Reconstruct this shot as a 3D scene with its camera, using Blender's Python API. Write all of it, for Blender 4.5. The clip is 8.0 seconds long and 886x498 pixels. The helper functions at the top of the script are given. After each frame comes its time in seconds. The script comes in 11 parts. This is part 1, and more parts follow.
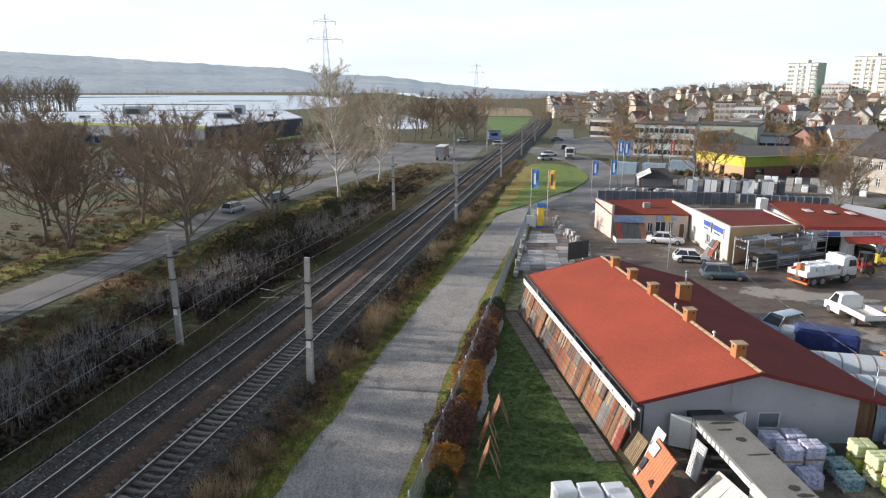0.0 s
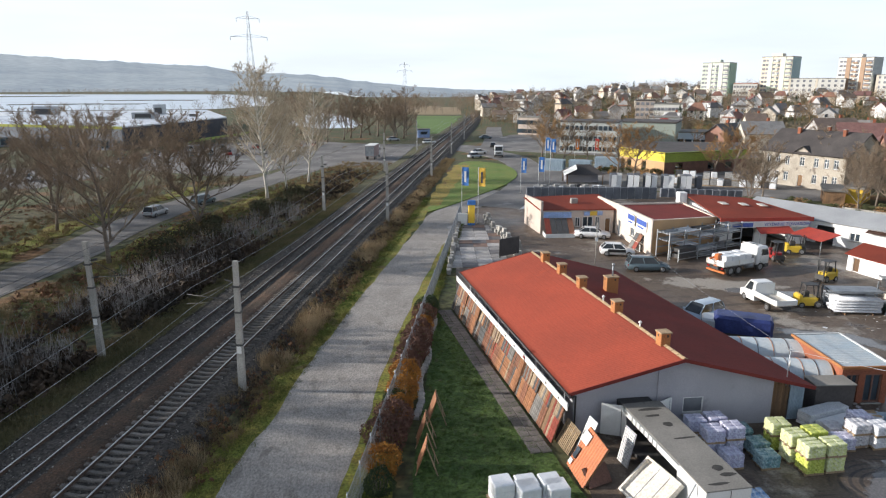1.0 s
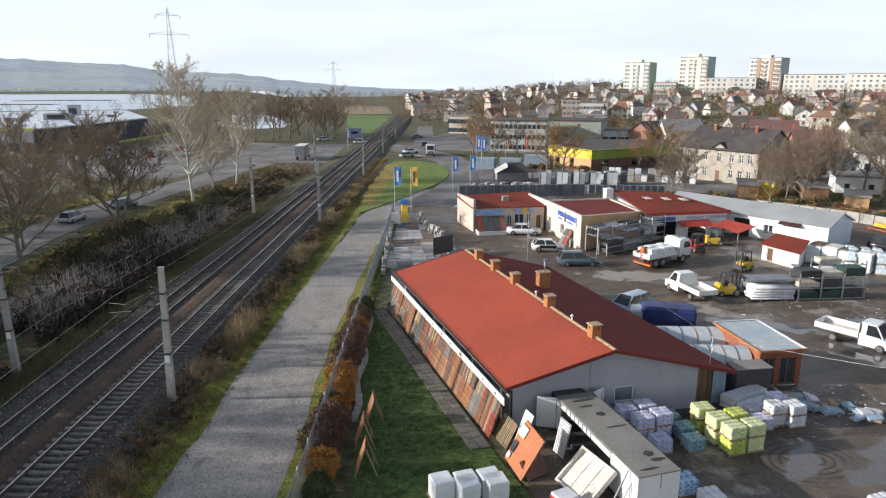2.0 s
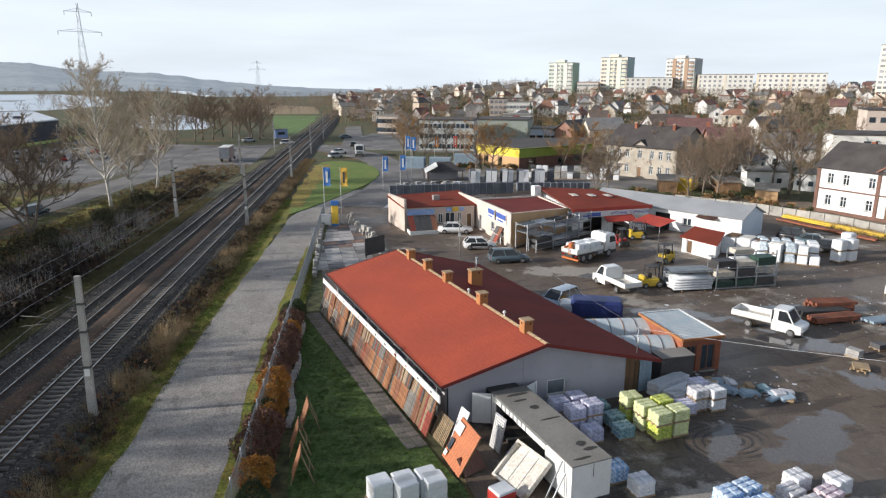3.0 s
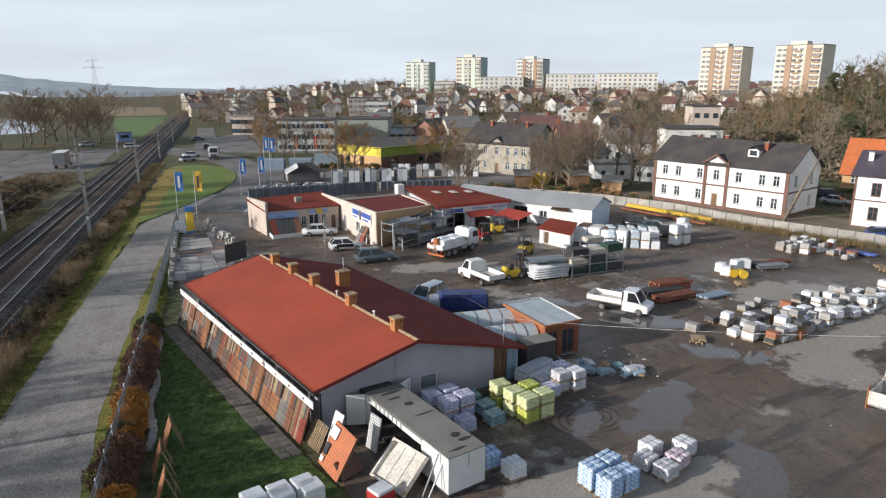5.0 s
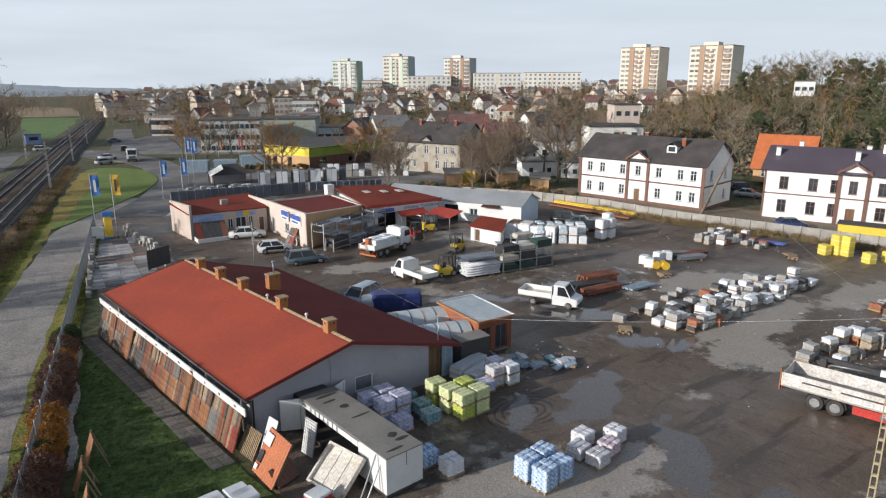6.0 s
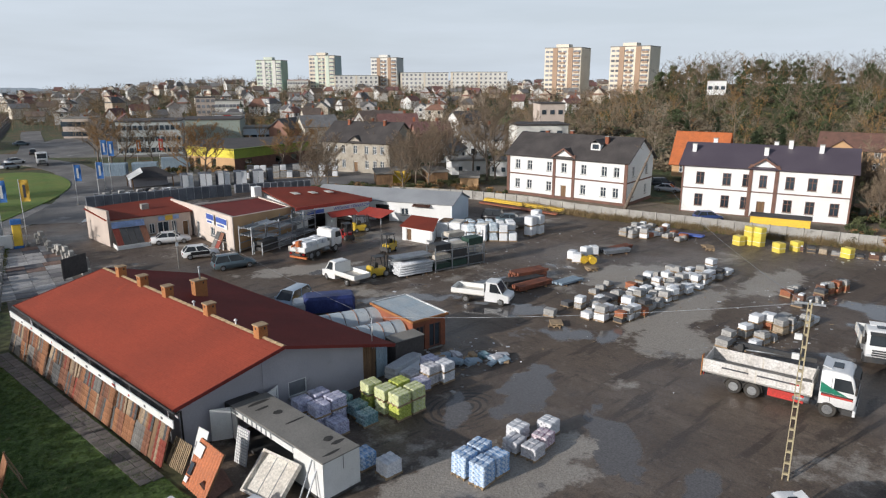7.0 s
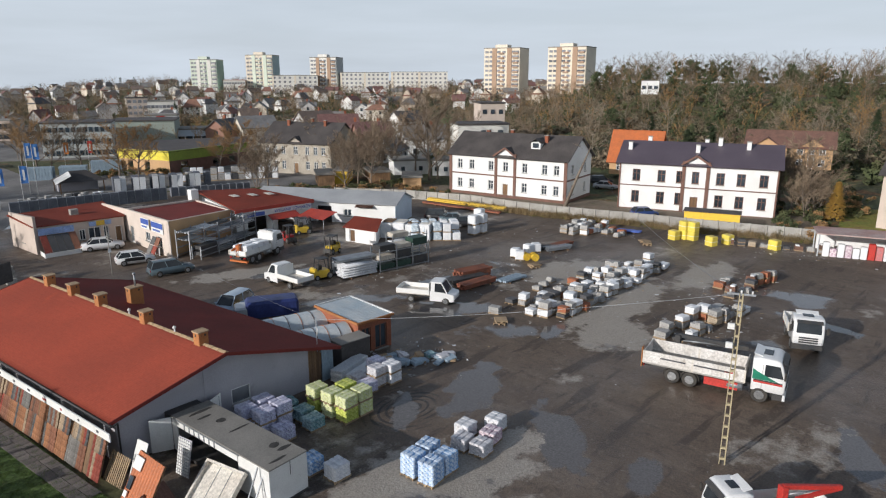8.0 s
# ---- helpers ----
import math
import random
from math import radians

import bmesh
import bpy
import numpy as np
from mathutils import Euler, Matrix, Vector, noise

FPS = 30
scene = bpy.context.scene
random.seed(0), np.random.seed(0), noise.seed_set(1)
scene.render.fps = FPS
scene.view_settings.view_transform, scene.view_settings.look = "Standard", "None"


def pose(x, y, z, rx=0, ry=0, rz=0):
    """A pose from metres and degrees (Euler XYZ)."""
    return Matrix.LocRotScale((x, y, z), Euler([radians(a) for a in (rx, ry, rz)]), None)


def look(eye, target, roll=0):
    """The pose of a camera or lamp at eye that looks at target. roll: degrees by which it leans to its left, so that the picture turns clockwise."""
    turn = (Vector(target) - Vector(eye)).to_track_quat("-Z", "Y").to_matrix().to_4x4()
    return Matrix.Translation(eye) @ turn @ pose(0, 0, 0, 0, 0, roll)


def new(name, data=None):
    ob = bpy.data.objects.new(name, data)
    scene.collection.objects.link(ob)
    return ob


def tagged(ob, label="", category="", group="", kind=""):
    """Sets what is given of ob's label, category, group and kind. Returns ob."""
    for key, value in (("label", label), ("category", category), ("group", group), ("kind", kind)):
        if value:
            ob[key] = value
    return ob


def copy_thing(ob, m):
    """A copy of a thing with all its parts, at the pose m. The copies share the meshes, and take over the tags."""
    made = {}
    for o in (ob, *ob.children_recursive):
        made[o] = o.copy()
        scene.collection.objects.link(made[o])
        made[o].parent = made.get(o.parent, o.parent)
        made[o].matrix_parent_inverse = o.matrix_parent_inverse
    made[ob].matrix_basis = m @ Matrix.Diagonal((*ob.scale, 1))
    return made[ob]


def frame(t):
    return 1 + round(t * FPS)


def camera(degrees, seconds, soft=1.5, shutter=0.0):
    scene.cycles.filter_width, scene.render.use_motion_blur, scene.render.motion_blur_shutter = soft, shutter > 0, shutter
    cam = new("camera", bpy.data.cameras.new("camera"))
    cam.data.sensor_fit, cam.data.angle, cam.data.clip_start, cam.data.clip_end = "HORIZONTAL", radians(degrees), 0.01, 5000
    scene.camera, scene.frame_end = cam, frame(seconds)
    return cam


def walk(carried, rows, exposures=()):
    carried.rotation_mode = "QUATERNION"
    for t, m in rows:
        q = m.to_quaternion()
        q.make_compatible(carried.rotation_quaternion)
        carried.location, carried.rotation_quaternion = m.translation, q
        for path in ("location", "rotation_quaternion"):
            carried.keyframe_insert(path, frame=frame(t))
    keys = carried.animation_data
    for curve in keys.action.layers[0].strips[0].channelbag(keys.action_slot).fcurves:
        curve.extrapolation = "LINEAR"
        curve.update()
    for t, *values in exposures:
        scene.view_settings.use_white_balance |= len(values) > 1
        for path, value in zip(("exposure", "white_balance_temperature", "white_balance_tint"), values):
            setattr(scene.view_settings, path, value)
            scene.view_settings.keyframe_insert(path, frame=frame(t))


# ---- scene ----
cam = camera(67.6, 8.0, soft=1.2)
PATH = [
    (0, pose(0, 0, 19.5, 76.03, 0, 0.00)),
    (0.5, pose(0, 0, 19.5, 75.97, 0, -2.87)),
    (1, pose(0, 0, 19.5, 75.92, 0, -6.01)),
    (1.5, pose(0, 0, 19.5, 75.89, 0, -8.89)),
    (3, pose(0, 0, 19.5, 75.83, 0, -17.95)),
    (3.5, pose(0, 0, 19.5, 75.84, 0, -20.79)),
    (4, pose(0, 0, 19.5, 75.84, 0, -23.89)),
    (4.5, pose(0, 0, 19.5, 75.81, 0, -26.81)),
    (6, pose(0, 0, 19.5, 75.69, 0, -35.88)),
    (6.5, pose(0, 0, 19.5, 75.66, 0, -38.75)),
    (7, pose(0, 0, 19.5, 75.65, 0, -41.95)),
    (7.5, pose(0, 0, 19.5, 75.64, 0, -44.87)),
    (8, pose(0, 0, 19.5, 75.64, 0, -46.93)),
]
walk(cam, PATH, [(0, 0.38, 6000, 10), (2, 0.28, 6000, 10), (4, 0.07, 5980, 10), (6, -0.13, 5920, 10), (8, -0.30, 5880, 10)])

# ---- sky and sun ----
SUN_AZ, SUN_EL = -82.0, 17.0          # from +y towards +x, above the horizon
sun_way = Vector((math.sin(radians(SUN_AZ)) * math.cos(radians(SUN_EL)), math.cos(radians(SUN_AZ)) * math.cos(radians(SUN_EL)), math.sin(radians(SUN_EL))))
world = bpy.data.worlds.new("sky")
scene.world = world
world.use_nodes = True
wn, wl = world.node_tree.nodes, world.node_tree.links
wn.clear()
w_out, w_bg = wn.new("ShaderNodeOutputWorld"), wn.new("ShaderNodeBackground")
sky = wn.new("ShaderNodeTexSky")
sky.sky_type, sky.sun_disc = "NISHITA", False
sky.sun_elevation, sky.sun_rotation = radians(SUN_EL), radians(SUN_AZ)
sky.air_density, sky.dust_density, sky.ozone_density = 1.0, 2.5, 1.0
w_tc, w_map, w_noise = wn.new("ShaderNodeTexCoord"), wn.new("ShaderNodeMapping"), wn.new("ShaderNodeTexNoise")
w_map.inputs["Scale"].default_value = (1.2, 1.2, 9.0)
w_noise.inputs["Scale"].default_value, w_noise.inputs["Detail"].default_value = 2.2, 5.0
w_ramp, w_mix = wn.new("ShaderNodeMapRange"), wn.new("ShaderNodeMix")
w_ramp.inputs["From Min"].default_value, w_ramp.inputs["From Max"].default_value = 0.35, 0.68
w_ramp.inputs["To Min"].default_value, w_ramp.inputs["To Max"].default_value = 0.82, 1.0
w_mix.data_type = "RGBA"
w_mix.inputs["B"].default_value = (8.4, 8.75, 8.9, 1)      # thin high cloud veil
wl.new(w_tc.outputs["Generated"], w_map.inputs["Vector"])
wl.new(w_map.outputs["Vector"], w_noise.inputs["Vector"])
wl.new(w_noise.outputs["Fac"], w_ramp.inputs["Value"])
w_sep, w_fade, w_mul = wn.new("ShaderNodeSeparateXYZ"), wn.new("ShaderNodeMapRange"), wn.new("ShaderNodeMath")
w_fade.inputs["From Min"].default_value, w_fade.inputs["From Max"].default_value = 0.12, 0.60
w_fade.inputs["To Min"].default_value, w_fade.inputs["To Max"].default_value = 1.0, 0.10
w_mul.operation = "MULTIPLY"
wl.new(w_tc.outputs["Generated"], w_sep.inputs["Vector"])
wl.new(w_sep.outputs["Z"], w_fade.inputs["Value"])
wl.new(w_ramp.outputs["Result"], w_mul.inputs[0])
wl.new(w_fade.outputs["Result"], w_mul.inputs[1])
wl.new(w_mul.outputs["Value"], w_mix.inputs["Factor"])
wl.new(sky.outputs["Color"], w_mix.inputs["A"])
wl.new(w_mix.outputs["Result"], w_bg.inputs["Color"])
w_bg.inputs["Strength"].default_value = 0.1
wl.new(w_bg.outputs["Background"], w_out.inputs["Surface"])
sun = new("sun", bpy.data.lights.new("sun", "SUN"))
sun.data.energy, sun.data.angle, sun.data.color = 5.0, radians(0.6), (1.0, 0.90, 0.78)
sun.matrix_world = look((0, 0, 200), Vector((0, 0, 200)) - sun_way)
scene.view_settings.exposure = 0.0

# ---- materials ----
def surf(name, c, c2=None, scale=2.0, fine=25.0, rough=0.75, rough2=None, bump=0.15, metal=0.0, vary=0.0, lo=0.35, hi=0.65, grain=0.25,
         spots=None, stretch=(1, 1, 1), spec=0.5, coat=0.0, depth=0.02, world_space=False):
    """Two colours blended in stains, a fine grain, bump, and a shift of value from object to object."""
    m = bpy.data.materials.new(name)
    m.use_nodes = True
    n, l = m.node_tree.nodes, m.node_tree.links
    b = n["Principled BSDF"]
    tc, mp = n.new("ShaderNodeTexCoord"), n.new("ShaderNodeMapping")
    mp.inputs["Scale"].default_value = stretch
    if world_space:
        geo = n.new("ShaderNodeNewGeometry")
        l.new(geo.outputs["Position"], mp.inputs["Vector"])
    else:
        l.new(tc.outputs["Object"], mp.inputs["Vector"])
    big, small = n.new("ShaderNodeTexNoise"), n.new("ShaderNodeTexNoise")
    for node, s, d in ((big, scale, 4), (small, fine, 3)):
        node.inputs["Scale"].default_value, node.inputs["Detail"].default_value = s, d
        l.new(mp.outputs["Vector"], node.inputs["Vector"])
    ramp = n.new("ShaderNodeMapRange")
    ramp.inputs["From Min"].default_value, ramp.inputs["From Max"].default_value = lo, hi
    l.new(big.outputs["Fac"], ramp.inputs["Value"])
    mix = n.new("ShaderNodeMix")
    mix.data_type = "RGBA"
    c2 = c2 or tuple(v * 0.75 for v in c)
    mix.inputs["A"].default_value, mix.inputs["B"].default_value = (*c, 1), (*c2, 1)
    l.new(ramp.outputs["Result"], mix.inputs["Factor"])
    col = mix.outputs["Result"]
    if spots:
        vor, r2, mix2 = n.new("ShaderNodeTexNoise"), n.new("ShaderNodeMapRange"), n.new("ShaderNodeMix")
        vor.inputs["Scale"].default_value, vor.inputs["Detail"].default_value = spots[1], 6
        l.new(mp.outputs["Vector"], vor.inputs["Vector"])
        r2.inputs["From Min"].default_value, r2.inputs["From Max"].default_value = spots[2], spots[2] + 0.08
        l.new(vor.outputs["Fac"], r2.inputs["Value"])
        mix2.data_type = "RGBA"
        mix2.inputs["B"].default_value = (*spots[0], 1)
        l.new(col, mix2.inputs["A"])
        l.new(r2.outputs["Result"], mix2.inputs["Factor"])
        col = mix2.outputs["Result"]
    hsv = n.new("ShaderNodeHueSaturation")
    gr = n.new("ShaderNodeMapRange")
    gr.inputs["From Min"].default_value, gr.inputs["From Max"].default_value = 0.3, 0.7
    gr.inputs["To Min"].default_value, gr.inputs["To Max"].default_value = 1 - grain, 1 + grain
    l.new(small.outputs["Fac"], gr.inputs["Value"])
    val = gr.outputs["Result"]
    if vary:
        oi, vr, mu = n.new("ShaderNodeObjectInfo"), n.new("ShaderNodeMapRange"), n.new("ShaderNodeMath")
        vr.inputs["To Min"].default_value, vr.inputs["To Max"].default_value = 1 - vary, 1 + vary
        l.new(oi.outputs["Random"], vr.inputs["Value"])
        mu.operation = "MULTIPLY"
        l.new(val, mu.inputs[0])
        l.new(vr.outputs["Result"], mu.inputs[1])
        val = mu.outputs["Value"]
    l.new(val, hsv.inputs["Value"])
    l.new(col, hsv.inputs["Color"])
    l.new(hsv.outputs["Color"], b.inputs["Base Color"])
    b.inputs["Metallic"].default_value, b.inputs["Roughness"].default_value = metal, rough
    if rough2 is not None:
        rr = n.new("ShaderNodeMapRange")
        rr.inputs["From Min"].default_value, rr.inputs["From Max"].default_value = lo, hi
        rr.inputs["To Min"].default_value, rr.inputs["To Max"].default_value = rough, rough2
        l.new(big.outputs["Fac"], rr.inputs["Value"])
        l.new(rr.outputs["Result"], b.inputs["Roughness"])
    if bump:
        bp = n.new("ShaderNodeBump")
        bp.inputs["Strength"].default_value, bp.inputs["Distance"].default_value = bump, depth
        l.new(small.outputs["Fac"], bp.inputs["Height"])
        l.new(bp.outputs["Normal"], b.inputs["Normal"])
    b.inputs["Coat Weight"].default_value = coat
    b.inputs["Specular IOR Level"].default_value = spec
    return m


def islands(name, stops, rough=0.8, grain=0.2, fine=12.0, bump=0.2):
    """A material whose pieces (islands of one mesh) differ in colour, over a ramp of colours."""
    m = bpy.data.materials.new(name)
    m.use_nodes = True
    n, l = m.node_tree.nodes, m.node_tree.links
    b = n["Principled BSDF"]
    geo, ramp, tc, small, hsv, gr = (n.new("ShaderNode" + k) for k in ("NewGeometry", "ValToRGB", "TexCoord", "TexNoise", "HueSaturation", "MapRange"))
    el = ramp.color_ramp.elements
    while len(el) < len(stops):
        el.new(0.5)
    for i, c in enumerate(stops):
        el[i].position, el[i].color = i / max(1, len(stops) - 1), (*c, 1)
    l.new(geo.outputs["Random Per Island"], ramp.inputs["Fac"])
    small.inputs["Scale"].default_value, small.inputs["Detail"].default_value = fine, 4
    l.new(tc.outputs["Object"], small.inputs["Vector"])
    gr.inputs["From Min"].default_value, gr.inputs["From Max"].default_value = 0.3, 0.7
    gr.inputs["To Min"].default_value, gr.inputs["To Max"].default_value = 1 - grain, 1 + grain
    l.new(small.outputs["Fac"], gr.inputs["Value"])
    l.new(gr.outputs["Result"], hsv.inputs["Value"])
    l.new(ramp.outputs["Color"], hsv.inputs["Color"])
    l.new(hsv.outputs["Color"], b.inputs["Base Color"])
    b.inputs["Roughness"].default_value = rough
    bp = n.new("ShaderNodeBump")
    bp.inputs["Strength"].default_value, bp.inputs["Distance"].default_value = bump, 0.02
    l.new(small.outputs["Fac"], bp.inputs["Height"])
    l.new(bp.outputs["Normal"], b.inputs["Normal"])
    return m


def glassy(name, c=(0.03, 0.04, 0.05), rough=0.06):
    """Dark window glass seen from outside."""
    return surf(name, c, tuple(v * 1.8 for v in c), scale=0.6, rough=rough, bump=0.0, grain=0.05, vary=0.4)


M = {}
M["earth"] = surf("rough_ground", (0.092, 0.078, 0.036), (0.062, 0.078, 0.024), 0.09, 1.4, 0.95, grain=0.6, bump=0.8, depth=0.2, spots=((0.155, 0.080, 0.028), 0.13, 0.56), world_space=True)
M["grass"] = surf("lawn_grass", (0.057, 0.10, 0.02), (0.08, 0.12, 0.027), 0.35, 7.0, 0.95, grain=0.55, bump=0.8, depth=0.06, spots=((0.10, 0.095, 0.04), 0.8, 0.62), world_space=True)
M["verge"] = surf("verge_grass", (0.16, 0.19, 0.026), (0.24, 0.19, 0.035), 0.5, 6.0, 0.95, grain=0.5, bump=0.8, depth=0.08, spots=((0.18, 0.12, 0.05), 0.35, 0.6), world_space=True)
M["field"] = surf("field_grass", (0.125, 0.205, 0.045), (0.10, 0.165, 0.04), 0.03, 0.8, 0.95, grain=0.2, bump=0.3, world_space=True)
M["lane"] = surf("worn_lane_asphalt", (0.315, 0.29, 0.262), (0.265, 0.242, 0.217), 0.42, 11.0, 0.88, grain=0.34, bump=0.35, lo=0.40, hi=0.62, spots=((0.205, 0.186, 0.165), 0.85, 0.60), stretch=(1.0, 0.55, 1), world_space=True)
M["street"] = surf("street_asphalt", (0.205, 0.193, 0.182), (0.13, 0.124, 0.118), 0.13, 9.0, 0.85, grain=0.22, bump=0.25, lo=0.38, hi=0.62, spots=((0.29, 0.28, 0.265), 0.22, 0.60), world_space=True)
M["kerb"] = surf("kerb_concrete", (0.36, 0.34, 0.31), None, 1.5, 20, 0.9, vary=0.12)
M["ballast"] = surf("ballast_stone", (0.05, 0.043, 0.036), (0.085, 0.074, 0.062), 0.8, 6.0, 0.95, grain=0.75, bump=1.0, depth=0.12, world_space=True)
M["rust_ballast"] = surf("rusty_ballast", (0.10, 0.058, 0.034), (0.06, 0.042, 0.028), 0.6, 9.0, 0.95, grain=0.6, bump=1.0, depth=0.1, world_space=True)
M["rail_top"] = surf("polished_rail", (0.62, 0.61, 0.60), (0.50, 0.48, 0.46), 1.0, 20, 0.3, metal=1.0, bump=0.02)
M["rail_side"] = surf("rusty_rail", (0.10, 0.06, 0.04), (0.06, 0.04, 0.03), 1.0, 20, 0.85)
M["sleeper"] = surf("concrete_sleeper", (0.20, 0.18, 0.155), (0.13, 0.115, 0.10), 1.2, 18, 0.92, vary=0.3)
M["concrete"] = surf("weathered_concrete", (0.40, 0.385, 0.35), (0.30, 0.285, 0.26), 0.7, 16, 0.92, vary=0.12, spots=((0.2, 0.19, 0.17), 1.3, 0.64))
M["steel"] = surf("galvanised_steel", (0.42, 0.44, 0.46), (0.30, 0.32, 0.34), 1.5, 25, 0.5, metal=0.7, bump=0.05, vary=0.12)
M["dark_steel"] = surf("dark_painted_steel", (0.035, 0.038, 0.042), (0.06, 0.055, 0.05), 2, 25, 0.55, vary=0.2)
M["black"] = surf("black_rubber", (0.03, 0.028, 0.026), (0.06, 0.054, 0.046), 4, 40, 0.85)
M["white_paint"] = surf("white_paint", (0.78, 0.78, 0.76), (0.66, 0.66, 0.63), 0.6, 14, 0.55, grain=0.06, vary=0.05, spots=((0.45, 0.43, 0.39), 0.9, 0.68))
M["white_wall"] = surf("white_render", (0.80, 0.80, 0.79), (0.72, 0.72, 0.70), 0.35, 18, 0.9, grain=0.05, bump=0.1)
M["grey_wall"] = surf("grey_lilac_render", (0.44, 0.43, 0.46), (0.38, 0.37, 0.40), 0.4, 16, 0.92, grain=0.07, bump=0.15, spots=((0.28, 0.27, 0.28), 0.5, 0.66))
M["cream_wall"] = surf("cream_render", (0.58, 0.49, 0.42), (0.50, 0.42, 0.36), 0.4, 16, 0.92, grain=0.07, bump=0.15)
M["tan_wall"] = surf("ochre_render", (0.55, 0.35, 0.18), (0.47, 0.30, 0.16), 0.4, 16, 0.92, grain=0.08, bump=0.15)
M["stone_wall"] = surf("old_stone_render", (0.45, 0.405, 0.335), (0.34, 0.305, 0.25), 0.5, 8, 0.95, grain=0.2, bump=0.5, spots=((0.2, 0.17, 0.14), 0.7, 0.6))
M["brown_trim"] = surf("brown_brick_trim", (0.19, 0.10, 0.075), (0.14, 0.08, 0.06), 1.0, 14, 0.85)
M["red_roof"] = surf("red_sheet_metal", (0.222, 0.046, 0.027), (0.18, 0.04, 0.025), 0.25, 9, 0.8, grain=0.12, bump=0.05, spec=0.15, spots=((0.22, 0.045, 0.025), 0.5, 0.64))
M["maroon_roof"] = surf("maroon_sheet_metal", (0.21, 0.042, 0.034), (0.165, 0.036, 0.03), 0.3, 9, 0.8, grain=0.12, bump=0.05, spec=0.15)
M["dark_roof"] = surf("dark_roofing", (0.055, 0.048, 0.046), (0.085, 0.075, 0.07), 0.4, 6, 0.8, grain=0.2, bump=0.4)
M["plum_roof"] = surf("plum_sheet_metal", (0.085, 0.068, 0.085), (0.10, 0.082, 0.10), 0.3, 9, 0.4, grain=0.1, bump=0.05)
M["grey_roof"] = surf("pale_grey_roofing", (0.36, 0.37, 0.38), (0.29, 0.30, 0.31), 0.25, 7, 0.6, grain=0.08, bump=0.1)
M["felt"] = surf("bitumen_roofing", (0.25, 0.235, 0.21), (0.20, 0.19, 0.17), 0.6, 18, 0.95, grain=0.15, spots=((0.1, 0.095, 0.085), 0.8, 0.67))
M["orange_brick"] = surf("orange_plaster", (0.42, 0.18, 0.06), (0.34, 0.14, 0.05), 1.2, 20, 0.85, vary=0.08)
M["red_brick"] = surf("red_brick", (0.30, 0.10, 0.05), (0.22, 0.08, 0.045), 1.0, 14, 0.9, vary=0.1)
M["wood"] = surf("weathered_planks", (0.22, 0.13, 0.065), (0.14, 0.085, 0.048), 1.2, 14, 0.85, stretch=(3, 3, 0.4), vary=0.25)
M["pallet_wood"] = surf("pallet_wood", (0.36, 0.26, 0.15), (0.26, 0.19, 0.12), 1.5, 18, 0.9, vary=0.2)
M["glass"] = glassy("window_glass")
M["frame_white"] = surf("white_window_frame", (0.75, 0.75, 0.73), None, 3, 20, 0.5, grain=0.04)
M["bark"] = surf("grey_brown_bark", (0.22, 0.18, 0.14), (0.15, 0.12, 0.095), 2.0, 14, 0.95, grain=0.3, bump=0.5)
M["twig"] = surf("bare_twigs", (0.29, 0.22, 0.15), (0.20, 0.15, 0.105), 0.8, 10, 0.95, vary=0.2, bump=0.0)
M["birch_bark"] = surf("birch_bark", (0.62, 0.59, 0.53), (0.45, 0.42, 0.37), 1.0, 8, 0.85, spots=((0.06, 0.05, 0.045), 2.5, 0.62))
M["birch_twig"] = surf("birch_twigs", (0.46, 0.40, 0.30), (0.36, 0.30, 0.22), 0.8, 10, 0.95, bump=0.0)
# twigs of distant trees, lightened to carry haze in the colour
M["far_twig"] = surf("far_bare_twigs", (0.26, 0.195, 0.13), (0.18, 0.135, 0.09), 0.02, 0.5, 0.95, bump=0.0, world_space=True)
M["conifer"] = surf("conifer_needles", (0.03, 0.05, 0.018), (0.045, 0.065, 0.022), 0.5, 6, 0.95, vary=0.25, bump=0.0)
M["water"] = surf("still_water", (0.86, 0.90, 0.94), (0.74, 0.78, 0.82), 0.006, 0.6, 0.4, metal=1.0, stretch=(0.3, 3, 1), grain=0.05, bump=0.08, depth=0.05, world_space=True)

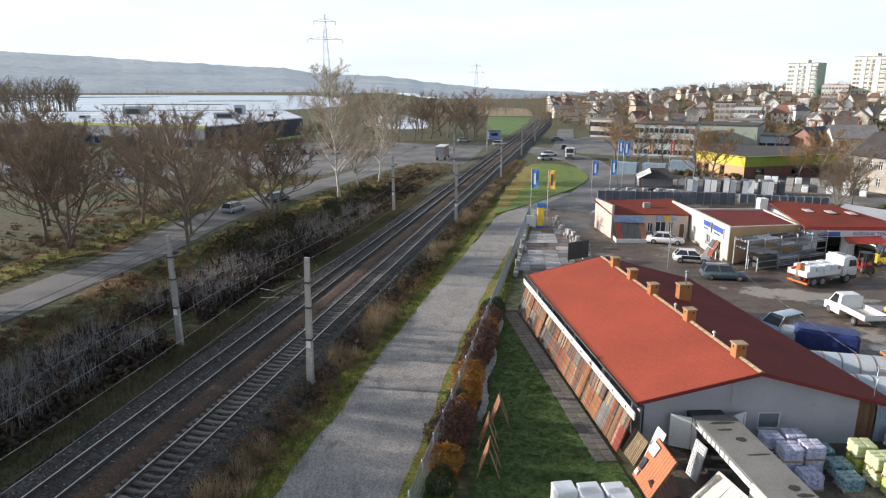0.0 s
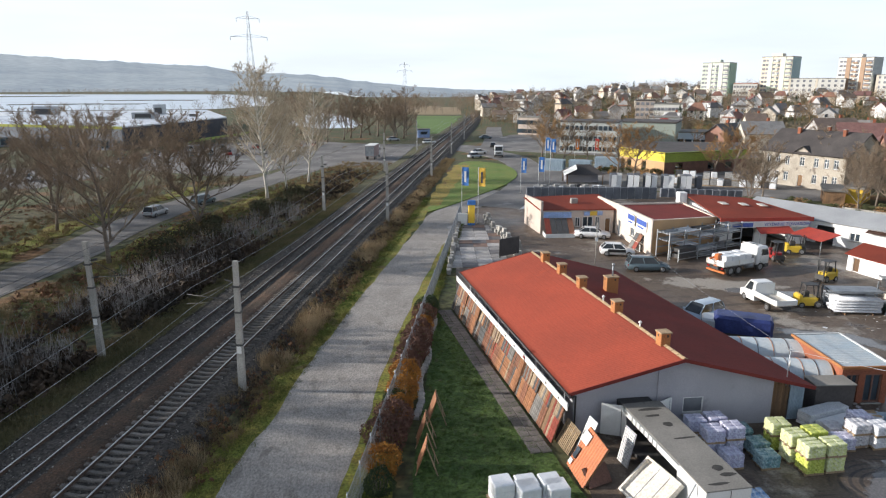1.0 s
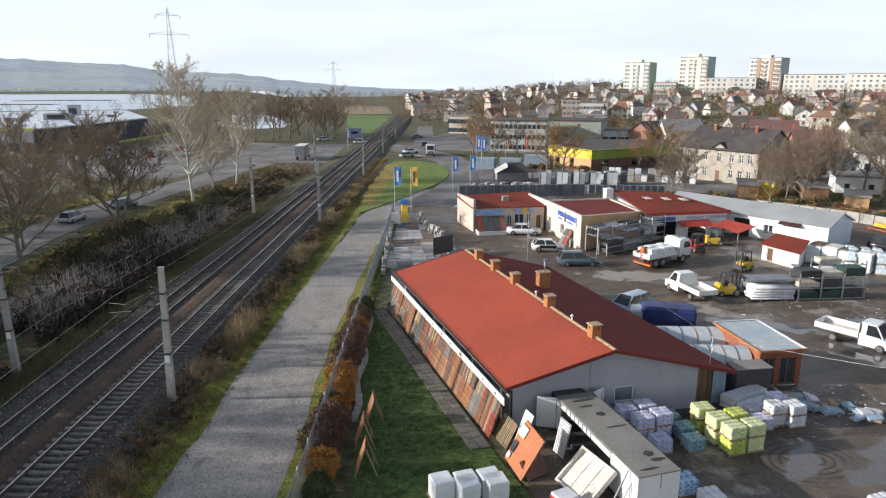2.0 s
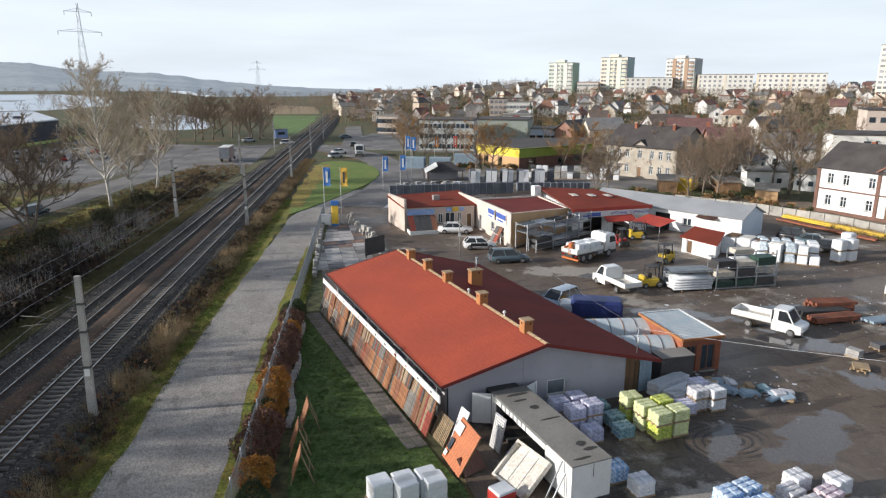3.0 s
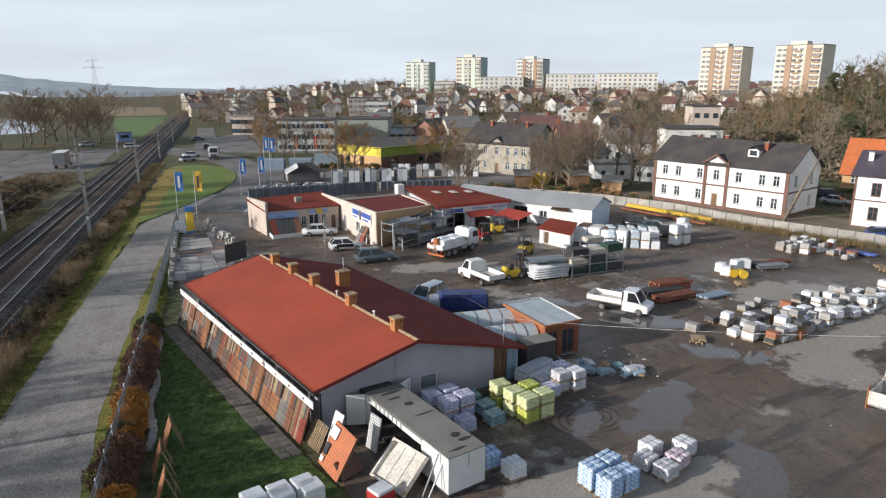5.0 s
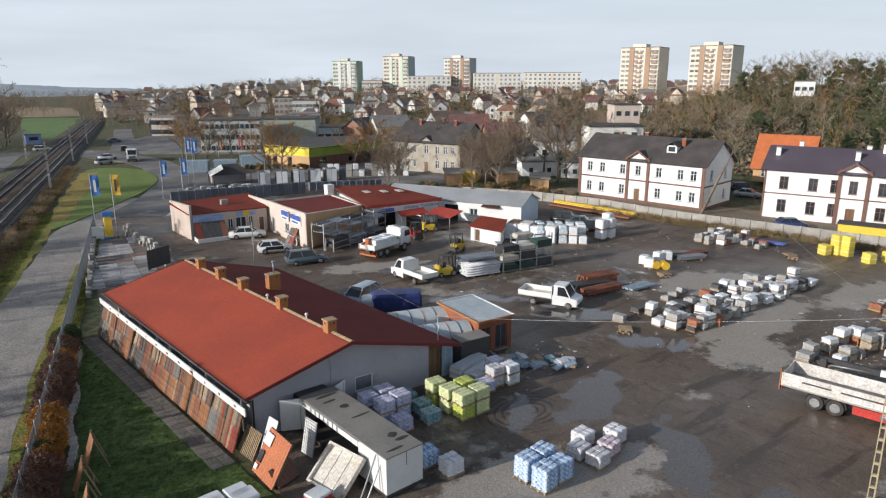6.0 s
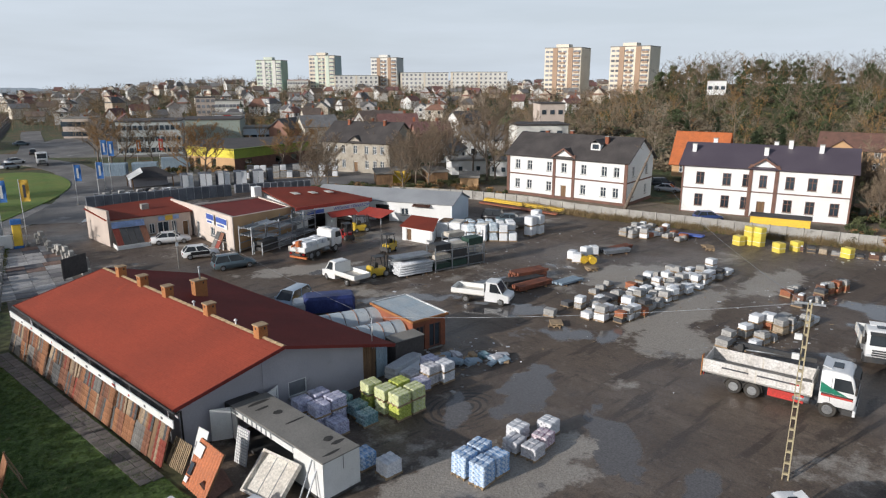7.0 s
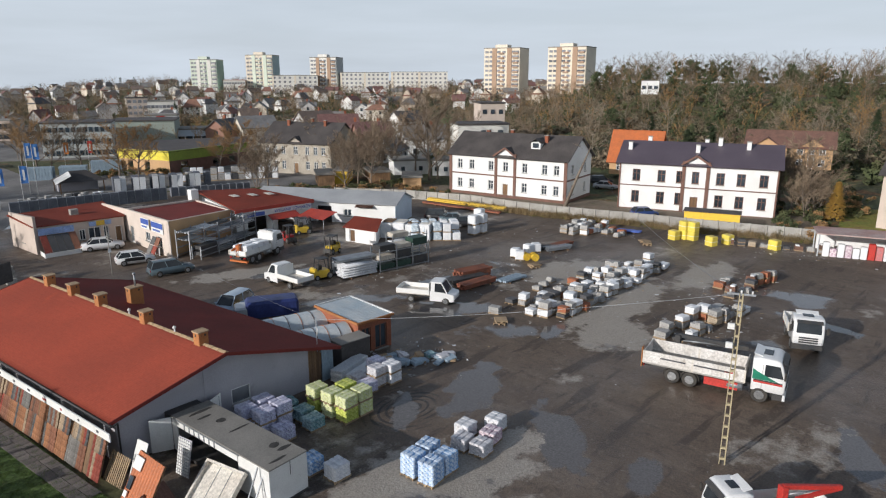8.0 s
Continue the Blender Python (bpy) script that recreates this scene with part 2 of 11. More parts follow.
# ---- mesh helpers ----
class Geo:
    """Gathers faces for one mesh."""

    def __init__(self):
        self.v, self.f, self.s = [], [], []

    def add(self, verts, faces, smooth=False, m=None):
        k = len(self.v)
        self.v.extend([tuple(m @ Vector(p)) for p in verts] if m is not None else [tuple(p) for p in verts])
        self.f.extend([tuple(k + i for i in f) for f in faces])
        self.s.extend([smooth] * len(faces))
        return self

    def box(self, x, y, z, sx, sy, sz, rz=0.0, ch=0.0, m=None):
        """A box centred in x and y, standing on z; ch: chamfer of its upright edges and top rim."""
        a, b = sx / 2, sy / 2
        if ch > 0:
            c = ch
            ring = [(-a + c, -b), (a - c, -b), (a, -b + c), (a, b - c), (a - c, b), (-a + c, b), (-a, b - c), (-a, -b + c)]
            k = [(px * (1 - c / a), py * (1 - c / b)) for px, py in ring]
            v = [(*p, 0) for p in ring] + [(*p, sz - c) for p in ring] + [(*p, sz) for p in k]
            f = [tuple(range(7, -1, -1)), tuple(range(16, 24))]
            for o in (0, 8):
                f += [(o + i, o + (i + 1) % 8, o + 8 + (i + 1) % 8, o + 8 + i) for i in range(8)]
        else:
            v = [(px, py, pz) for pz in (0, sz) for px, py in ((-a, -b), (a, -b), (a, b), (-a, b))]
            f = [(3, 2, 1, 0), (4, 5, 6, 7), (0, 1, 5, 4), (1, 2, 6, 5), (2, 3, 7, 6), (3, 0, 4, 7)]
        t = pose(x, y, z, 0, 0, rz)
        return self.add(v, f, False, m @ t if m is not None else t)

    def beam(self, p0, p1, w, h=None):
        """A square bar between two points."""
        p0, p1 = Vector(p0), Vector(p1)
        d = p1 - p0
        t = Matrix.Translation(p0) @ d.to_track_quat("Z", "Y").to_matrix().to_4x4()
        return self.box(0, 0, 0, w, h or w, d.length, m=t)

    def tube(self, pts, radii, n=6, cap=True, smooth=True):
        """A round tapering tube along points."""
        pts = [Vector(p) for p in pts]
        if not isinstance(radii, (list, tuple)):
            radii = [radii] * len(pts)
        k, rows = len(self.v), len(pts)
        for i, p in enumerate(pts):
            d = (pts[min(i + 1, rows - 1)] - pts[max(i - 1, 0)]).normalized()
            u = d.cross(Vector((0.31, 0.95, 0.05)) if abs(d.y) < 0.9 else Vector((1, 0, 0.1))).normalized()
            w = d.cross(u)
            for j in range(n):
                a = 2 * math.pi * j / n
                self.v.append(tuple(p + radii[i] * (math.cos(a) * u + math.sin(a) * w)))
        for i in range(rows - 1):
            for j in range(n):
                q = k + i * n
                self.f.append((q + j, q + (j + 1) % n, q + n + (j + 1) % n, q + n + j))
                self.s.append(smooth)
        if cap:
            self.f += [tuple(k + j for j in range(n - 1, -1, -1)), tuple(k + (rows - 1) * n + j for j in range(n))]
            self.s += [False, False]
        return self

    def poly(self, pts, z0, z1):
        """An upright prism over a polygon of the plan."""
        area = sum(p[0] * q[1] - q[0] * p[1] for p, q in zip(pts, pts[1:] + pts[:1]))
        pts = list(pts) if area > 0 else list(pts)[::-1]
        n = len(pts)
        v = [(p[0], p[1], z0) for p in pts] + [(p[0], p[1], z1) for p in pts]
        return self.add(v, [tuple(range(n - 1, -1, -1)), tuple(range(n, 2 * n))] + [(i, (i + 1) % n, n + (i + 1) % n, n + i) for i in range(n)])

    def slab(self, quad, t):
        """A plate of thickness t under four (or three) points given counter-clockwise from above."""
        q = [Vector(p) for p in quad]
        nrm = (q[1] - q[0]).cross(q[2] - q[0]).normalized()
        n = len(q)
        v = q + [p - nrm * t for p in q]
        return self.add(v, [tuple(range(n)), tuple(range(2 * n - 1, n - 1, -1))] + [(i, n + i, n + (i + 1) % n, (i + 1) % n) for i in range(n)])

    def weld(self):
        """Joins vertices that lie on one another."""
        seen, to, vs = {}, [], []
        for p in self.v:
            k = tuple(round(c, 4) for c in p)
            if k not in seen:
                seen[k] = len(vs)
                vs.append(p)
            to.append(seen[k])
        faces = [(tuple(to[i] for i in f), s) for f, s in zip(self.f, self.s)]
        faces = [(f, s) for f, s in faces if len(set(f)) == len(f)]
        self.v, self.f, self.s = vs, [f for f, _ in faces], [s for _, s in faces]
        return self

    def mesh(self, name, mat):
        me = bpy.data.meshes.new(name)
        me.from_pydata(self.v, [], self.f)
        me.polygons.foreach_set("use_smooth", self.s)
        if mat:
            me.materials.append(mat)
        me.update()
        return me


def thing(name, m, label, category, group="", kind=""):
    ob = new(name)
    ob.empty_display_size = 0.2
    ob.matrix_world = m
    return tagged(ob, label, category, group, kind)


def part(name, geo, mat, parent, label="", m=None):
    """Links a Geo (or a mesh that is shared) as one object under a thing or a part."""
    ob = new(name, geo.mesh(name, mat) if isinstance(geo, Geo) else geo)
    if parent:
        ob.parent = parent
    if m is not None:
        ob.matrix_basis = m
    return tagged(ob, label)


def solid(name, geo, mat, label, category, group="", kind="", m=None):
    ob = new(name, geo.mesh(name, mat) if isinstance(geo, Geo) else geo)
    if m is not None:
        ob.matrix_world = m
    return tagged(ob, label, category, group, kind)


def smoothed(pts, n=8):
    """Points of a curve through the given ones."""
    p = [Vector(q) for q in pts]
    out = []
    for i in range(len(p) - 1):
        a, b, c, d = p[max(i - 1, 0)], p[i], p[i + 1], p[min(i + 2, len(p) - 1)]
        for j in range(n):
            t = j / n
            out.append(0.5 * ((2 * b) + (c - a) * t + (2 * a - 5 * b + 4 * c - d) * t * t + (3 * b - a - 3 * c + d) * t ** 3))
    return out + [p[-1]]


def ribbon(geo, pts, width, z0, z1, wobble=0.0, n=8):
    """A road slab along a curve; width: one value or one per given point."""
    line = smoothed([(p[0], p[1], 0) for p in pts], n)
    left, right = [], []
    for i, p in enumerate(line):
        d = (line[min(i + 1, len(line) - 1)] - line[max(i - 1, 0)]).normalized()
        s = Vector((d.y, -d.x, 0))
        f = i / n
        w = width if not isinstance(width, (list, tuple)) else width[min(int(f), len(width) - 1)] * (1 - f % 1) + width[min(int(f) + 1, len(width) - 1)] * (f % 1)
        a, b = (noise.noise(p * 0.37) * wobble, noise.noise(p * 0.37 + Vector((9, 4, 2))) * wobble)
        left.append(p - s * (w / 2 + a))
        right.append(p + s * (w / 2 + b))
    v = []
    for l_, r_ in zip(left, right):
        v += [(l_.x, l_.y, z0), (l_.x, l_.y, z1), (r_.x, r_.y, z1), (r_.x, r_.y, z0)]
    f = [(k * 4 + j, k * 4 + (j + 1) % 4, k * 4 + 4 + (j + 1) % 4, k * 4 + 4 + j) for k in range(len(line) - 1) for j in range(3)]
    return geo.add(v, f)


def smooth01(a, b, x):
    t = min(1.0, max(0.0, (x - a) / (b - a)))
    return t * t * (3 - 2 * t)


def height(x, y):
    """The lie of the land: flat by the railway, a town hill and a wooded slope behind the yard."""
    d, az = math.hypot(x, y), math.degrees(math.atan2(x, y))
    if az < -100:
        return 0.0
    town = float(np.interp(az, (8, 11, 14, 18, 22.5, 27), (0.5, 3.5, 6.0, 8.2, 12.0, 12.5))) * smooth01(200, 690, d) * smooth01(6, 10, az)
    wood = smooth01(135, 330, d) * 15.5 * smooth01(48, 64, az)
    und = noise.noise(Vector((x * 0.006, y * 0.006, 1))) * 2.2 * smooth01(180, 400, d) * smooth01(8, 22, az)
    fall = smooth01(740, 2600, d) * (12.0 + 0.016 * d) * smooth01(-9, 1, az)
    level = 1 - (1 - smooth01(300, 365, d)) * (1 - smooth01(15, 19, az))
    return (max(town, wood) + und * 0.7) * level - fall



def scatter(name, mat, protos, places, label, category, parent=None):
    """One joined mesh of many copies of small meshes: protos are Geos, places are (proto, matrix)."""
    vs, fs, ss, k = [], [], [], 0
    arrays = [(np.array(g.v), g.f, g.s) for g in protos]
    for i, m in places:
        v, f, s = arrays[i]
        a = np.array(m)
        vs.append(v @ a[:3, :3].T + a[:3, 3])
        fs.extend([tuple(k + j for j in face) for face in f])
        ss.extend(s)
        k += len(v)
    me = bpy.data.meshes.new(name)
    me.from_pydata(np.concatenate(vs).tolist(), [], fs)
    me.polygons.foreach_set("use_smooth", ss)
    me.materials.append(mat)
    ob = new(name, me)
    if parent:
        ob.parent = parent
    return tagged(ob, label, category, kind="stuff")


def place(x, y, z=None, rz=0.0, s=1.0, sz=None):
    return pose(x, y, height(x, y) if z is None else z, 0, 0, rz) @ Matrix.Diagonal((s, s, sz or s, 1))

# ---- ground, roads, yard, water ----
def wet_yard():
    """Dark compacted yard surface with mud, dry pale patches, painted sunlit ground and puddles."""
    m = bpy.data.materials.new("wet_yard_surface")
    m.use_nodes = True
    n, l = m.node_tree.nodes, m.node_tree.links
    b = n["Principled BSDF"]
    geo = n.new("ShaderNodeNewGeometry")

    def fac(scale, detail, lo, hi, stretch=(1, 1, 1), off=0.0, rough=0.58):
        mp, t, r = n.new("ShaderNodeMapping"), n.new("ShaderNodeTexNoise"), n.new("ShaderNodeMapRange")
        mp.inputs["Scale"].default_value, mp.inputs["Location"].default_value = stretch, (off, off, 0)
        t.inputs["Scale"].default_value, t.inputs["Detail"].default_value, t.inputs["Roughness"].default_value = scale, detail, rough
        r.inputs["From Min"].default_value, r.inputs["From Max"].default_value = lo, hi
        l.new(geo.outputs["Position"], mp.inputs["Vector"])
        l.new(mp.outputs["Vector"], t.inputs["Vector"])
        l.new(t.outputs["Fac"], r.inputs["Value"])
        return t.outputs["Fac"], r.outputs["Result"]

    def blend(f, a, c):
        x = n.new("ShaderNodeMix")
        x.data_type = "RGBA"
        l.new(f, x.inputs["Factor"])
        for key, v in (("A", a), ("B", c)):
            if isinstance(v, tuple):
                x.inputs[key].default_value = (*v, 1)
            else:
                l.new(v, x.inputs[key])
        return x.outputs["Result"]

    def spots(places, warp, scale, lo, hi):
        """Noisy-edged patches: places are (x, y, half length, half width, turn)."""
        _, edge = fac(scale, 9, 0.3, 0.7, (1, 1, 1), 17, 0.7)
        best = None
        for x, y, a_, b_, rz in places:
            mp, ln_ = n.new("ShaderNodeMapping"), n.new("ShaderNodeVectorMath")
            mp.vector_type = "TEXTURE"
            mp.inputs["Location"].default_value, mp.inputs["Rotation"].default_value, mp.inputs["Scale"].default_value = (x, y, 0), (0, 0, radians(rz)), (a_ * 1.4, b_ * 1.4, 50)
            ln_.operation = "LENGTH"
            l.new(geo.outputs["Position"], mp.inputs["Vector"])
            l.new(mp.outputs["Vector"], ln_.inputs[0])
            if best is None:
                best = ln_.outputs["Value"]
            else:
                mn = n.new("ShaderNodeMath")
                mn.operation = "MINIMUM"
                l.new(best, mn.inputs[0])
                l.new(ln_.outputs["Value"], mn.inputs[1])
                best = mn.outputs["Value"]
        ma, r = n.new("ShaderNodeMath"), n.new("ShaderNodeMapRange")
        ma.operation, ma.inputs[1].default_value = "MULTIPLY_ADD", warp
        l.new(edge, ma.inputs[0])
        l.new(best, ma.inputs[2])
        r.inputs["From Min"].default_value, r.inputs["From Max"].default_value = lo, hi
        r.inputs["To Min"].default_value, r.inputs["To Max"].default_value = 1.0, 0.0
        l.new(ma.outputs["Value"], r.inputs["Value"])
        return r.outputs["Result"]

    def maximum(p, q_):
        mx = n.new("ShaderNodeMath")
        mx.operation = "MAXIMUM"
        l.new(p, mx.inputs[0])
        l.new(q_, mx.inputs[1])
        return mx.outputs["Value"]

    mud = blend(fac(0.09, 5, 0.38, 0.62)[1], (0.100, 0.073, 0.052), (0.142, 0.106, 0.077))
    streak = blend(fac(0.35, 6, 0.5, 0.72, (1, 0.3, 1), 7)[1], mud, (0.165, 0.128, 0.096))
    tracks = blend(fac(0.5, 3, 0.56, 0.62, (0.25, 1.6, 1), 41)[1], streak, (0.068, 0.050, 0.037))
    dry = maximum(fac(0.07, 8, 0.585, 0.63, (1, 1, 1), 31, 0.68)[1], spots(DRY_LIT, 0.8, 0.4, 1.0, 1.16))
    churn = blend(fac(1.6, 6, 0.50, 0.68, (1, 0.45, 1), 61, 0.7)[1], tracks, (0.076, 0.056, 0.041))
    crust = blend(fac(1.4, 7, 0.57, 0.70, (1, 1, 1), 91, 0.7)[1], churn, (0.185, 0.148, 0.115))
    rings, wob, arcs, cut, both = (n.new("ShaderNode" + k) for k in ("Mapping", "VectorMath", "Math", "MapRange", "Math"))
    rings.vector_type = "TEXTURE"
    rings.inputs["Location"].default_value, rings.inputs["Scale"].default_value = (25.6, 26.6, 0), (0.085, 0.06, 9)
    wob.operation, arcs.operation, both.operation = "LENGTH", "SINE", "MULTIPLY"
    l.new(geo.outputs["Position"], rings.inputs["Vector"])
    l.new(rings.outputs["Vector"], wob.inputs[0])
    l.new(wob.outputs["Value"], arcs.inputs[0])
    cut.inputs["From Min"].default_value, cut.inputs["From Max"].default_value = 0.1, 0.7
    l.new(arcs.outputs["Value"], cut.inputs["Value"])
    l.new(cut.outputs["Result"], both.inputs[0])
    l.new(spots([(25.4, 26.8, 2.6, 1.9, 20)], 0.9, 0.6, 1.0, 1.3), both.inputs[1])
    skid = blend(both.outputs["Value"], crust, (0.035, 0.029, 0.024))
    c = blend(dry, skid, (0.33, 0.295, 0.25))
    wet = maximum(fac(0.10, 7, 0.62, 0.66, (1, 0.7, 1), 53, 0.62)[1], spots(WET, 0.8, 0.45, 1.0, 1.13))
    # muddy puddle water, lightened to put the reflected sky into its colour
    c = blend(wet, c, (0.135, 0.124, 0.118))
    litter = blend(fac(2.6, 5, 0.685, 0.72, (1, 1, 1), 3)[1], c, (0.22, 0.2, 0.18))
    grain, g01 = fac(9.0, 4, 0.3, 0.7)
    hsv, gr = n.new("ShaderNodeHueSaturation"), n.new("ShaderNodeMapRange")
    gr.inputs["To Min"].default_value, gr.inputs["To Max"].default_value = 0.72, 1.28
    l.new(g01, gr.inputs["Value"])
    l.new(gr.outputs["Result"], hsv.inputs["Value"])
    l.new(litter, hsv.inputs["Color"])
    l.new(hsv.outputs["Color"], b.inputs["Base Color"])
    damp = fac(0.06, 5, 0.38, 0.6, (1, 1, 1), 77)[1]
    r1, r2 = n.new("ShaderNodeMapRange"), n.new("ShaderNodeMix")
    r1.inputs["To Min"].default_value, r1.inputs["To Max"].default_value = 0.36, 0.8
    l.new(damp, r1.inputs["Value"])
    l.new(wet, r2.inputs["Factor"])
    l.new(r1.outputs["Result"], r2.inputs["A"])
    r2.inputs["B"].default_value = 0.05
    l.new(r2.outputs["Result"], b.inputs["Roughness"])
    bp, dryness = n.new("ShaderNodeBump"), n.new("ShaderNodeMath")
    dryness.operation = "SUBTRACT"
    dryness.inputs[0].default_value = 1.0
    l.new(wet, dryness.inputs[1])
    l.new(dryness.outputs["Value"], bp.inputs["Strength"])
    bp.inputs["Distance"].default_value = 0.03
    l.new(grain, bp.inputs["Height"])
    l.new(bp.outputs["Normal"], b.inputs["Normal"])
    b.inputs["Specular IOR Level"].default_value = 0.5
    return m


# the first two also paint in the sunlit ground round the bag pallets
DRY_LIT = [(22.5, 20.0, 6.0, 2.6, -10), (18.5, 21.5, 5.5, 2.2, 10), (52, 27.0, 9, 2.6, 4), (57.5, 36.0, 7, 3.0, -10), (45.5, 24.0, 4, 3.0, 30), (66, 25, 6, 2.5, 0), (34, 60, 6, 2, -20), (31, 88, 7, 3, 60)]
WET = [(30.5, 25.6, 4.2, 1.7, 25), (29.0, 18.0, 4.2, 1.4, 50), (42.2, 27.3, 2.2, 0.8, 10), (40.6, 37.6, 4.2, 1.7, -50), (28.6, 12.8, 1.6, 1.0, 30), (38.0, 5.2, 3.0, 1.0, 20), (58.5, 12.5, 3.4, 0.9, 80), (36.5, 45, 4.5, 1.3, -35), (37, 57, 4, 1.2, -20), (25, 26.6, 2.4, 0.8, 40)]
M["yard"] = wet_yard()
gr = Geo()
AZ, RINGS = 240, [0.5] + [3.0 * 1.092 ** i for i in range(85)]
for r in RINGS:
    for i in range(AZ):
        a = 2 * math.pi * i / AZ
        x, y = r * math.sin(a), r * math.cos(a)
        gr.v.append((x, y, height(x, y)))
for k in range(len(RINGS) - 1):
    for i in range(AZ):
        j = (i + 1) % AZ
        gr.f.append((k * AZ + i, (k + 1) * AZ + i, (k + 1) * AZ + j, k * AZ + j))
gr.f.append(tuple(range(AZ)))
gr.s = [True] * len(gr.f)
solid("ground", gr, M["earth"], "rough autumn ground with brown and green grass", "ground", kind="structure")

# the railway's line
RD, RN = Vector((0.2075, 0.9782, 0)), Vector((0.9782, -0.2075, 0))
R0 = Vector((-14.6, 27.2, 0))


def rail(s, n, z=0.0):
    return R0 + RD * s + RN * n + Vector((0, 0, z))


q = Geo()
YARD = [(9.8, 4), (10.2, 30), (7.2, 57), (9.8, 78), (13.4, 98), (17, 104), (24, 108), (28, 122), (38, 122), (60, 112), (79, 96), (79.5, 72), (83, 52), (84, 43), (90, 21), (97, -10), (90, -60), (9, -60)]
q.poly(YARD, -0.3, 0.03)
solid("yard", q, M["yard"], "dark muddy builders' yard with puddles, dry patches and painted sunlight", "yard", kind="structure")
q = Geo()
LANE = [(-19, -40), (-9.6, 4), (-5.2, 28.5), (-3.6, 36), (-2.1, 45), (2.2, 64), (7.1, 84), (11.4, 100), (18, 111), (24, 120)]
ribbon(q, LANE, [6, 6, 6.0, 5.7, 5.5, 5.0, 4.6, 5.0, 6.5, 7], -0.2, 0.05, 0.35)
solid("service_lane", q, M["lane"], "worn patched grey asphalt lane beside the railway", "road", kind="structure")
q = Geo()
ribbon(q, [(19, 104), (28, 121), (33, 140), (36.5, 160), (36, 178), (30, 198), (24, 214)], [9, 8, 7.5, 8, 10, 11, 9], -0.2, 0.065, 0.3)
solid("loop_road", q, M["street"], "pale grey asphalt access road curving round grass", "road", kind="structure")
q = Geo()
ribbon(q, [(-70, 262), (-30, 236), (-4, 218), (22, 213), (44, 196), (75, 178), (120, 170)], 8.5, -0.2, 0.08)
solid("crossing_street", q, M["street"], "grey asphalt street over the level crossing", "road", kind="structure")
q = Geo()
ribbon(q, [(-62, -40), (-47, 20), (-42, 45), (-39.5, 57), (-35.7, 77.4), (-35, 92), (-31.5, 111), (-23.5, 134), (-15.6, 159), (-6.6, 198), (-3, 222)], [6, 6, 6, 6.2, 6.4, 7, 7.5, 7.5, 8, 8, 8], -0.2, 0.05, 0.3)
solid("side_road", q, M["street"], "pale grey asphalt road with worn edges", "road", kind="structure")
q = Geo()
q.poly([(-37, 148), (-27, 146), (-17, 170), (-9.5, 205), (-9, 226), (-26, 238), (-60, 225), (-70, 170)], -0.2, 0.045)
q.poly([(-14.5, 158), (-3, 163), (4.5, 164), (9.5, 190), (13.5, 214), (-3, 219), (-10, 200)], -0.2, 0.042)
q.poly([(-120, 135), (-64, 132), (-58, 150), (-66, 166), (-125, 165)], -0.2, 0.045)
solid("parking_lot", q, M["street"], "grey asphalt supermarket parking lot", "parking lot", kind="structure")
GREEN = [(8.2, 100.5), (9.6, 112), (13.5, 131), (19, 154), (22.5, 166), (28, 166), (32, 158), (31.5, 143), (26.5, 129), (18.5, 115.5), (12, 105.5)]
q = Geo()
q.poly([tuple(p)[:2] for p in smoothed([(*p, 0) for p in GREEN + GREEN[:1]], 5)][:-1], -0.2, 0.16)
M["turf"] = surf("bright_turf", (0.12, 0.20, 0.03), (0.175, 0.205, 0.04), 0.25, 5, 0.95, grain=0.4, bump=0.6, depth=0.06, spots=((0.20, 0.15, 0.06), 0.3, 0.62), world_space=True)
solid("grass_island", q, M["turf"], "grass island of bright green and yellow turf inside the road loop", "grass", kind="structure")
M["dry_turf"] = surf("mustard_dry_turf", (0.34, 0.24, 0.045), (0.21, 0.185, 0.035), 0.5, 5, 0.95, grain=0.5, bump=0.7, depth=0.06, spots=((0.20, 0.12, 0.04), 0.4, 0.58), world_space=True)
q = Geo()
ribbon(q, [(9.6, 106), (12.6, 121), (17.2, 140), (21.6, 160)], [1.6, 3.2, 4.0, 3.4], 0.10, 0.168, 0.9)
solid("dry_grass_strip", q, M["dry_turf"], "mustard dry grass along the edge of the island", "grass", kind="structure")
q = Geo()
LAWN = [(0.6, 4), (9.8, 4), (9.9, 27), (9.4, 30), (8.4, 40), (6.0, 52.4), (5.1, 54), (3.2, 41), (1.6, 30)]
q.poly(LAWN, -0.2, 0.07)
solid("lawn", q, M["grass"], "mown dark green lawn strip beside the sales building", "lawn", kind="structure")
q = Geo()
ribbon(q, [tuple(rail(s, 5.3 + 0.006 * s))[:2] for s in range(-30, 100, 10)], 2.4, -0.2, 0.04, 0.8)
ribbon(q, [(-4.4, 4), (-1.7, 27), (-0.3, 37), (3.6, 56), (8.6, 80.5), (12.6, 98)], [5.0, 4.4, 3.6, 3.2, 3.0, 2.6], -0.2, 0.042, 0.3)
solid("verge", q, M["verge"], "yellowing grass verge along the lane", "grass", kind="structure")
q = Geo()
ribbon(q, [(-48, 62), (-43.8, 80), (-42, 96), (-39, 113), (-33, 130)], 4.0, -0.2, 0.075, 2.5)
ribbon(q, [(-30, 70), (-28, 86), (-22, 108), (-14, 132)], 3.5, -0.2, 0.075, 2.5)
solid("roadside_grass", q, M["verge"], "rough green and brown grass along the side road", "grass", kind="structure")
q = Geo()
q.poly([(17.0, 264), (35.0, 266), (48.5, 384), (55, 402), (27.5, 412)], -0.2, 0.09)
solid("playing_field", q, M["field"], "bright green playing field beyond the crossing", "field", kind="structure")
q = Geo()
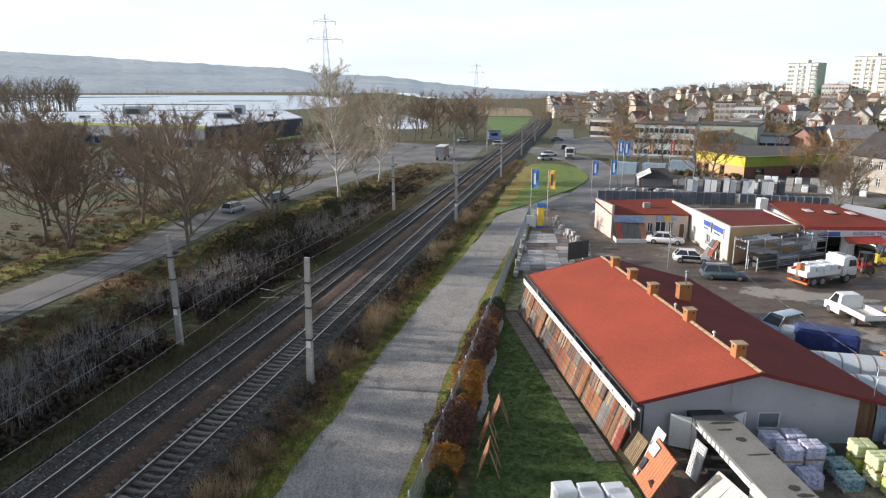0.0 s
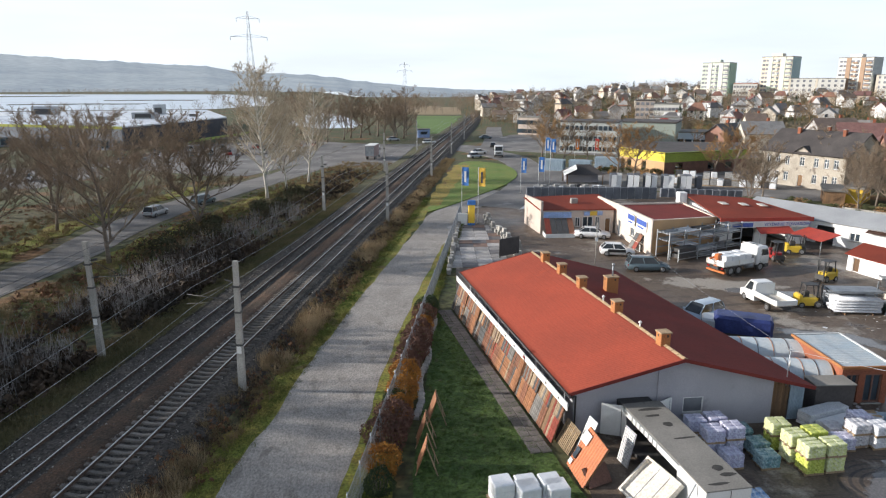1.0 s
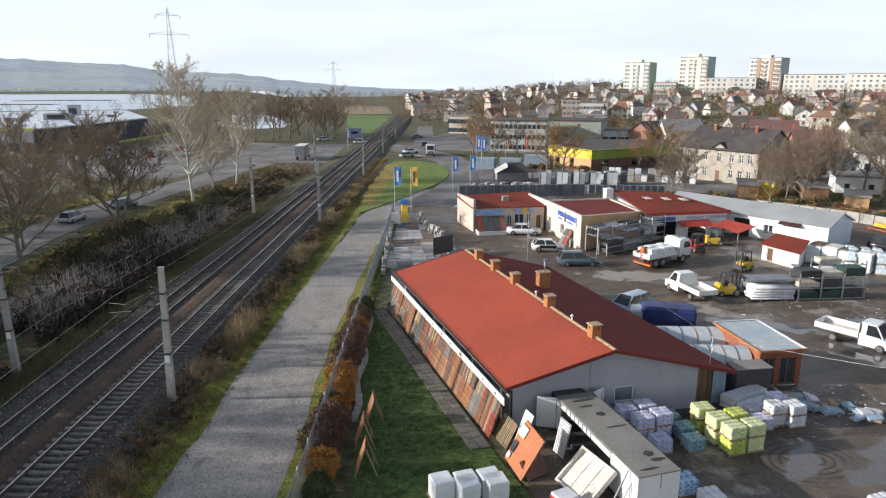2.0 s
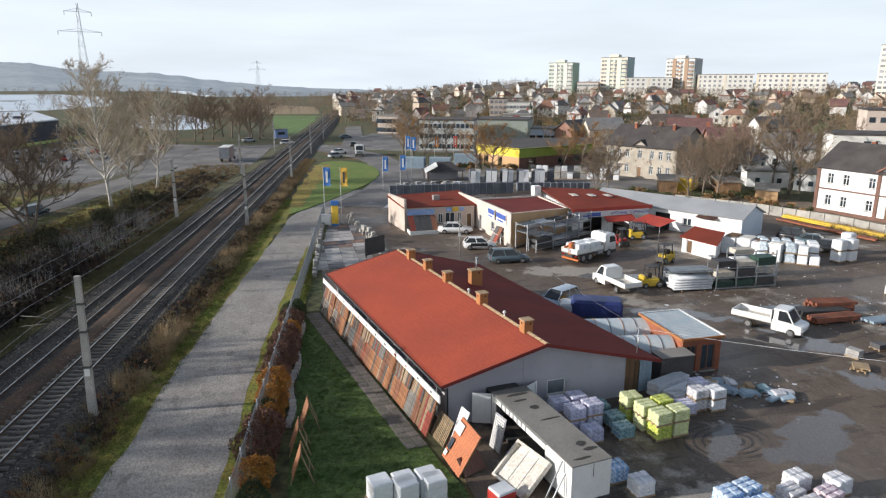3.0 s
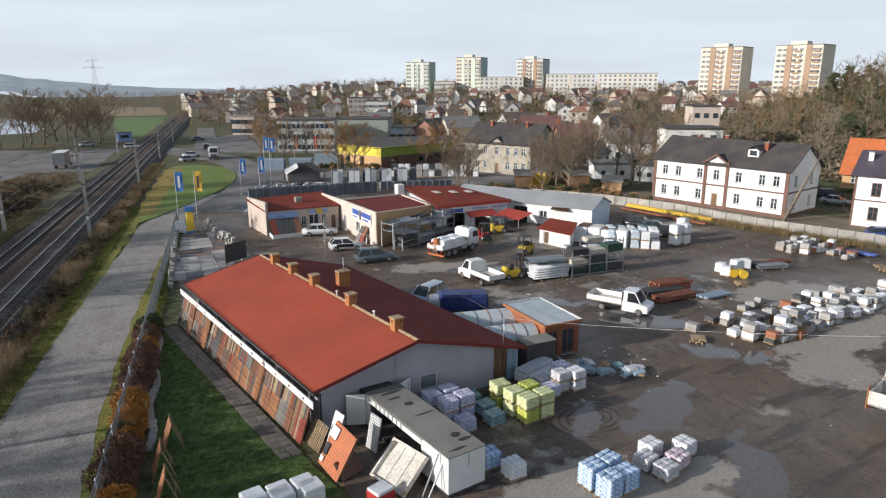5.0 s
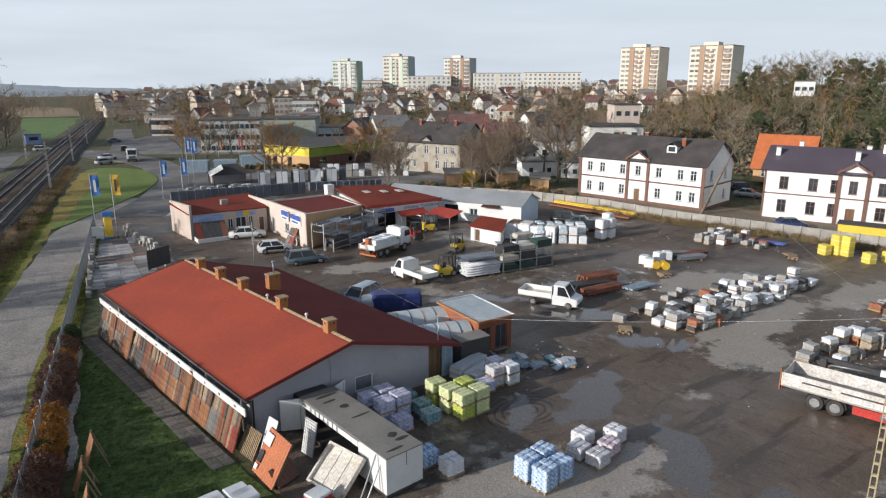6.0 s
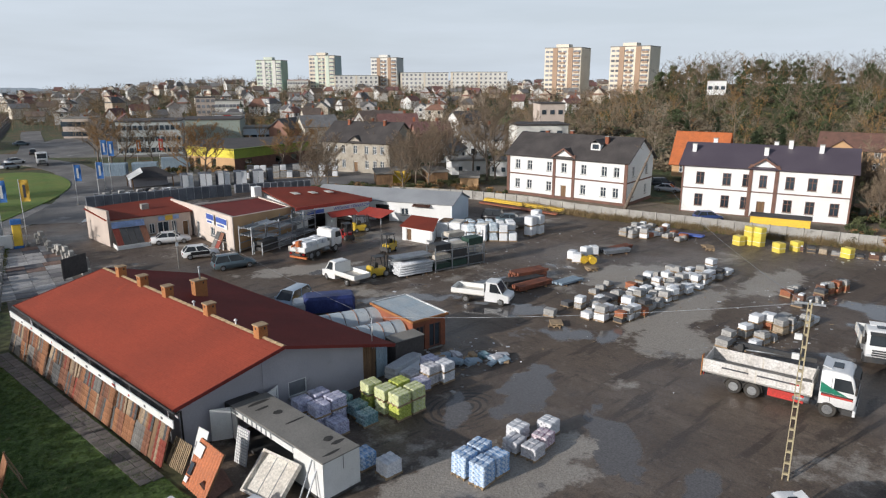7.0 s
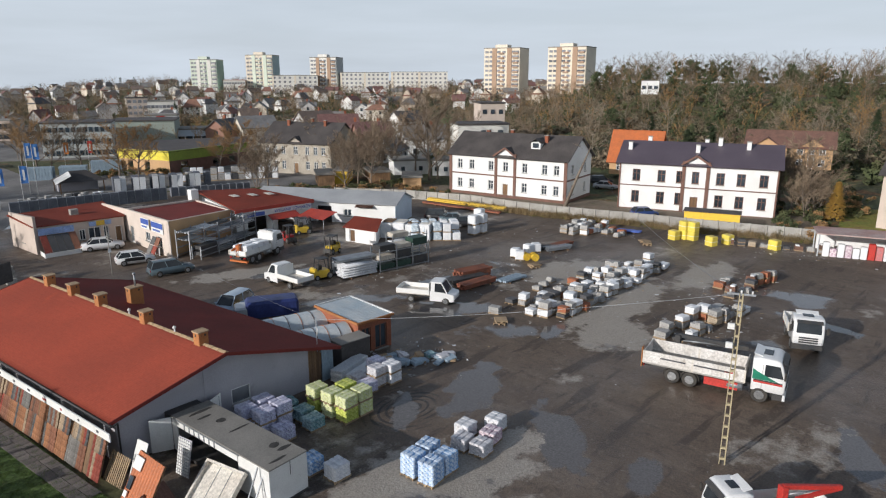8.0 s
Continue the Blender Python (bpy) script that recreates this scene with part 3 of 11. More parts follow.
q.poly([(-330, 500), (-120, 540), (-85, 640), (-150, 1000), (-250, 1230), (-760, 1290), (-1200, 1250), (-1500, 700), (-700, 480)], -0.3, 0.06)
q.poly([(-42, 330), (-22, 300), (-8, 305), (-5, 330), (-18, 420), (-40, 470)], -0.3, 0.06)
solid("lake", q, M["water"], "pale still lake reflecting the bright sky", "lake", kind="structure")

M["reed_bed"] = surf("tan_reed_bed", (0.33, 0.245, 0.14), (0.25, 0.19, 0.11), 0.03, 0.8, 0.95, grain=0.3, bump=0.3, world_space=True)
q = Geo()
q.poly([(-6, 432), (60, 424), (84, 530), (40, 600), (-16, 580)], -0.2, 0.1)
solid("reed_bed", q, M["reed_bed"], "tan flattened reeds beyond the playing field", "grass", kind="structure")
q = Geo()
q.poly([(28, 126), (36, 152), (56, 156), (84, 151), (96, 132), (84, 113.5), (80.5, 100), (61, 113.5), (39, 123.5)], -0.2, 0.02)
solid("storage_lot", q, M["street"], "pale asphalt storage lot beyond the shop", "yard", kind="structure")
M["sand"] = surf("sandy_courtyard", (0.21, 0.165, 0.115), (0.15, 0.12, 0.085), 0.25, 6, 0.95, grain=0.35, bump=0.5, depth=0.06, spots=((0.09, 0.095, 0.04), 0.3, 0.56), world_space=True)
q = Geo()
q.poly([(80.7, 92), (78.4, 68.6), (82.2, 53.6), (84.8, 44.3), (87.2, 33.9), (90.8, 21), (106, 25), (102, 40), (98, 52), (96, 60), (94, 80), (86, 96)], -0.2, 0.045)
solid("courtyard", q, M["sand"], "sandy brown ground round the white houses", "yard", kind="structure")
q = Geo()
q.poly([(91.5, 19), (102, 21), (118, 24), (122, 5), (98, -4)], -0.2, 0.06)
solid("slope_grass", q, M["verge"], "bright green grass beside the wall's end", "grass", kind="structure")

# ballast bed with a rusty strip between the tracks
q = Geo()
for n0, n1, z0, z1 in ((-6.9, -6.2, 0.45, 0.60), (-6.2, -2.9, 0.60, 0.62), (-1.2, 2.0, 0.62, 0.62), (2.0, 3.6, 0.62, -0.1)):
    for s in range(-90, 900, 10):
        a, b, c, d = rail(s, n0, z0), rail(s, n1, z1), rail(s + 10, n1, z1), rail(s + 10, n0, z0)
        q.add([a, b, c, d], [(0, 1, 2, 3)])
solid("track_bed", q, M["ballast"], "dark stone ballast bed under two tracks", "track bed", kind="structure")
q = Geo()
for s in range(-90, 900, 10):
    q.add([rail(s, -2.9, 0.62), rail(s, -2.4, 0.72), rail(s, -1.7, 0.72), rail(s, -1.2, 0.62), rail(s + 10, -2.9, 0.62), rail(s + 10, -2.4, 0.72), rail(s + 10, -1.7, 0.72), rail(s + 10, -1.2, 0.62)],
          [(0, 1, 5, 4), (1, 2, 6, 5), (2, 3, 7, 6)])
solid("ballast_strip", q, M["rust_ballast"], "rust-brown ballast strip between the tracks", "track bed", kind="structure")

M["bank"] = surf("embankment_grass", (0.055, 0.06, 0.024), (0.085, 0.075, 0.035), 0.5, 7.0, 0.95, grain=0.5, bump=0.8, depth=0.08, spots=((0.11, 0.08, 0.04), 0.6, 0.58), world_space=True)
q = Geo()
for s in range(-90, 900, 5):
    w0, w1 = noise.noise(Vector((s * 0.3, 0, 0))) * 0.25, noise.noise(Vector(((s + 5) * 0.3, 0, 0))) * 0.25
    q.add([rail(s, -10.5, -0.1), rail(s, -8.2, 0.34), rail(s, -6.6 + w0, 0.60), rail(s + 5, -10.5, -0.1), rail(s + 5, -8.2, 0.34), rail(s + 5, -6.6 + w1, 0.60)], [(0, 1, 4, 3), (1, 2, 5, 4)])
solid("embankment", q, M["bank"], "dark grassy bank beside the ballast", "grass", kind="structure")
q = Geo()
q.poly([(-690, 980), (-560, 1010), (-450, 1060), (-440, 1100), (-600, 1080), (-720, 1030)], -0.2, 0.3)
for x0, y0, x1, y1, w in ((-330, 655, -215, 668, 16), (-620, 800, -470, 812, 24), (-300, 800, -200, 806, 20)):
    ribbon(q, [(x0, y0), ((x0 + x1) / 2, (y0 + y1) / 2 + 12), (x1, y1)], w, -0.2, 0.4, 6)
solid("reed_spit", q, M["earth"], "low brown reed spit in the lake", "land", kind="structure")

# far hills beyond the lake: haze put into a grey-blue colour and faint glow
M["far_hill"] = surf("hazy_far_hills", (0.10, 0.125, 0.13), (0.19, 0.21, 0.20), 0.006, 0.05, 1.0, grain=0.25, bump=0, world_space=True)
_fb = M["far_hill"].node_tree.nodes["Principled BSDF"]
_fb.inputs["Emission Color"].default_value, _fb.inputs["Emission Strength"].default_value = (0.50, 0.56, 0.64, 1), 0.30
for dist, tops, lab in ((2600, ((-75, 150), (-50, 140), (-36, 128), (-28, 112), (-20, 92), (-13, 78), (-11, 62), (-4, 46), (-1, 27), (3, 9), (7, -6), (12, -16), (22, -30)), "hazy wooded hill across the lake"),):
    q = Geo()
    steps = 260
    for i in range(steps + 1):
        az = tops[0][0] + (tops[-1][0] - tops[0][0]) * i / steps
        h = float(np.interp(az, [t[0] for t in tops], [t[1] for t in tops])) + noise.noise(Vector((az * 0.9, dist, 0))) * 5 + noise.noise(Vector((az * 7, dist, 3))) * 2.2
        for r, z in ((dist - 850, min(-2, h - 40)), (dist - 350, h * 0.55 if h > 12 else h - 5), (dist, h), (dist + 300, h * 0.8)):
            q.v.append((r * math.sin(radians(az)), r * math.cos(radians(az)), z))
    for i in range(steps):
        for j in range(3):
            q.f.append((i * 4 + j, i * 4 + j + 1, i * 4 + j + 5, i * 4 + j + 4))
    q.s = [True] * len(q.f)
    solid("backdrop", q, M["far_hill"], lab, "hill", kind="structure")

# ---- railway ----
def rail_track(n_off, group, dz=0.0):
    t = thing("railway_track", Matrix.Identity(4), "straight railway track, steel rails on concrete sleepers in ballast", "railway track", group)
    for side in (-0.76, 0.76):
        q = Geo()
        prof = ((-0.07, 0.74), (0.07, 0.74), (0.07, 0.76), (0.02, 0.78), (0.02, 0.87), (-0.02, 0.87), (-0.02, 0.78), (-0.07, 0.76))
        q.add([rail(s, n_off + side + dn, z + dz) for s in (-90, 900) for dn, z in prof], [(i, 8 + i, 8 + (i + 1) % 8, (i + 1) % 8) for i in range(8)])
        r = part("rail", q, M["rail_side"], t, "rusty steel rail")
        q = Geo()
        a, b, c, d = rail(-90, n_off + side - 0.036), rail(-90, n_off + side + 0.036), rail(900, n_off + side + 0.036), rail(900, n_off + side - 0.036)
        q.poly([tuple(p)[:2] for p in (a, b, c, d)], 0.872 + dz, 0.915 + dz)
        part("rail_head", q, M["rail_top"], r, "polished bright rail head")
    return t


tracks = [rail_track(0.0, "railway tracks"), rail_track(-4.15, "railway tracks", -0.1)]
sl = Geo()
v = [(-1.3, -0.14, 0), (1.3, -0.14, 0), (1.3, 0.14, 0), (-1.3, 0.14, 0), (-1.3, -0.11, 0.2), (-0.5, -0.11, 0.2), (0, -0.10, 0.14), (0.5, -0.11, 0.2), (1.3, -0.11, 0.2),
     (1.3, 0.11, 0.2), (0.5, 0.11, 0.2), (0, 0.10, 0.14), (-0.5, 0.11, 0.2), (-1.3, 0.11, 0.2)]
sl.add(v, [(4, 5, 12, 13), (5, 6, 11, 12), (6, 7, 10, 11), (7, 8, 9, 10), (0, 1, 8, 7, 6, 5, 4), (2, 3, 13, 12, 11, 10, 9), (1, 2, 9, 8), (3, 0, 4, 13)])
sl_mesh = sl.mesh("sleeper", M["sleeper"])
M["old_sleeper"] = surf("soiled_sleeper", (0.085, 0.074, 0.062), (0.055, 0.047, 0.04), 1.2, 18, 0.95, vary=0.3)
old_mesh = sl.mesh("sleeper", M["old_sleeper"])
rail_rz = -math.degrees(math.atan2(RD.x, RD.y))
random.seed(11)
for k, n_off in ((0, 0.0), (1, -4.15)):
    far = []
    for i in range(-60, 560):
        p = rail(i * 0.62, n_off, 0.545 if k == 0 else 0.426)
        m = pose(*p, 0, 0, rail_rz + random.uniform(-0.6, 0.6))
        if -14 <= i < 146:
            part("sleeper", sl_mesh if k == 0 else old_mesh, None, tracks[k], m=m)
        else:
            far.append((0, m))
    scatter("sleeper_rest", M["sleeper"] if k == 0 else M["old_sleeper"], [sl], far, "", "", tracks[k])

# loose stones on the ballast
M["stones"] = islands("mixed_ballast_stones", [(0.035, 0.03, 0.026), (0.09, 0.08, 0.07), (0.16, 0.145, 0.125), (0.06, 0.05, 0.04), (0.34, 0.32, 0.28)], 0.95)
STONE = Geo().add([(-1, -0.7, 0), (0.9, -0.8, 0), (0.1, 1, 0), (-0.3, -0.2, 0.9), (0.5, 0.2, 0.8)], [(0, 1, 4, 3), (1, 2, 4), (2, 0, 3), (2, 3, 4)])
pieces = []
for _ in range(12000):
    n_ = random.choice((random.uniform(-6.6, -3.0), random.uniform(-1.3, 2.1), random.uniform(-6.6, 3.2)))
    z = 0.61 if n_ < 2 else 0.61 - (n_ - 2) * 0.44
    if -2.9 < n_ < -1.2:
        z = 0.68
    pieces.append((0, pose(*rail(-14 + 84 * random.random() ** 1.5, n_, z), 0, 0, random.uniform(0, 360)) @ Matrix.Scale(random.uniform(0.035, 0.085), 4)))
scatter("ballast_stones", M["stones"], [STONE], pieces, "loose grey ballast stones between the rails", "stones")


def catenary_pole(s, n, side, lean=0.0, long_arm=False):
    """A concrete mast with insulated brackets towards its track."""
    base = rail(s, n, 0.1)
    t = thing("catenary_mast", pose(*base, 0, lean, rail_rz), "weathered concrete catenary mast with steel brackets beside the track", "mast", "catenary masts")
    q = Geo()
    v = [(a * w, b * w * 0.75, z) for z, w in ((0, 0.22), (8.7, 0.15)) for a, b in ((-1, -1), (1, -1), (1, 1), (-1, 1))]
    q.add(v, [(3, 2, 1, 0), (4, 5, 6, 7), (0, 1, 5, 4), (1, 2, 6, 5), (2, 3, 7, 6), (3, 0, 4, 7)])
    part("post", q, M["concrete"], t)
    part("foundation", Geo().box(0, 0, -0.3, 0.6, 0.6, 0.4, ch=0.04), M["concrete"], t)
    for z in (3.1, 5.3, 7.0):
        part("clamp", Geo().box(0, 0, z, 0.46, 0.36, 0.12), M["dark_steel"], t)
    part("mast_plate", Geo().box(0, -0.17, 2.6, 0.3, 0.02, 0.45), M["white_paint"], t, "white mast plate")
    reach = 3.3 * side
    part("bracket", Geo().tube([(0.1 * side, 0, 6.1), (reach, 0, 6.35)], 0.026).tube([(0.1 * side, 0, 7.4), (reach * 0.72, 0, 6.3)], 0.02), M["dark_steel"], t, "dark steel tube bracket")
    part("registration_arm", Geo().tube([(reach * 0.55, 0, 6.2), (reach * 0.6, 0, 5.85), (reach * 1.02, 0.0, 5.72)], 0.018), M["dark_steel"], t)
    ins = Geo()
    for z in (6.1, 7.35):
        for j in range(5):
            ins.tube([((0.3 + 0.09 * j) * side, 0, z + 0.02 * j), ((0.35 + 0.09 * j) * side, 0, z + 0.02 * j)], 0.075, 8)
    part("insulator", ins, M["dark_steel"], t)
    return t


for s, n, side, lean in ((14.5, 2.8, -1, 1.2), (67.4, 2.5, -1, 0.3), (115, 3.0, -1, 0), (163, 2.8, -1, 0), (212, 2.8, -1, 0), (18.4, -9.4, 1, -1.0), (75, -8.9, 1, 0), (122, -8.4, 1, 0), (170, -8, 1, 0), (-34, 2.8, -1, 0)):
    catenary_pole(s, n, side, lean)


def wire_line(name, pts, r, label):
    q, line = Geo(), []
    for a, b in zip(pts, pts[1:]):
        a, b = Vector(a), Vector(b)
        line += [a.lerp(b, i / 8) - Vector((0, 0, (b - a).length * 0.012 * (1 - (i / 4 - 1) ** 2))) for i in range(8)]
    q.tube(line + [Vector(pts[-1])], r, 4, cap=False)
    return solid(name, q, M["dark_steel"] if r > 0.012 else M["steel"], label, "wire", "overhead wires")


for n_off in (0.0, -4.15):
    wire_line("overhead_wire", [rail(s, n_off, 5.75) for s in (-82, -34, 14.5, 67, 115, 163, 212, 300)], 0.012, "thin copper contact wire over the track")
    wire_line("overhead_wire", [rail(s, n_off, 7.0) for s in (-82, -34, 14.5, 67, 115, 163, 212, 300)], 0.012, "sagging carrier wire over the track")
wire_line("overhead_wire", [rail(s, -9.2, 8.4) for s in (-40, 18.4, 75, 122, 170)], 0.015, "sagging feeder wire along the masts")
wire_line("overhead_wire", [rail(s, -9.6, 7.8) for s in (-40, 18.4, 75, 122, 170)], 0.015, "sagging feeder wire along the masts")

# ---- the red-roofed sales building ----
def B(u, x, z):
    """u: 0 to 1 from the near gable to the far one; x: metres across from the near eave."""
    return Vector((10.3 + x - 2.8 * u, 32.3 + 0.01 * x + 24.4 * u, z))


def roof_z(x):
    return 3.0 + 0.258 * x if x < 6.57 else 4.695 - 0.262 * (x - 6.57)


def profiled(geo, corner, length, slope, pitch=0.2, step=0.36, amp=0.022, lip=0.02):
    """A tile-profile metal sheet; corner(u, v) gives a point of its plane."""
    nu, nv = int(length / pitch) * 4, max(2, int(slope / step))
    nrm = (corner(1, 0) - corner(0, 0)).cross(corner(0, 1) - corner(0, 0)).normalized()
    nrm = nrm if nrm.z > 0 else -nrm
    k = len(geo.v)
    for j in range(nv):
        for v, h in ((j / nv, lip), ((j + 1) / nv, 0.0)):
            for i in range(nu + 1):
                w = (0.0, 0.7, 1.0, 0.7)[i % 4]
                geo.v.append(tuple(corner(i / nu, v) + nrm * (amp * w + h)))
    for r in range(2 * nv - 1):
        for i in range(nu):
            a = k + r * (nu + 1) + i
            geo.f.append((a, a + 1, a + nu + 2, a + nu + 1))
            geo.s.append(r % 2 == 0)


sales = thing("sales_building", Matrix.Identity(4), "long low grey building with a red metal roof and orange chimneys", "building")
q = Geo()
profiled(q, lambda u, v: B(u, 6.57 * v, roof_z(6.57 * v)), 24.6, 6.8)
roof_l = part("roof", q, M["red_roof"], sales, "bright red tile-profile metal roof slope")
q = Geo()
# slope away from the sun: wear and shade both go into its maroon
profiled(q, lambda u, v: B(1 - u, 14.6 - 8.03 * v, roof_z(14.6 - 8.03 * v)), 24.6, 8.3)
part("roof", q, M["maroon_roof"], sales, "maroon metal roof slope, darker from wear and painted shade")
q = Geo()
q.slab([B(0.005, 0.1, roof_z(0.1) - 0.05), B(0.005, 6.57, roof_z(6.57) - 0.05), B(0.995, 6.57, roof_z(6.57) - 0.05), B(0.995, 0.1, roof_z(0.1) - 0.05)], 0.1)
q.slab([B(0.005, 6.58, roof_z(6.57) - 0.05), B(0.005, 14.5, roof_z(14.5) - 0.05), B(0.995, 14.5, roof_z(14.5) - 0.05), B(0.995, 6.58, roof_z(6.57) - 0.05)], 0.1)
part("roof_deck", q, M["wood"], sales, "dark timber roof deck")
for (x0, x1), u in (((0, 6.57), -0.001), ((6.57, 14.6), -0.001), ((0, 6.57), 1.001), ((6.57, 14.6), 1.001)):
    q = Geo()
    a, b = B(u, x0, roof_z(x0)), B(u, x1, roof_z(x1))
    q.beam(a - Vector((0, 0, 0.06)), b - Vector((0, 0, 0.06)), 0.06, 0.2)
    part("verge_trim", q, M["maroon_roof"], sales, "dark red verge flashing")
q = Geo()
M["mortar"] = surf("sandy_ridge_mortar", (0.50, 0.36, 0.20), (0.40, 0.29, 0.17), 1.5, 14, 0.9)
for i in range(40):
    a, b = B(i / 40, 6.57, roof_z(6.57) + 0.05), B((i + 0.98) / 40, 6.57, roof_z(6.57) + 0.05)
    q = Geo().add([a + Vector((-0.17, 0, -0.03)), a + Vector((0, 0, 0.05)), a + Vector((0.17, 0, -0.03)), b + Vector((-0.15, 0, -0.05)), b + Vector((0, 0, 0.03)), b + Vector((0.15, 0, -0.05))], [(0, 1, 4, 3), (1, 2, 5, 4), (0, 2, 1), (3, 4, 5), (0, 3, 5, 2)])
    part("ridge_tile", q, M["mortar"], sales)
for x, lab in ((0.0, "dark gutter"), (14.62, "dark gutter")):
    q = Geo()
    q.tube([B(-0.01, x, roof_z(x) - 0.1), B(1.01, x, roof_z(x) - 0.1)], 0.075, 8)
    part("gutter", q, M["dark_steel"], sales, lab)
q = Geo()
q.tube([B(0.01, 0.02, 2.9), B(0.012, 0.35, 2.6), B(0.03, 0.75, 2.45), B(0.03, 0.75, 0.1)], 0.05, 7)
part("downpipe", q, M["dark_steel"], sales)
# walls
q = Geo()
GY = 0.035
prof = [(0.7, 0), (0.7, roof_z(0.7) - 0.16), (6.57, roof_z(6.57) - 0.16), (12.7, roof_z(12.7) - 0.16), (12.7, 0)]
WIN = (7.2, 8.45, 0.95, 1.95)


def gable(geo, u, th):
    """A gable wall with one window opening when it is the near one."""
    cuts = sorted({0.7, 6.57, 12.7, WIN[0], WIN[1]})
    for a, b in zip(cuts, cuts[1:]):
        spans = [(0.0, None)] if not (u < 0.5 and a == WIN[0]) else [(0.0, WIN[2]), (WIN[3], None)]
        for lo, hi in spans:
            ha, hb = (roof_z(a) - 0.16, roof_z(b) - 0.16) if hi is None else (hi, hi)
            front = [B(u, a, lo), B(u, b, lo), B(u, b, hb), B(u, a, ha)]
            back = [p + Vector((0, th, 0)) for p in front]
            geo.add(front + back, [(0, 1, 2, 3), (7, 6, 5, 4), (0, 4, 5, 1), (1, 5, 6, 2), (2, 6, 7, 3), (3, 7, 4, 0)])


gable(q, GY, 0.3)
part("wall", q.weld(), M["grey_wall"], sales, "grey rendered gable wall")
q = Geo()
gable(q, 0.965, -0.3)
part("wall", q.weld(), M["grey_wall"], sales)
for x, sg in ((0.7, 1), (12.7, -1)):
    q = Geo()
    a, b = B(GY, x, 0), B(0.965, x, 0)
    q.poly([tuple(a)[:2], (a.x + 0.3 * sg, a.y), (b.x + 0.3 * sg, b.y), tuple(b)[:2]], 0, roof_z(x) - 0.17)
    part("wall", q, M["grey_wall"], sales)
wm = pose(*B(GY, (WIN[0] + WIN[1]) / 2, WIN[2]), 0, 0, 0)
q = Geo()
w, h = WIN[1] - WIN[0], WIN[3] - WIN[2]
for x, z, sx, sz in ((-w / 2 + 0.035, 0, 0.07, h), (w / 2 - 0.035, 0, 0.07, h), (0, 0, w - 0.14, 0.07), (0, h - 0.07, w - 0.14, 0.07)):
    q.box(x, 0.06, z, sx, 0.08, sz)
win = part("window", q, M["frame_white"], sales, "small white framed window", wm)
# pane coloured a lighter grey than the other windows
part("pane", Geo().box(0, 0.09, 0.07, w - 0.14, 0.02, h - 0.14), glassy("light_grey_glass", (0.20, 0.21, 0.23)), win)
part("sill", Geo().box(0, -0.06, -0.06, w + 0.12, 0.2, 0.05), M["concrete"], win)
q = Geo()
q.beam(B(0.03, 5.55, 0.4), B(0.03, 5.55, 4.0), 0.05)
part("conduit", q, M["grey_wall"], sales)
# chimneys
M["chimney_cap"] = surf("chimney_cap", (0.42, 0.30, 0.18), None, 2, 20, 0.9)


def chimney(x, y, wdt, dep, z0, z1, pipe=False):
    c = part("chimney", Geo().box(x, y, z0, wdt, dep, z1 - z0, rz=6.5, ch=0.015), M["orange_brick"], sales, "square orange rendered chimney")
    part("cap", Geo().box(x, y, z1, wdt + 0.12, dep + 0.12, 0.07, rz=6.5, ch=0.015), M["chimney_cap"], c, "flat concrete cap")
    for dx in (-0.12, 0.12):
        part("vent", Geo().box(x + dx * wdt / 0.55, y - dep / 2 - 0.004, z1 - 0.24, 0.09, 0.02, 0.14, rz=0), M["black"], c)
    part("vent", Geo().box(x - wdt / 2 - 0.004, y, z1 - 0.24, 0.02, 0.12, 0.14, rz=6.5), M["black"], c)
    if pipe:
        part("flue", Geo().tube([(x + 0.1, y, z1 + 0.05), (x + 0.1, y, z1 + 0.9)], 0.06, 10).tube([(x + 0.1, y, z1 + 0.9), (x + 0.1, y, z1 + 1.02)], 0.11, 10), M["steel"], c, "steel flue pipe")


for x, y in ((14.45, 53.6), (14.85, 49.9), (15.3, 46.1), (15.95, 40.5), (16.6, 34.7)):
    chimney(x, y, 0.62, 0.58, 4.25, 5.42)
chimney(17.75, 46.6, 0.95, 0.62, 3.9, 5.25, True)
for x, y in ((15.75, 42.6), (16.3, 37.4)):
    p = part("roof_vent", Geo().tube([(x, y, 4.5), (x, y, 5.0)], 0.05, 8), M["frame_white"], sales, "white vent pipe")
    part("cowl", Geo().tube([(x, y, 5.0), (x, y, 5.06), (x, y, 5.14)], [0.11, 0.11, 0.03], 10), M["frame_white"], p)
# lean-to under the right slope
lean = part("lean_to", Geo().poly([tuple(B(0.06, 12.75, 0))[:2], tuple(B(0.06, 14.0, 0))[:2], tuple(B(0.9, 14.0, 0))[:2], tuple(B(0.9, 12.75, 0))[:2]], 0, 2.3), M["steel"], sales, "blue-grey sheet metal lean-to")
for i in range(6):
    part("plank", Geo().box(23.1 + 0.17 * i, 33.55, 0.05, 0.16, 0.05, 2.45, ch=0.01), M["wood"], lean)
M["blue_sheet"] = surf("pale_blue_sheet", (0.30, 0.38, 0.45), (0.24, 0.31, 0.37), 0.8, 12, 0.55, stretch=(4, 4, 0.5))
q = Geo()
for i in range(19):
    for yy, zz in ((33.47 + 0.03 * (i % 2), 0.05), (33.47 + 0.03 * (i % 2), 2.35), (33.52 + 0.03 * (i % 2), 2.35), (33.52 + 0.03 * (i % 2), 0.05)):
        q.v.append((24.11 + 0.05 * i, yy, zz))
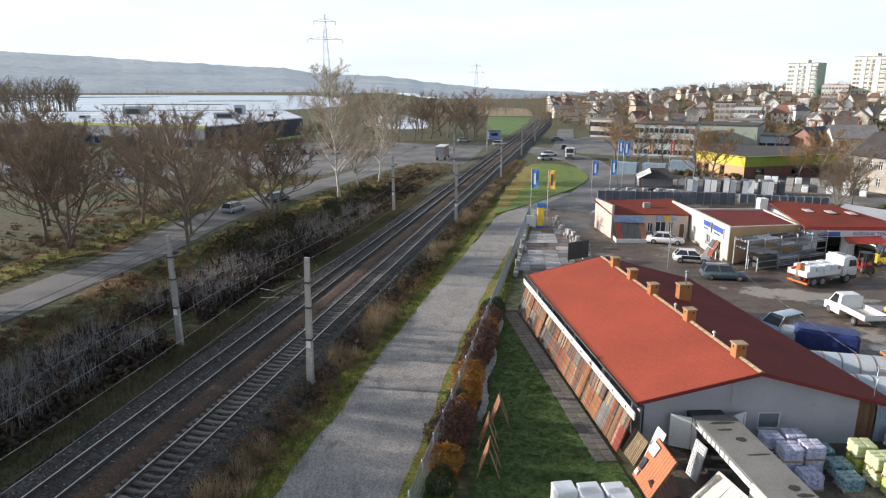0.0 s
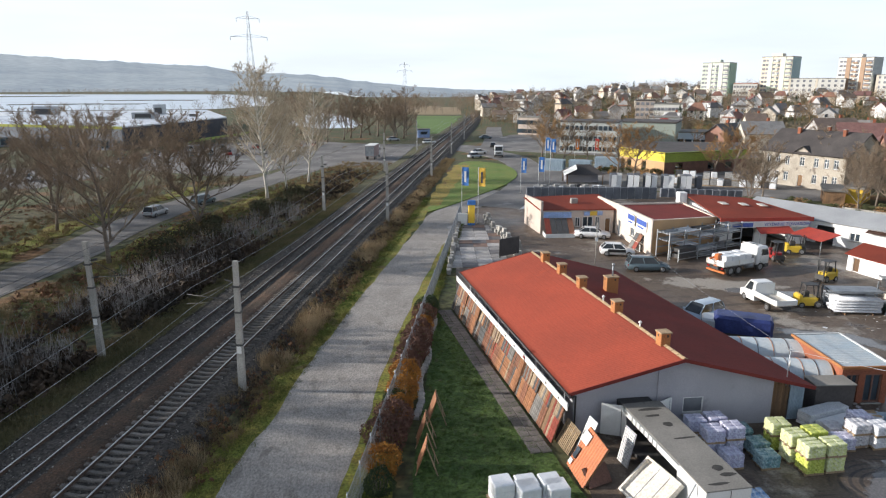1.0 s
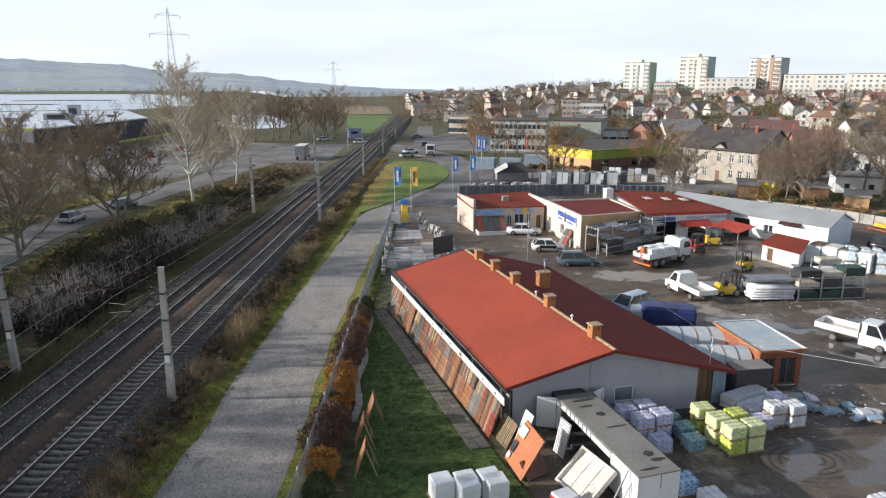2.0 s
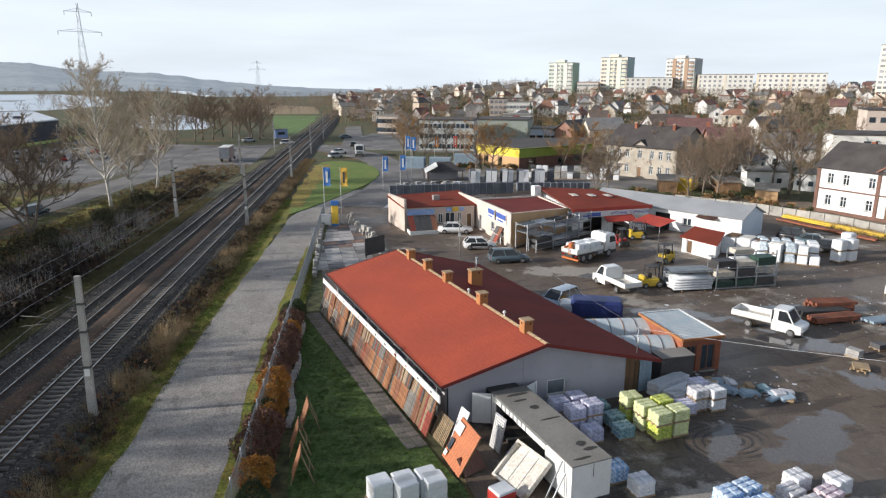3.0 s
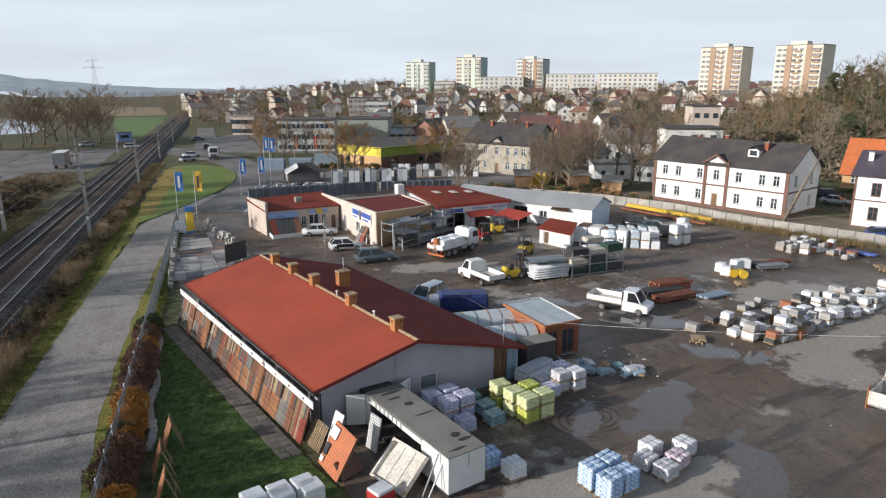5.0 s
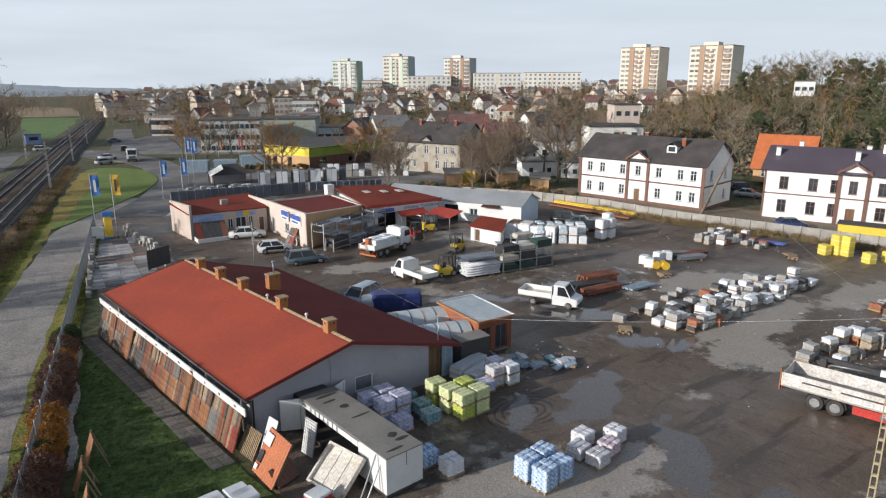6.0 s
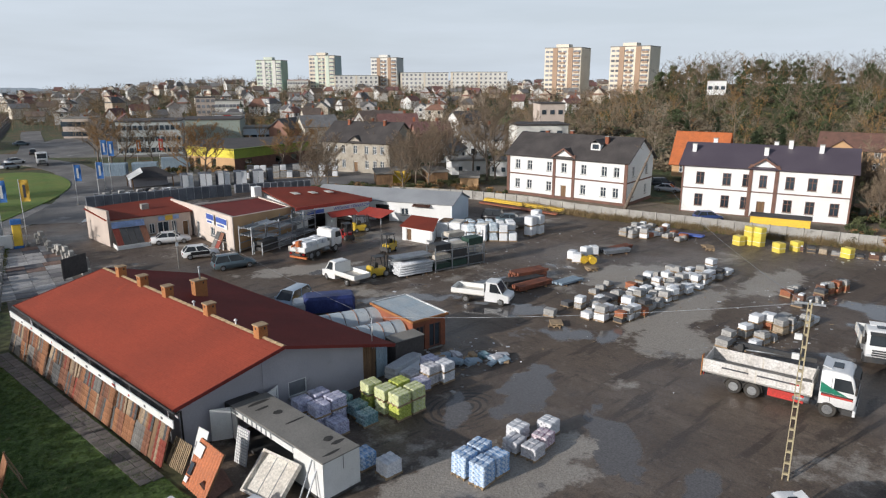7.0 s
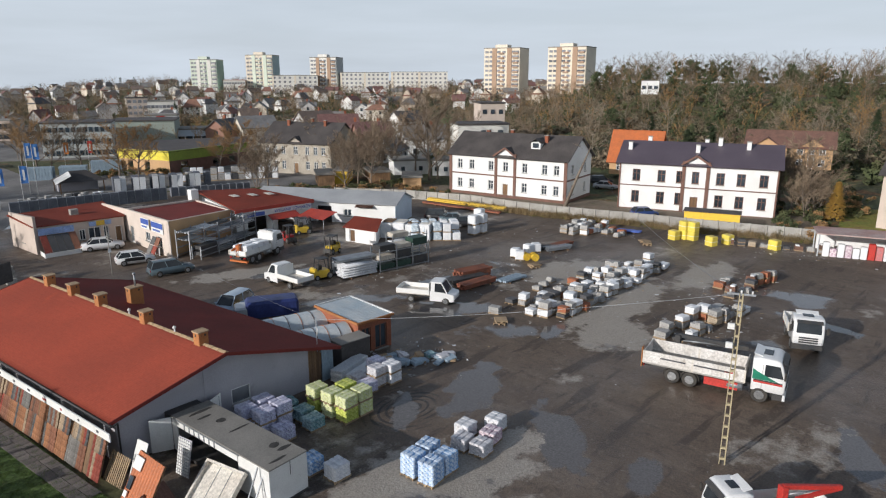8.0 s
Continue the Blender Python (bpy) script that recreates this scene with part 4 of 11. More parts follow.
q.f = [(4 * i + j, 4 * i + 4 + j, 4 * i + 4 + (j + 1) % 4, 4 * i + (j + 1) % 4) for i in range(18) for j in range(4)] + [(0, 1, 2, 3), (75, 74, 73, 72)]
q.s = [False] * len(q.f)
part("sheet", q, M["blue_sheet"], lean, "pale blue corrugated sheet")
# roof mast with an antenna arm
mast = thing("roof_mast", pose(23.6, 33.2, 2.7), "thin steel cable mast on the roof edge", "mast")
part("pole", Geo().tube([(0, 0, -0.3), (0, 0, 2.1)], 0.03, 8), M["steel"], mast)
part("insulator", Geo().tube([(-0.12, 0, 1.9), (0.12, 0, 1.9)], 0.02, 6).tube([(0.05, 0, 0.9), (0.05, 0, 1.3)], 0.06, 8), M["white_paint"], mast)

# ---- sample boards of roof tiles along the wall ----
TILES = [surf("clay_tile_" + n, c, tuple(v * 0.7 for v in c), 2.5, 14, 0.75, vary=0.22, grain=0.2) for n, c in
         (("orange", (0.33, 0.15, 0.07)), ("terracotta", (0.24, 0.105, 0.06)), ("grey", (0.20, 0.19, 0.175)), ("slate", (0.10, 0.10, 0.10)), ("brown", (0.13, 0.075, 0.05)), ("buff", (0.40, 0.30, 0.20)), ("red", (0.26, 0.055, 0.035)))]
col_meshes = []
for rows in ((0, 4), (4, 7)):
    col = Geo()
    for j in range(*rows):
        z0, z1 = j / 7, (j + 1) / 7 + 0.02
        w = 0.112
        v = []
        for zz, off in ((z0, 0.045), (z1, 0.012)):
            for k in range(5):
                a = math.pi * k / 4
                v.append((-w * math.cos(a), -off - 0.035 * math.sin(a), zz * 2.35))
        col.add(v, [(k, k + 1, k + 6, k + 5) for k in range(4)] + [(4, 3, 2, 1, 0)], True)
    col_meshes.append([col.mesh("tile_column", m) for m in TILES])
random.seed(5)
n_boards = 20
for i in range(n_boards):
    u = (i + 0.5) / n_boards
    base, head = Vector((9.45 - 2.8 * u, 32.2 + 23.4 * u, 0.12)), Vector((10.15 - 2.8 * u + random.uniform(-0.16, 0.1), 32.2 + 23.4 * u + random.uniform(-0.12, 0.12), 2.15))
    up, al = (head - base).normalized(), Vector((-0.119, 0.993, 0))
    out = al.cross(up).normalized()
    out = out if out.x < 0 else -out
    m = Matrix((( *(-al), 0), (*(-out), 0), (*up, 0), (0, 0, 0, 1))).transposed()
    m.translation = base
    t = thing("tile_sample_board", m, "leaning display board covered with clay and concrete roof tiles", "display board", "tile boards along the wall")
    part("board", Geo().box(0, 0.03, 0, 1.16, 0.05, 2.2), M["wood"], t)
    base_pick = random.choice((0, 2, 1, 3, 4, 0, 1, 6)) if i > 5 else random.choice((5, 2, 0, 0, 1, 6))
    top_pick = random.choice((base_pick, 0, 1, 2, 3, 5))
    for j in range(5):
        if i == 1 and j > 2:
            continue
        pick = base_pick if random.random() < 0.7 else random.choice((0, 1, 2, 3, 4, 5, 6))
        part("tile_column", col_meshes[0][pick], None, t, m=Matrix.Translation((-0.46 + 0.23 * j, 0, 0)))
        if random.random() < 0.94:
            pick = top_pick if random.random() < 0.6 else random.choice((0, 1, 2, 3, 4, 5, 6))
            part("tile_column", col_meshes[1][pick], None, t, m=Matrix.Translation((-0.46 + 0.23 * j, 0, 0)))
fascia = thing("sign_board", Matrix.Identity(4), "long white sign board under the eaves with small marks", "sign")
q = Geo()
a, b = Vector((10.0, 31.5, 0)), Vector((7.13, 56.2, 0))
q.poly([tuple(a)[:2], (a.x + 0.06, a.y), (b.x + 0.06, b.y), tuple(b)[:2]], 2.4, 2.84)
part("board", q, M["white_paint"], fascia)
random.seed(8)
bar_dark, bar_red = surf("sign_dark_marks", (0.08, 0.08, 0.09), None, 3, 20, 0.6), surf("sign_red_marks", (0.45, 0.05, 0.04), None, 3, 20, 0.6)
for i in range(12):
    p = a.lerp(b, (i + 0.6) / 13)
    ln = random.uniform(0.12, 0.4)
    part("mark", Geo().box(p.x - 0.012, p.y, 2.56, 0.02, ln, 0.12, rz=6.7), bar_red if random.random() < 0.3 else bar_dark, fascia, m=None)

# paved strip in front of the boards
M["slab"] = surf("paving_slab", (0.17, 0.15, 0.135), (0.12, 0.11, 0.10), 1.0, 12, 0.92, vary=0.18)
strip = thing("paved_strip", Matrix.Identity(4), "strip of grey concrete slabs along the tile boards", "paving", kind="structure")
slab_g = Geo().box(0, 0, 0, 0.58, 0.58, 0.09, ch=0.012)
slab_mesh = slab_g.mesh("slab", M["slab"])
random.seed(21)
for i in range(40):
    for j in range(2):
        u = i / 40
        x, y = 8.35 + 0.6 * j - 2.78 * u, 31.6 + 23.6 * u
        part("slab", slab_mesh, None, strip, m=pose(x + random.uniform(-0.01, 0.01), y, 0.02 + random.uniform(0, 0.015), random.uniform(-0.8, 0.8), random.uniform(-0.8, 0.8), 6.7 + random.uniform(-0.6, 0.6)))

# ---- white cargo container ----
cont = thing("cargo_container", pose(14.85, 28.27, 0.08, 0, 0, 4.6), "old white cargo box with a grey patched roof and open doors", "container")
L, W, HT = 8.3, 2.2, 2.08
part("floor", Geo().box(0, 0, 0, W, L, 0.16), M["dark_steel"], cont)
part("side_wall", Geo().box(W / 2 - 0.04, 0, 0.16, 0.08, L, HT - 0.16), M["white_paint"], cont)
part("end_wall", Geo().box(0, -L / 2 + 0.04, 0.16, W - 0.17, 0.08, HT - 0.16), M["white_paint"], cont)
q = Geo()
q.box(-W / 2 + 0.04, -L / 2 + 1.2, 0.16, 0.08, 2.4, HT - 0.16)
q.box(-W / 2 + 0.04, 0.2 + 0.9, HT - 0.42, 0.08, 5.6, 0.42)
q.box(-W / 2 + 0.04, L / 2 - 0.25, 0.16, 0.08, 0.5, HT - 0.16)
part("side_wall", q, M["white_paint"], cont, "open side with a white frame")
part("roof", Geo().box(0, 0, HT, W + 0.04, L + 0.04, 0.06, ch=0.01), M["felt"], cont, "grey bitumen roof")
patch = surf("tar_patch", (0.035, 0.033, 0.03), (0.05, 0.047, 0.043), 2, 10, 0.8, grain=0.3)
for x, y, sx, sy, rz in ((0.1, 3.3, 1.5, 0.3, 3), (-0.1, 2.6, 0.9, 0.22, -4), (0.25, 1.6, 0.55, 0.5, 20), (0.35, 0.2, 1.3, 0.16, 8), (0.45, -2.55, 0.6, 0.5, 10), (0.6, -3.1, 0.9, 0.3, -5), (-0.2, -3.7, 1.1, 0.2, 6)):
    q = Geo()
    pts = [(x + sx / 2 * math.cos(a) * (0.8 + 0.3 * random.random()), y + sy / 2 * math.sin(a) * (0.8 + 0.3 * random.random())) for a in [k * math.pi / 6 for k in range(12)]]
    q.poly(pts, HT + 0.062, HT + 0.068)
    part("roof_patch", q, patch, cont, "black tar patch")
part("back_box", Geo().box(-0.1, L / 2 + 0.42, 1.3, 1.9, 0.8, 0.75, ch=0.02), M["dark_steel"], cont, "dark green box at the end")
for x, ang in ((-W / 2 - 0.03, 62), (W / 2 + 0.03, -66)):
    d = part("door", Geo().box(0, 0.55, 0.16, 0.06, 1.1, HT - 0.2), M["white_paint"], cont, "open white door", pose(x, L / 2, 0, 0, 0, ang))
    part("lock_bar", Geo().tube([(0.05, 0.9, 0.2), (0.05, 0.9, 1.95)], 0.015, 6), M["steel"], d)
for i in range(7):
    part("side_rib", Geo().box(-W / 2 - 0.02, 0.2 + i * 0.45, HT - 0.4, 0.04, 0.05, 0.38), M["steel"], cont)
part("roof_rail", Geo().box(-W / 2 - 0.03, 1.0, HT - 0.05, 0.05, 5.8, 0.06), M["steel"], cont)
part("corner_stain", Geo().box(0.1, -L / 2 - 0.004, 1.35, 0.03, 0.01, 0.7), M["dark_steel"], cont)

# white tray leaning against the container, boards, pallets and bars
def leaning(name, label, category, x, y, rz, tilt, parts_):
    t = thing(name, pose(x, y, 0.06, 0, 0, rz) @ pose(0, 0, 0, tilt), label, category)
    for nm, geo, mat, lb in parts_:
        part(nm, geo, mat, t, lb)
    return t


def propped(name, label, category, bl, br, top_mid, parts_):
    """A board whose lower edge runs from bl to br and which leans towards top_mid; local x along it, z up the board."""
    bl, br, tm = Vector((*bl, 0.08)), Vector((*br, 0.08)), Vector(top_mid)
    o = (bl + br) / 2
    x = (br - bl).normalized()
    z = (tm - o).normalized()
    y = z.cross(x).normalized()
    z = x.cross(y).normalized()
    m = Matrix(((*x, 0), (*y, 0), (*z, 0), (0, 0, 0, 1))).transposed()
    m.translation = o
    t = thing(name, m, label, category)
    for nm, geo, mat, lb in parts_:
        part(nm, geo, mat, t, lb)
    return t


q = Geo()
for x, z, sx, sz in ((-1.2, 0, 0.12, 2.2), (1.2, 0, 0.12, 2.2), (0, 0, 2.28, 0.12), (0, 2.08, 2.28, 0.12)):
    q.box(x, 0, z, sx, 0.28, sz)
M["rust_white"] = surf("stained_white_enamel", (0.66, 0.63, 0.56), (0.54, 0.49, 0.42), 0.7, 9, 0.5, spots=((0.34, 0.26, 0.17), 1.2, 0.64))
propped("metal_tray", "white enamelled metal tray with rust stains leaning on the container", "tray", (11.62, 27.65), (12.21, 25.18), (13.4, 27.0, 1.5),
        [("rim", q, M["rust_white"], ""), ("sheet", Geo().box(0, 0.08, 0.1, 2.3, 0.03, 2.0), M["rust_white"], ""), ("seam", Geo().box(-0.35, 0.055, 0.1, 0.02, 0.03, 2.0), M["steel"], ""), ("seam", Geo().box(0.42, 0.055, 0.1, 0.02, 0.03, 2.0), M["steel"], "")])
q = Geo()
n = 40
v = []
for z in (0, 2.35):
    for i in range(n + 1):
        v.append((-1.15 + 2.3 * i / n, -0.03 - 0.05 * abs(math.sin(math.pi * i / 4)), z))
q.add(v, [(i, i + 1, n + 2 + i, n + 1 + i) for i in range(n)], True)
M["orange_tile"] = surf("orange_roof_sheet", (0.46, 0.13, 0.035), (0.38, 0.11, 0.03), 1, 12, 0.6)
propped("roof_sample_board", "leaning orange roof sample with a white skylight", "display board", (9.75, 30.2), (9.9, 27.95), (10.94, 29.63, 2.0),
        [("sheet", q, M["orange_tile"], ""), ("backing", Geo().box(0, 0.05, 0, 2.3, 0.06, 2.35), M["wood"], ""),
         ("skylight", Geo().box(-0.7, -0.14, 1.55, 0.75, 0.06, 0.6, ch=0.02), M["white_paint"], "white roof window"), ("skylight", Geo().box(-0.75, -0.14, 0.6, 0.35, 0.06, 0.6), M["glass"], ""), ("skylight", Geo().box(-0.8, -0.14, 0.2, 0.3, 0.06, 0.28), M["white_paint"], "")])
q = Geo()
n = 24
v = []
for z in (0, 1.0):
    for i in range(n + 1):
        v.append((-0.72 + 1.44 * i / n, -0.02 - 0.05 * abs(math.sin(math.pi * i / 4)), z))
q.add(v, [(i, i + 1, n + 2 + i, n + 1 + i) for i in range(n)], True)
propped("roof_sample_board", "leaning dark brown roof sample board", "display board", (10.22, 27.86), (11.55, 28.37), (10.9, 28.75, 0.75), [("sheet", q, M["brown_trim"], ""), ("backing", Geo().box(0, 0.05, 0, 1.44, 0.05, 1.0), M["wood"], "")])
leaning("white_door", "white panel door leaning at the wall corner", "door", 10.75, 31.2, -80, -22, [("panel", Geo().box(0, 0, 0, 0.9, 0.05, 2.0, ch=0.01), M["white_paint"], "")])
sl_parts = [("slat", Geo().box(-0.75 + 0.15 * i, 0, 0, 0.08, 0.03, 1.5), M["pallet_wood"], "") for i in range(11)]
propped("slatted_frame", "weathered slatted wooden frame leaning by the boards", "frame", (9.75, 32.5), (10.0, 30.9), (10.5, 31.6, 1.2),
        sl_parts + [("rail", Geo().box(0, 0.04, 0.3, 1.6, 0.05, 0.08), M["wood"], ""), ("rail", Geo().box(0, 0.04, 1.2, 1.6, 0.05, 0.08), M["wood"], "")])
q = Geo()
for i in range(6):
    for j in range(12):
        q.box(-0.4 + 0.16 * i, 0, 0.02 + 0.16 * j, 0.11, 0.04, 0.11)
leaning("tile_rack", "white lattice rack standing in the container opening", "rack", 12.6, 29.9, -80, -12, [("lattice", q, M["white_paint"], ""), ("board", Geo().box(0, 0.05, 0, 1.0, 0.03, 1.95), M["grey_wall"], "")])
for x, y, rz, tilt in ((13.0, 24.7, -88, -24), (13.15, 24.4, -80, -30)):
    leaning("steel_bar", "rusty angle iron bar leaning on the container", "bar", x, y, rz, tilt, [("bar", Geo().box(0, 0, 0, 0.06, 0.06, 2.3), M["steel"], "")])

# ---- buildings round the yard ----
def wall(geo, p0, p1, h0, h1, openings=(), th=0.3, z=0.0):
    """A wall from p0 to p1, seen from outside with p0 at its left; openings are (from, to, sill, head) in metres."""
    p0, p1 = Vector((p0[0], p0[1], 0)), Vector((p1[0], p1[1], 0))
    ln = (p1 - p0).length
    d = (p1 - p0) / ln
    inn = Vector((-d.y, d.x, 0))
    cuts = sorted({0.0, ln, *[o[0] for o in openings], *[o[1] for o in openings]})
    levels = sorted({v for o in openings for v in o[2:4]})
    for a, b in zip(cuts, cuts[1:]):
        mid = (a + b) / 2
        holes = sorted((o[2], o[3]) for o in openings if o[0] <= mid <= o[1])
        lo = 0.0
        for s, e in holes + [(None, None)]:
            if s is None:
                ta, tb = h0 + (h1 - h0) * a / ln, h0 + (h1 - h0) * b / ln
            else:
                ta = tb = s
            steps = [v for v in levels if lo + 0.01 < v < min(ta, tb) - 0.01]
            for va, vb, wa, wb in zip([lo] + steps, [lo] + steps, steps + [ta], steps + [tb]):
                if min(wa, wb) - va < 0.01:
                    continue
                f = [p0 + d * a + Vector((0, 0, z + va)), p0 + d * b + Vector((0, 0, z + vb)), p0 + d * b + Vector((0, 0, z + wb)), p0 + d * a + Vector((0, 0, z + wa))]
                k = [p + inn * th for p in f]
                geo.add(f + k, [(0, 1, 2, 3), (7, 6, 5, 4), (0, 4, 5, 1), (1, 5, 6, 2), (2, 6, 7, 3), (3, 7, 4, 0)])
            lo = e if e is not None else lo
    return d, inn


WIN_CACHE = {}


def window(parent, p0, p1, o, style="cross", casing=None, z=0.0, name="window", sill=True):
    """A framed window or door leaf in an opening of the wall from p0 to p1."""
    p0, p1 = Vector((p0[0], p0[1], 0)), Vector((p1[0], p1[1], 0))
    d = (p1 - p0).normalized()
    w, h = round(o[1] - o[0], 2), round(o[3] - o[2], 2)
    casing = casing or M["frame_white"]
    key = (w, h, style, casing.name)
    if key not in WIN_CACHE:
        q = Geo()
        b = 0.09
        for x, zz, sx, sz in ((-w / 2 + b / 2, 0, b, h), (w / 2 - b / 2, 0, b, h), (0, 0, w - 2 * b, b), (0, h - b, w - 2 * b, b)):
            q.box(x, 0.12, zz, sx, 0.1, sz)
        if style in ("cross", "mullion"):
            q.box(0, 0.12, b, b, 0.08, h - 2 * b)
        if style == "cross":
            q.box(-w / 4, 0.12, h * 0.62, w / 2 - 1.5 * b, 0.08, 0.07).box(w / 4, 0.12, h * 0.62, w / 2 - 1.5 * b, 0.08, 0.07)
        pane = M["glass"] if style != "door" else M["wood"]
        WIN_CACHE[key] = (q.mesh("window_frame", casing), Geo().box(0, 0.16, b, w - 2 * b, 0.02, h - 2 * b).mesh("pane", pane), Geo().box(0, -0.03, -0.07, w + 0.16, 0.2, 0.07).mesh("sill", M["concrete"]))
    f, pn, sl_ = WIN_CACHE[key]
    c = p0 + d * (o[0] + o[1]) / 2
    ob = part(name if style != "door" else "door", f, None, parent, m=pose(c.x, c.y, z + o[2], 0, 0, math.degrees(math.atan2(d.y, d.x))))
    part("pane" if style != "door" else "door_leaf", pn, None, ob)
    if sill and style != "door":
        part("sill", sl_, None, ob)
    return ob


def shell(parent, corners, hs, mat, openings=None, style="cross", casing=None, label="", th=0.3, z=0.0):
    """The walls of a building over counter-clockwise corners, with windows in their openings."""
    openings = openings or {}
    n = len(corners)
    for i in range(n):
        a, b = corners[i], corners[(i + 1) % n]
        d = Vector((b[0] - a[0], b[1] - a[1]))
        cut = d.normalized() * th
        b2 = (b[0] - cut.x, b[1] - cut.y)
        q = Geo()
        wall(q, a, b2, hs[i], hs[(i + 1) % n], [o[:4] for o in openings.get(i, ())], th, z)
        part("wall", q.weld(), mat, parent, label)
        for o in openings.get(i, ()):
            st = o[4] if len(o) > 4 else style
            if st != "void":
                window(parent, a, b, o[:4], st, casing, z)


def gable_roof(parent, corners, eave, ridge, mat, over=0.4, th=0.12, along=0, label="", gables=None, z=0.0):
    """A pitched roof over four ccw corners; the ridge runs with side `along`."""
    c = [Vector((p[0], p[1], 0)) for p in corners]
    c = c[along:] + c[:along]
    e = (c[1] - c[0]).normalized()
    f = (c[3] - c[0]).normalized()
    w = (c[3] - c[0]).length
    drop = (ridge - eave) / (w / 2) * over
    a0, a1, b1, b0 = c[0] - e * over - f * over, c[1] + e * over - f * over, c[2] + e * over + f * over, c[3] - e * over + f * over
    m0, m1 = (a0 + b0) / 2, (a1 + b1) / 2
    up = Vector((0, 0, 1))
    for quad in ([a0 + up * (z + eave - drop), a1 + up * (z + eave - drop), m1 + up * (z + ridge), m0 + up * (z + ridge)], [b1 + up * (z + eave - drop), b0 + up * (z + eave - drop), m0 + up * (z + ridge), m1 + up * (z + ridge)]):
        part("roof", Geo().slab([p + up * 0.1 for p in quad], th), mat, parent, label)
    if gables:
        for p, r in ((c[1], c[2]), (c[3], c[0])):
            dd = (r - p).normalized()
            inn = Vector((-dd.y, dd.x, 0)) * 0.3
            t = (p + r) / 2
            v = [p + up * (z + eave), r + up * (z + eave), t + up * (z + ridge - 0.03)]
            part("gable", Geo().add(v + [k + inn for k in v], [(0, 1, 2), (5, 4, 3), (0, 3, 4, 1), (1, 4, 5, 2), (2, 5, 3, 0)]), gables, parent)


def flat_roof(parent, corners, hs, mat, th=0.15, over=0.15, label="", z=0.0):
    c = [Vector((p[0], p[1], 0)) for p in corners]
    mid = sum(c, Vector()) / len(c)
    q = [p + (p - mid).normalized() * over + Vector((0, 0, z + h + th)) for p, h in zip(c, hs)]
    k = [p - Vector((0, 0, th)) for p in q]
    n = len(q)
    return part("roof", Geo().add(q + k, [tuple(range(n)), tuple(range(2 * n - 1, n - 1, -1))] + [(i, n + i, n + (i + 1) % n, (i + 1) % n) for i in range(n)]), mat, parent, label)


def lettering(parent, text, m, size, mat, label=""):
    cu = bpy.data.curves.new("lettering", "FONT")
    cu.body, cu.size, cu.extrude, cu.align_x, cu.align_y = text, size, 0.01, "CENTER", "CENTER"
    cu.materials.append(mat)
    ob = new("lettering", cu)
    ob.parent, ob.matrix_basis = parent, m
    return tagged(ob, label)


BLUE = surf("sign_blue", (0.05, 0.09, 0.36), (0.07, 0.13, 0.42), 2, 10, 0.5)
PALEBLUE = surf("sign_pale_blue", (0.30, 0.42, 0.70), None, 2, 10, 0.5)
YEL = surf("sign_yellow", (0.75, 0.50, 0.04), (0.68, 0.45, 0.05), 2, 10, 0.5, vary=0.1)
REDP = surf("sign_red", (0.50, 0.04, 0.03), (0.42, 0.04, 0.03), 2, 10, 0.5, vary=0.1)
AWN = surf("red_awning", (0.42, 0.055, 0.03), (0.34, 0.045, 0.03), 0.8, 9, 0.6)

# small shop with a red roof
shop = thing("shop", Matrix.Identity(4), "low cream shop with a red metal roof and tile display", "shop")
C1 = [(21.9, 84.3), (31.6, 83.6), (32.4, 92.5), (21.3, 91.0)]
shell(shop, C1, [3.15, 3.15, 3.7, 3.7], M["cream_wall"], {0: [(4.6, 5.3, 0.9, 2.2, "mullion"), (5.6, 7.0, 0.05, 2.3, "mullion"), (7.3, 7.9, 0.9, 2.3, "mullion"), (8.6, 9.4, 0.05, 2.1, "door")], 3: [(3.0, 3.9, 0.9, 2.1, "mullion")]})
flat_roof(shop, C1, [3.15, 3.15, 3.7, 3.7], M["red_roof"], 0.12, 0.25, "red sheet roof")
q = Geo()
wall(q, (21.3, 91.2), (21.82, 84.0), 4.1, 4.4, [], 0.3)
part("parapet", q, M["cream_wall"], shop, "raised cream side wall")
part("roof_chimney", Geo().box(27.3, 87.5, 3.4, 0.9, 0.7, 0.75, ch=0.03), M["concrete"], shop, "grey square roof vent")
for x, w, m_ in ((28.0, 0.8, PALEBLUE), (28.9, 0.9, YEL), (29.8, 0.7, PALEBLUE)):
    part("sign", Geo().box(x, 83.72, 2.45, w, 0.05, 0.55), m_, shop)
board = thing("tile_display", pose(23.9, 82.6, 0.03, 0, 0, -3), "sloping display of dark roof tiles under a blue sign", "display")
part("side_panel", Geo().poly([(-1.9, -1.2), (-1.85, -1.2), (-1.85, 0.9), (-1.9, 0.9)], 0, 0.5), M["white_paint"], board)
for i, mm in enumerate((TILES[6], TILES[3], TILES[3], TILES[3], TILES[1])):
    part("tile_field", Geo().slab([(-1.8 + 0.76 * i, -1.0, 0.5), (-1.08 + 0.76 * i, -1.0, 0.5), (-1.08 + 0.76 * i, 0.9, 2.2), (-1.8 + 0.76 * i, 0.9, 2.2)], 0.06), mm, board)
part("plinth", Geo().box(0, -1.05, 0, 3.9, 0.1, 0.5), M["white_paint"], board)
part("sign", Geo().box(0, 0.9, 2.25, 3.7, 0.06, 0.75), PALEBLUE, board, "faded blue sign")

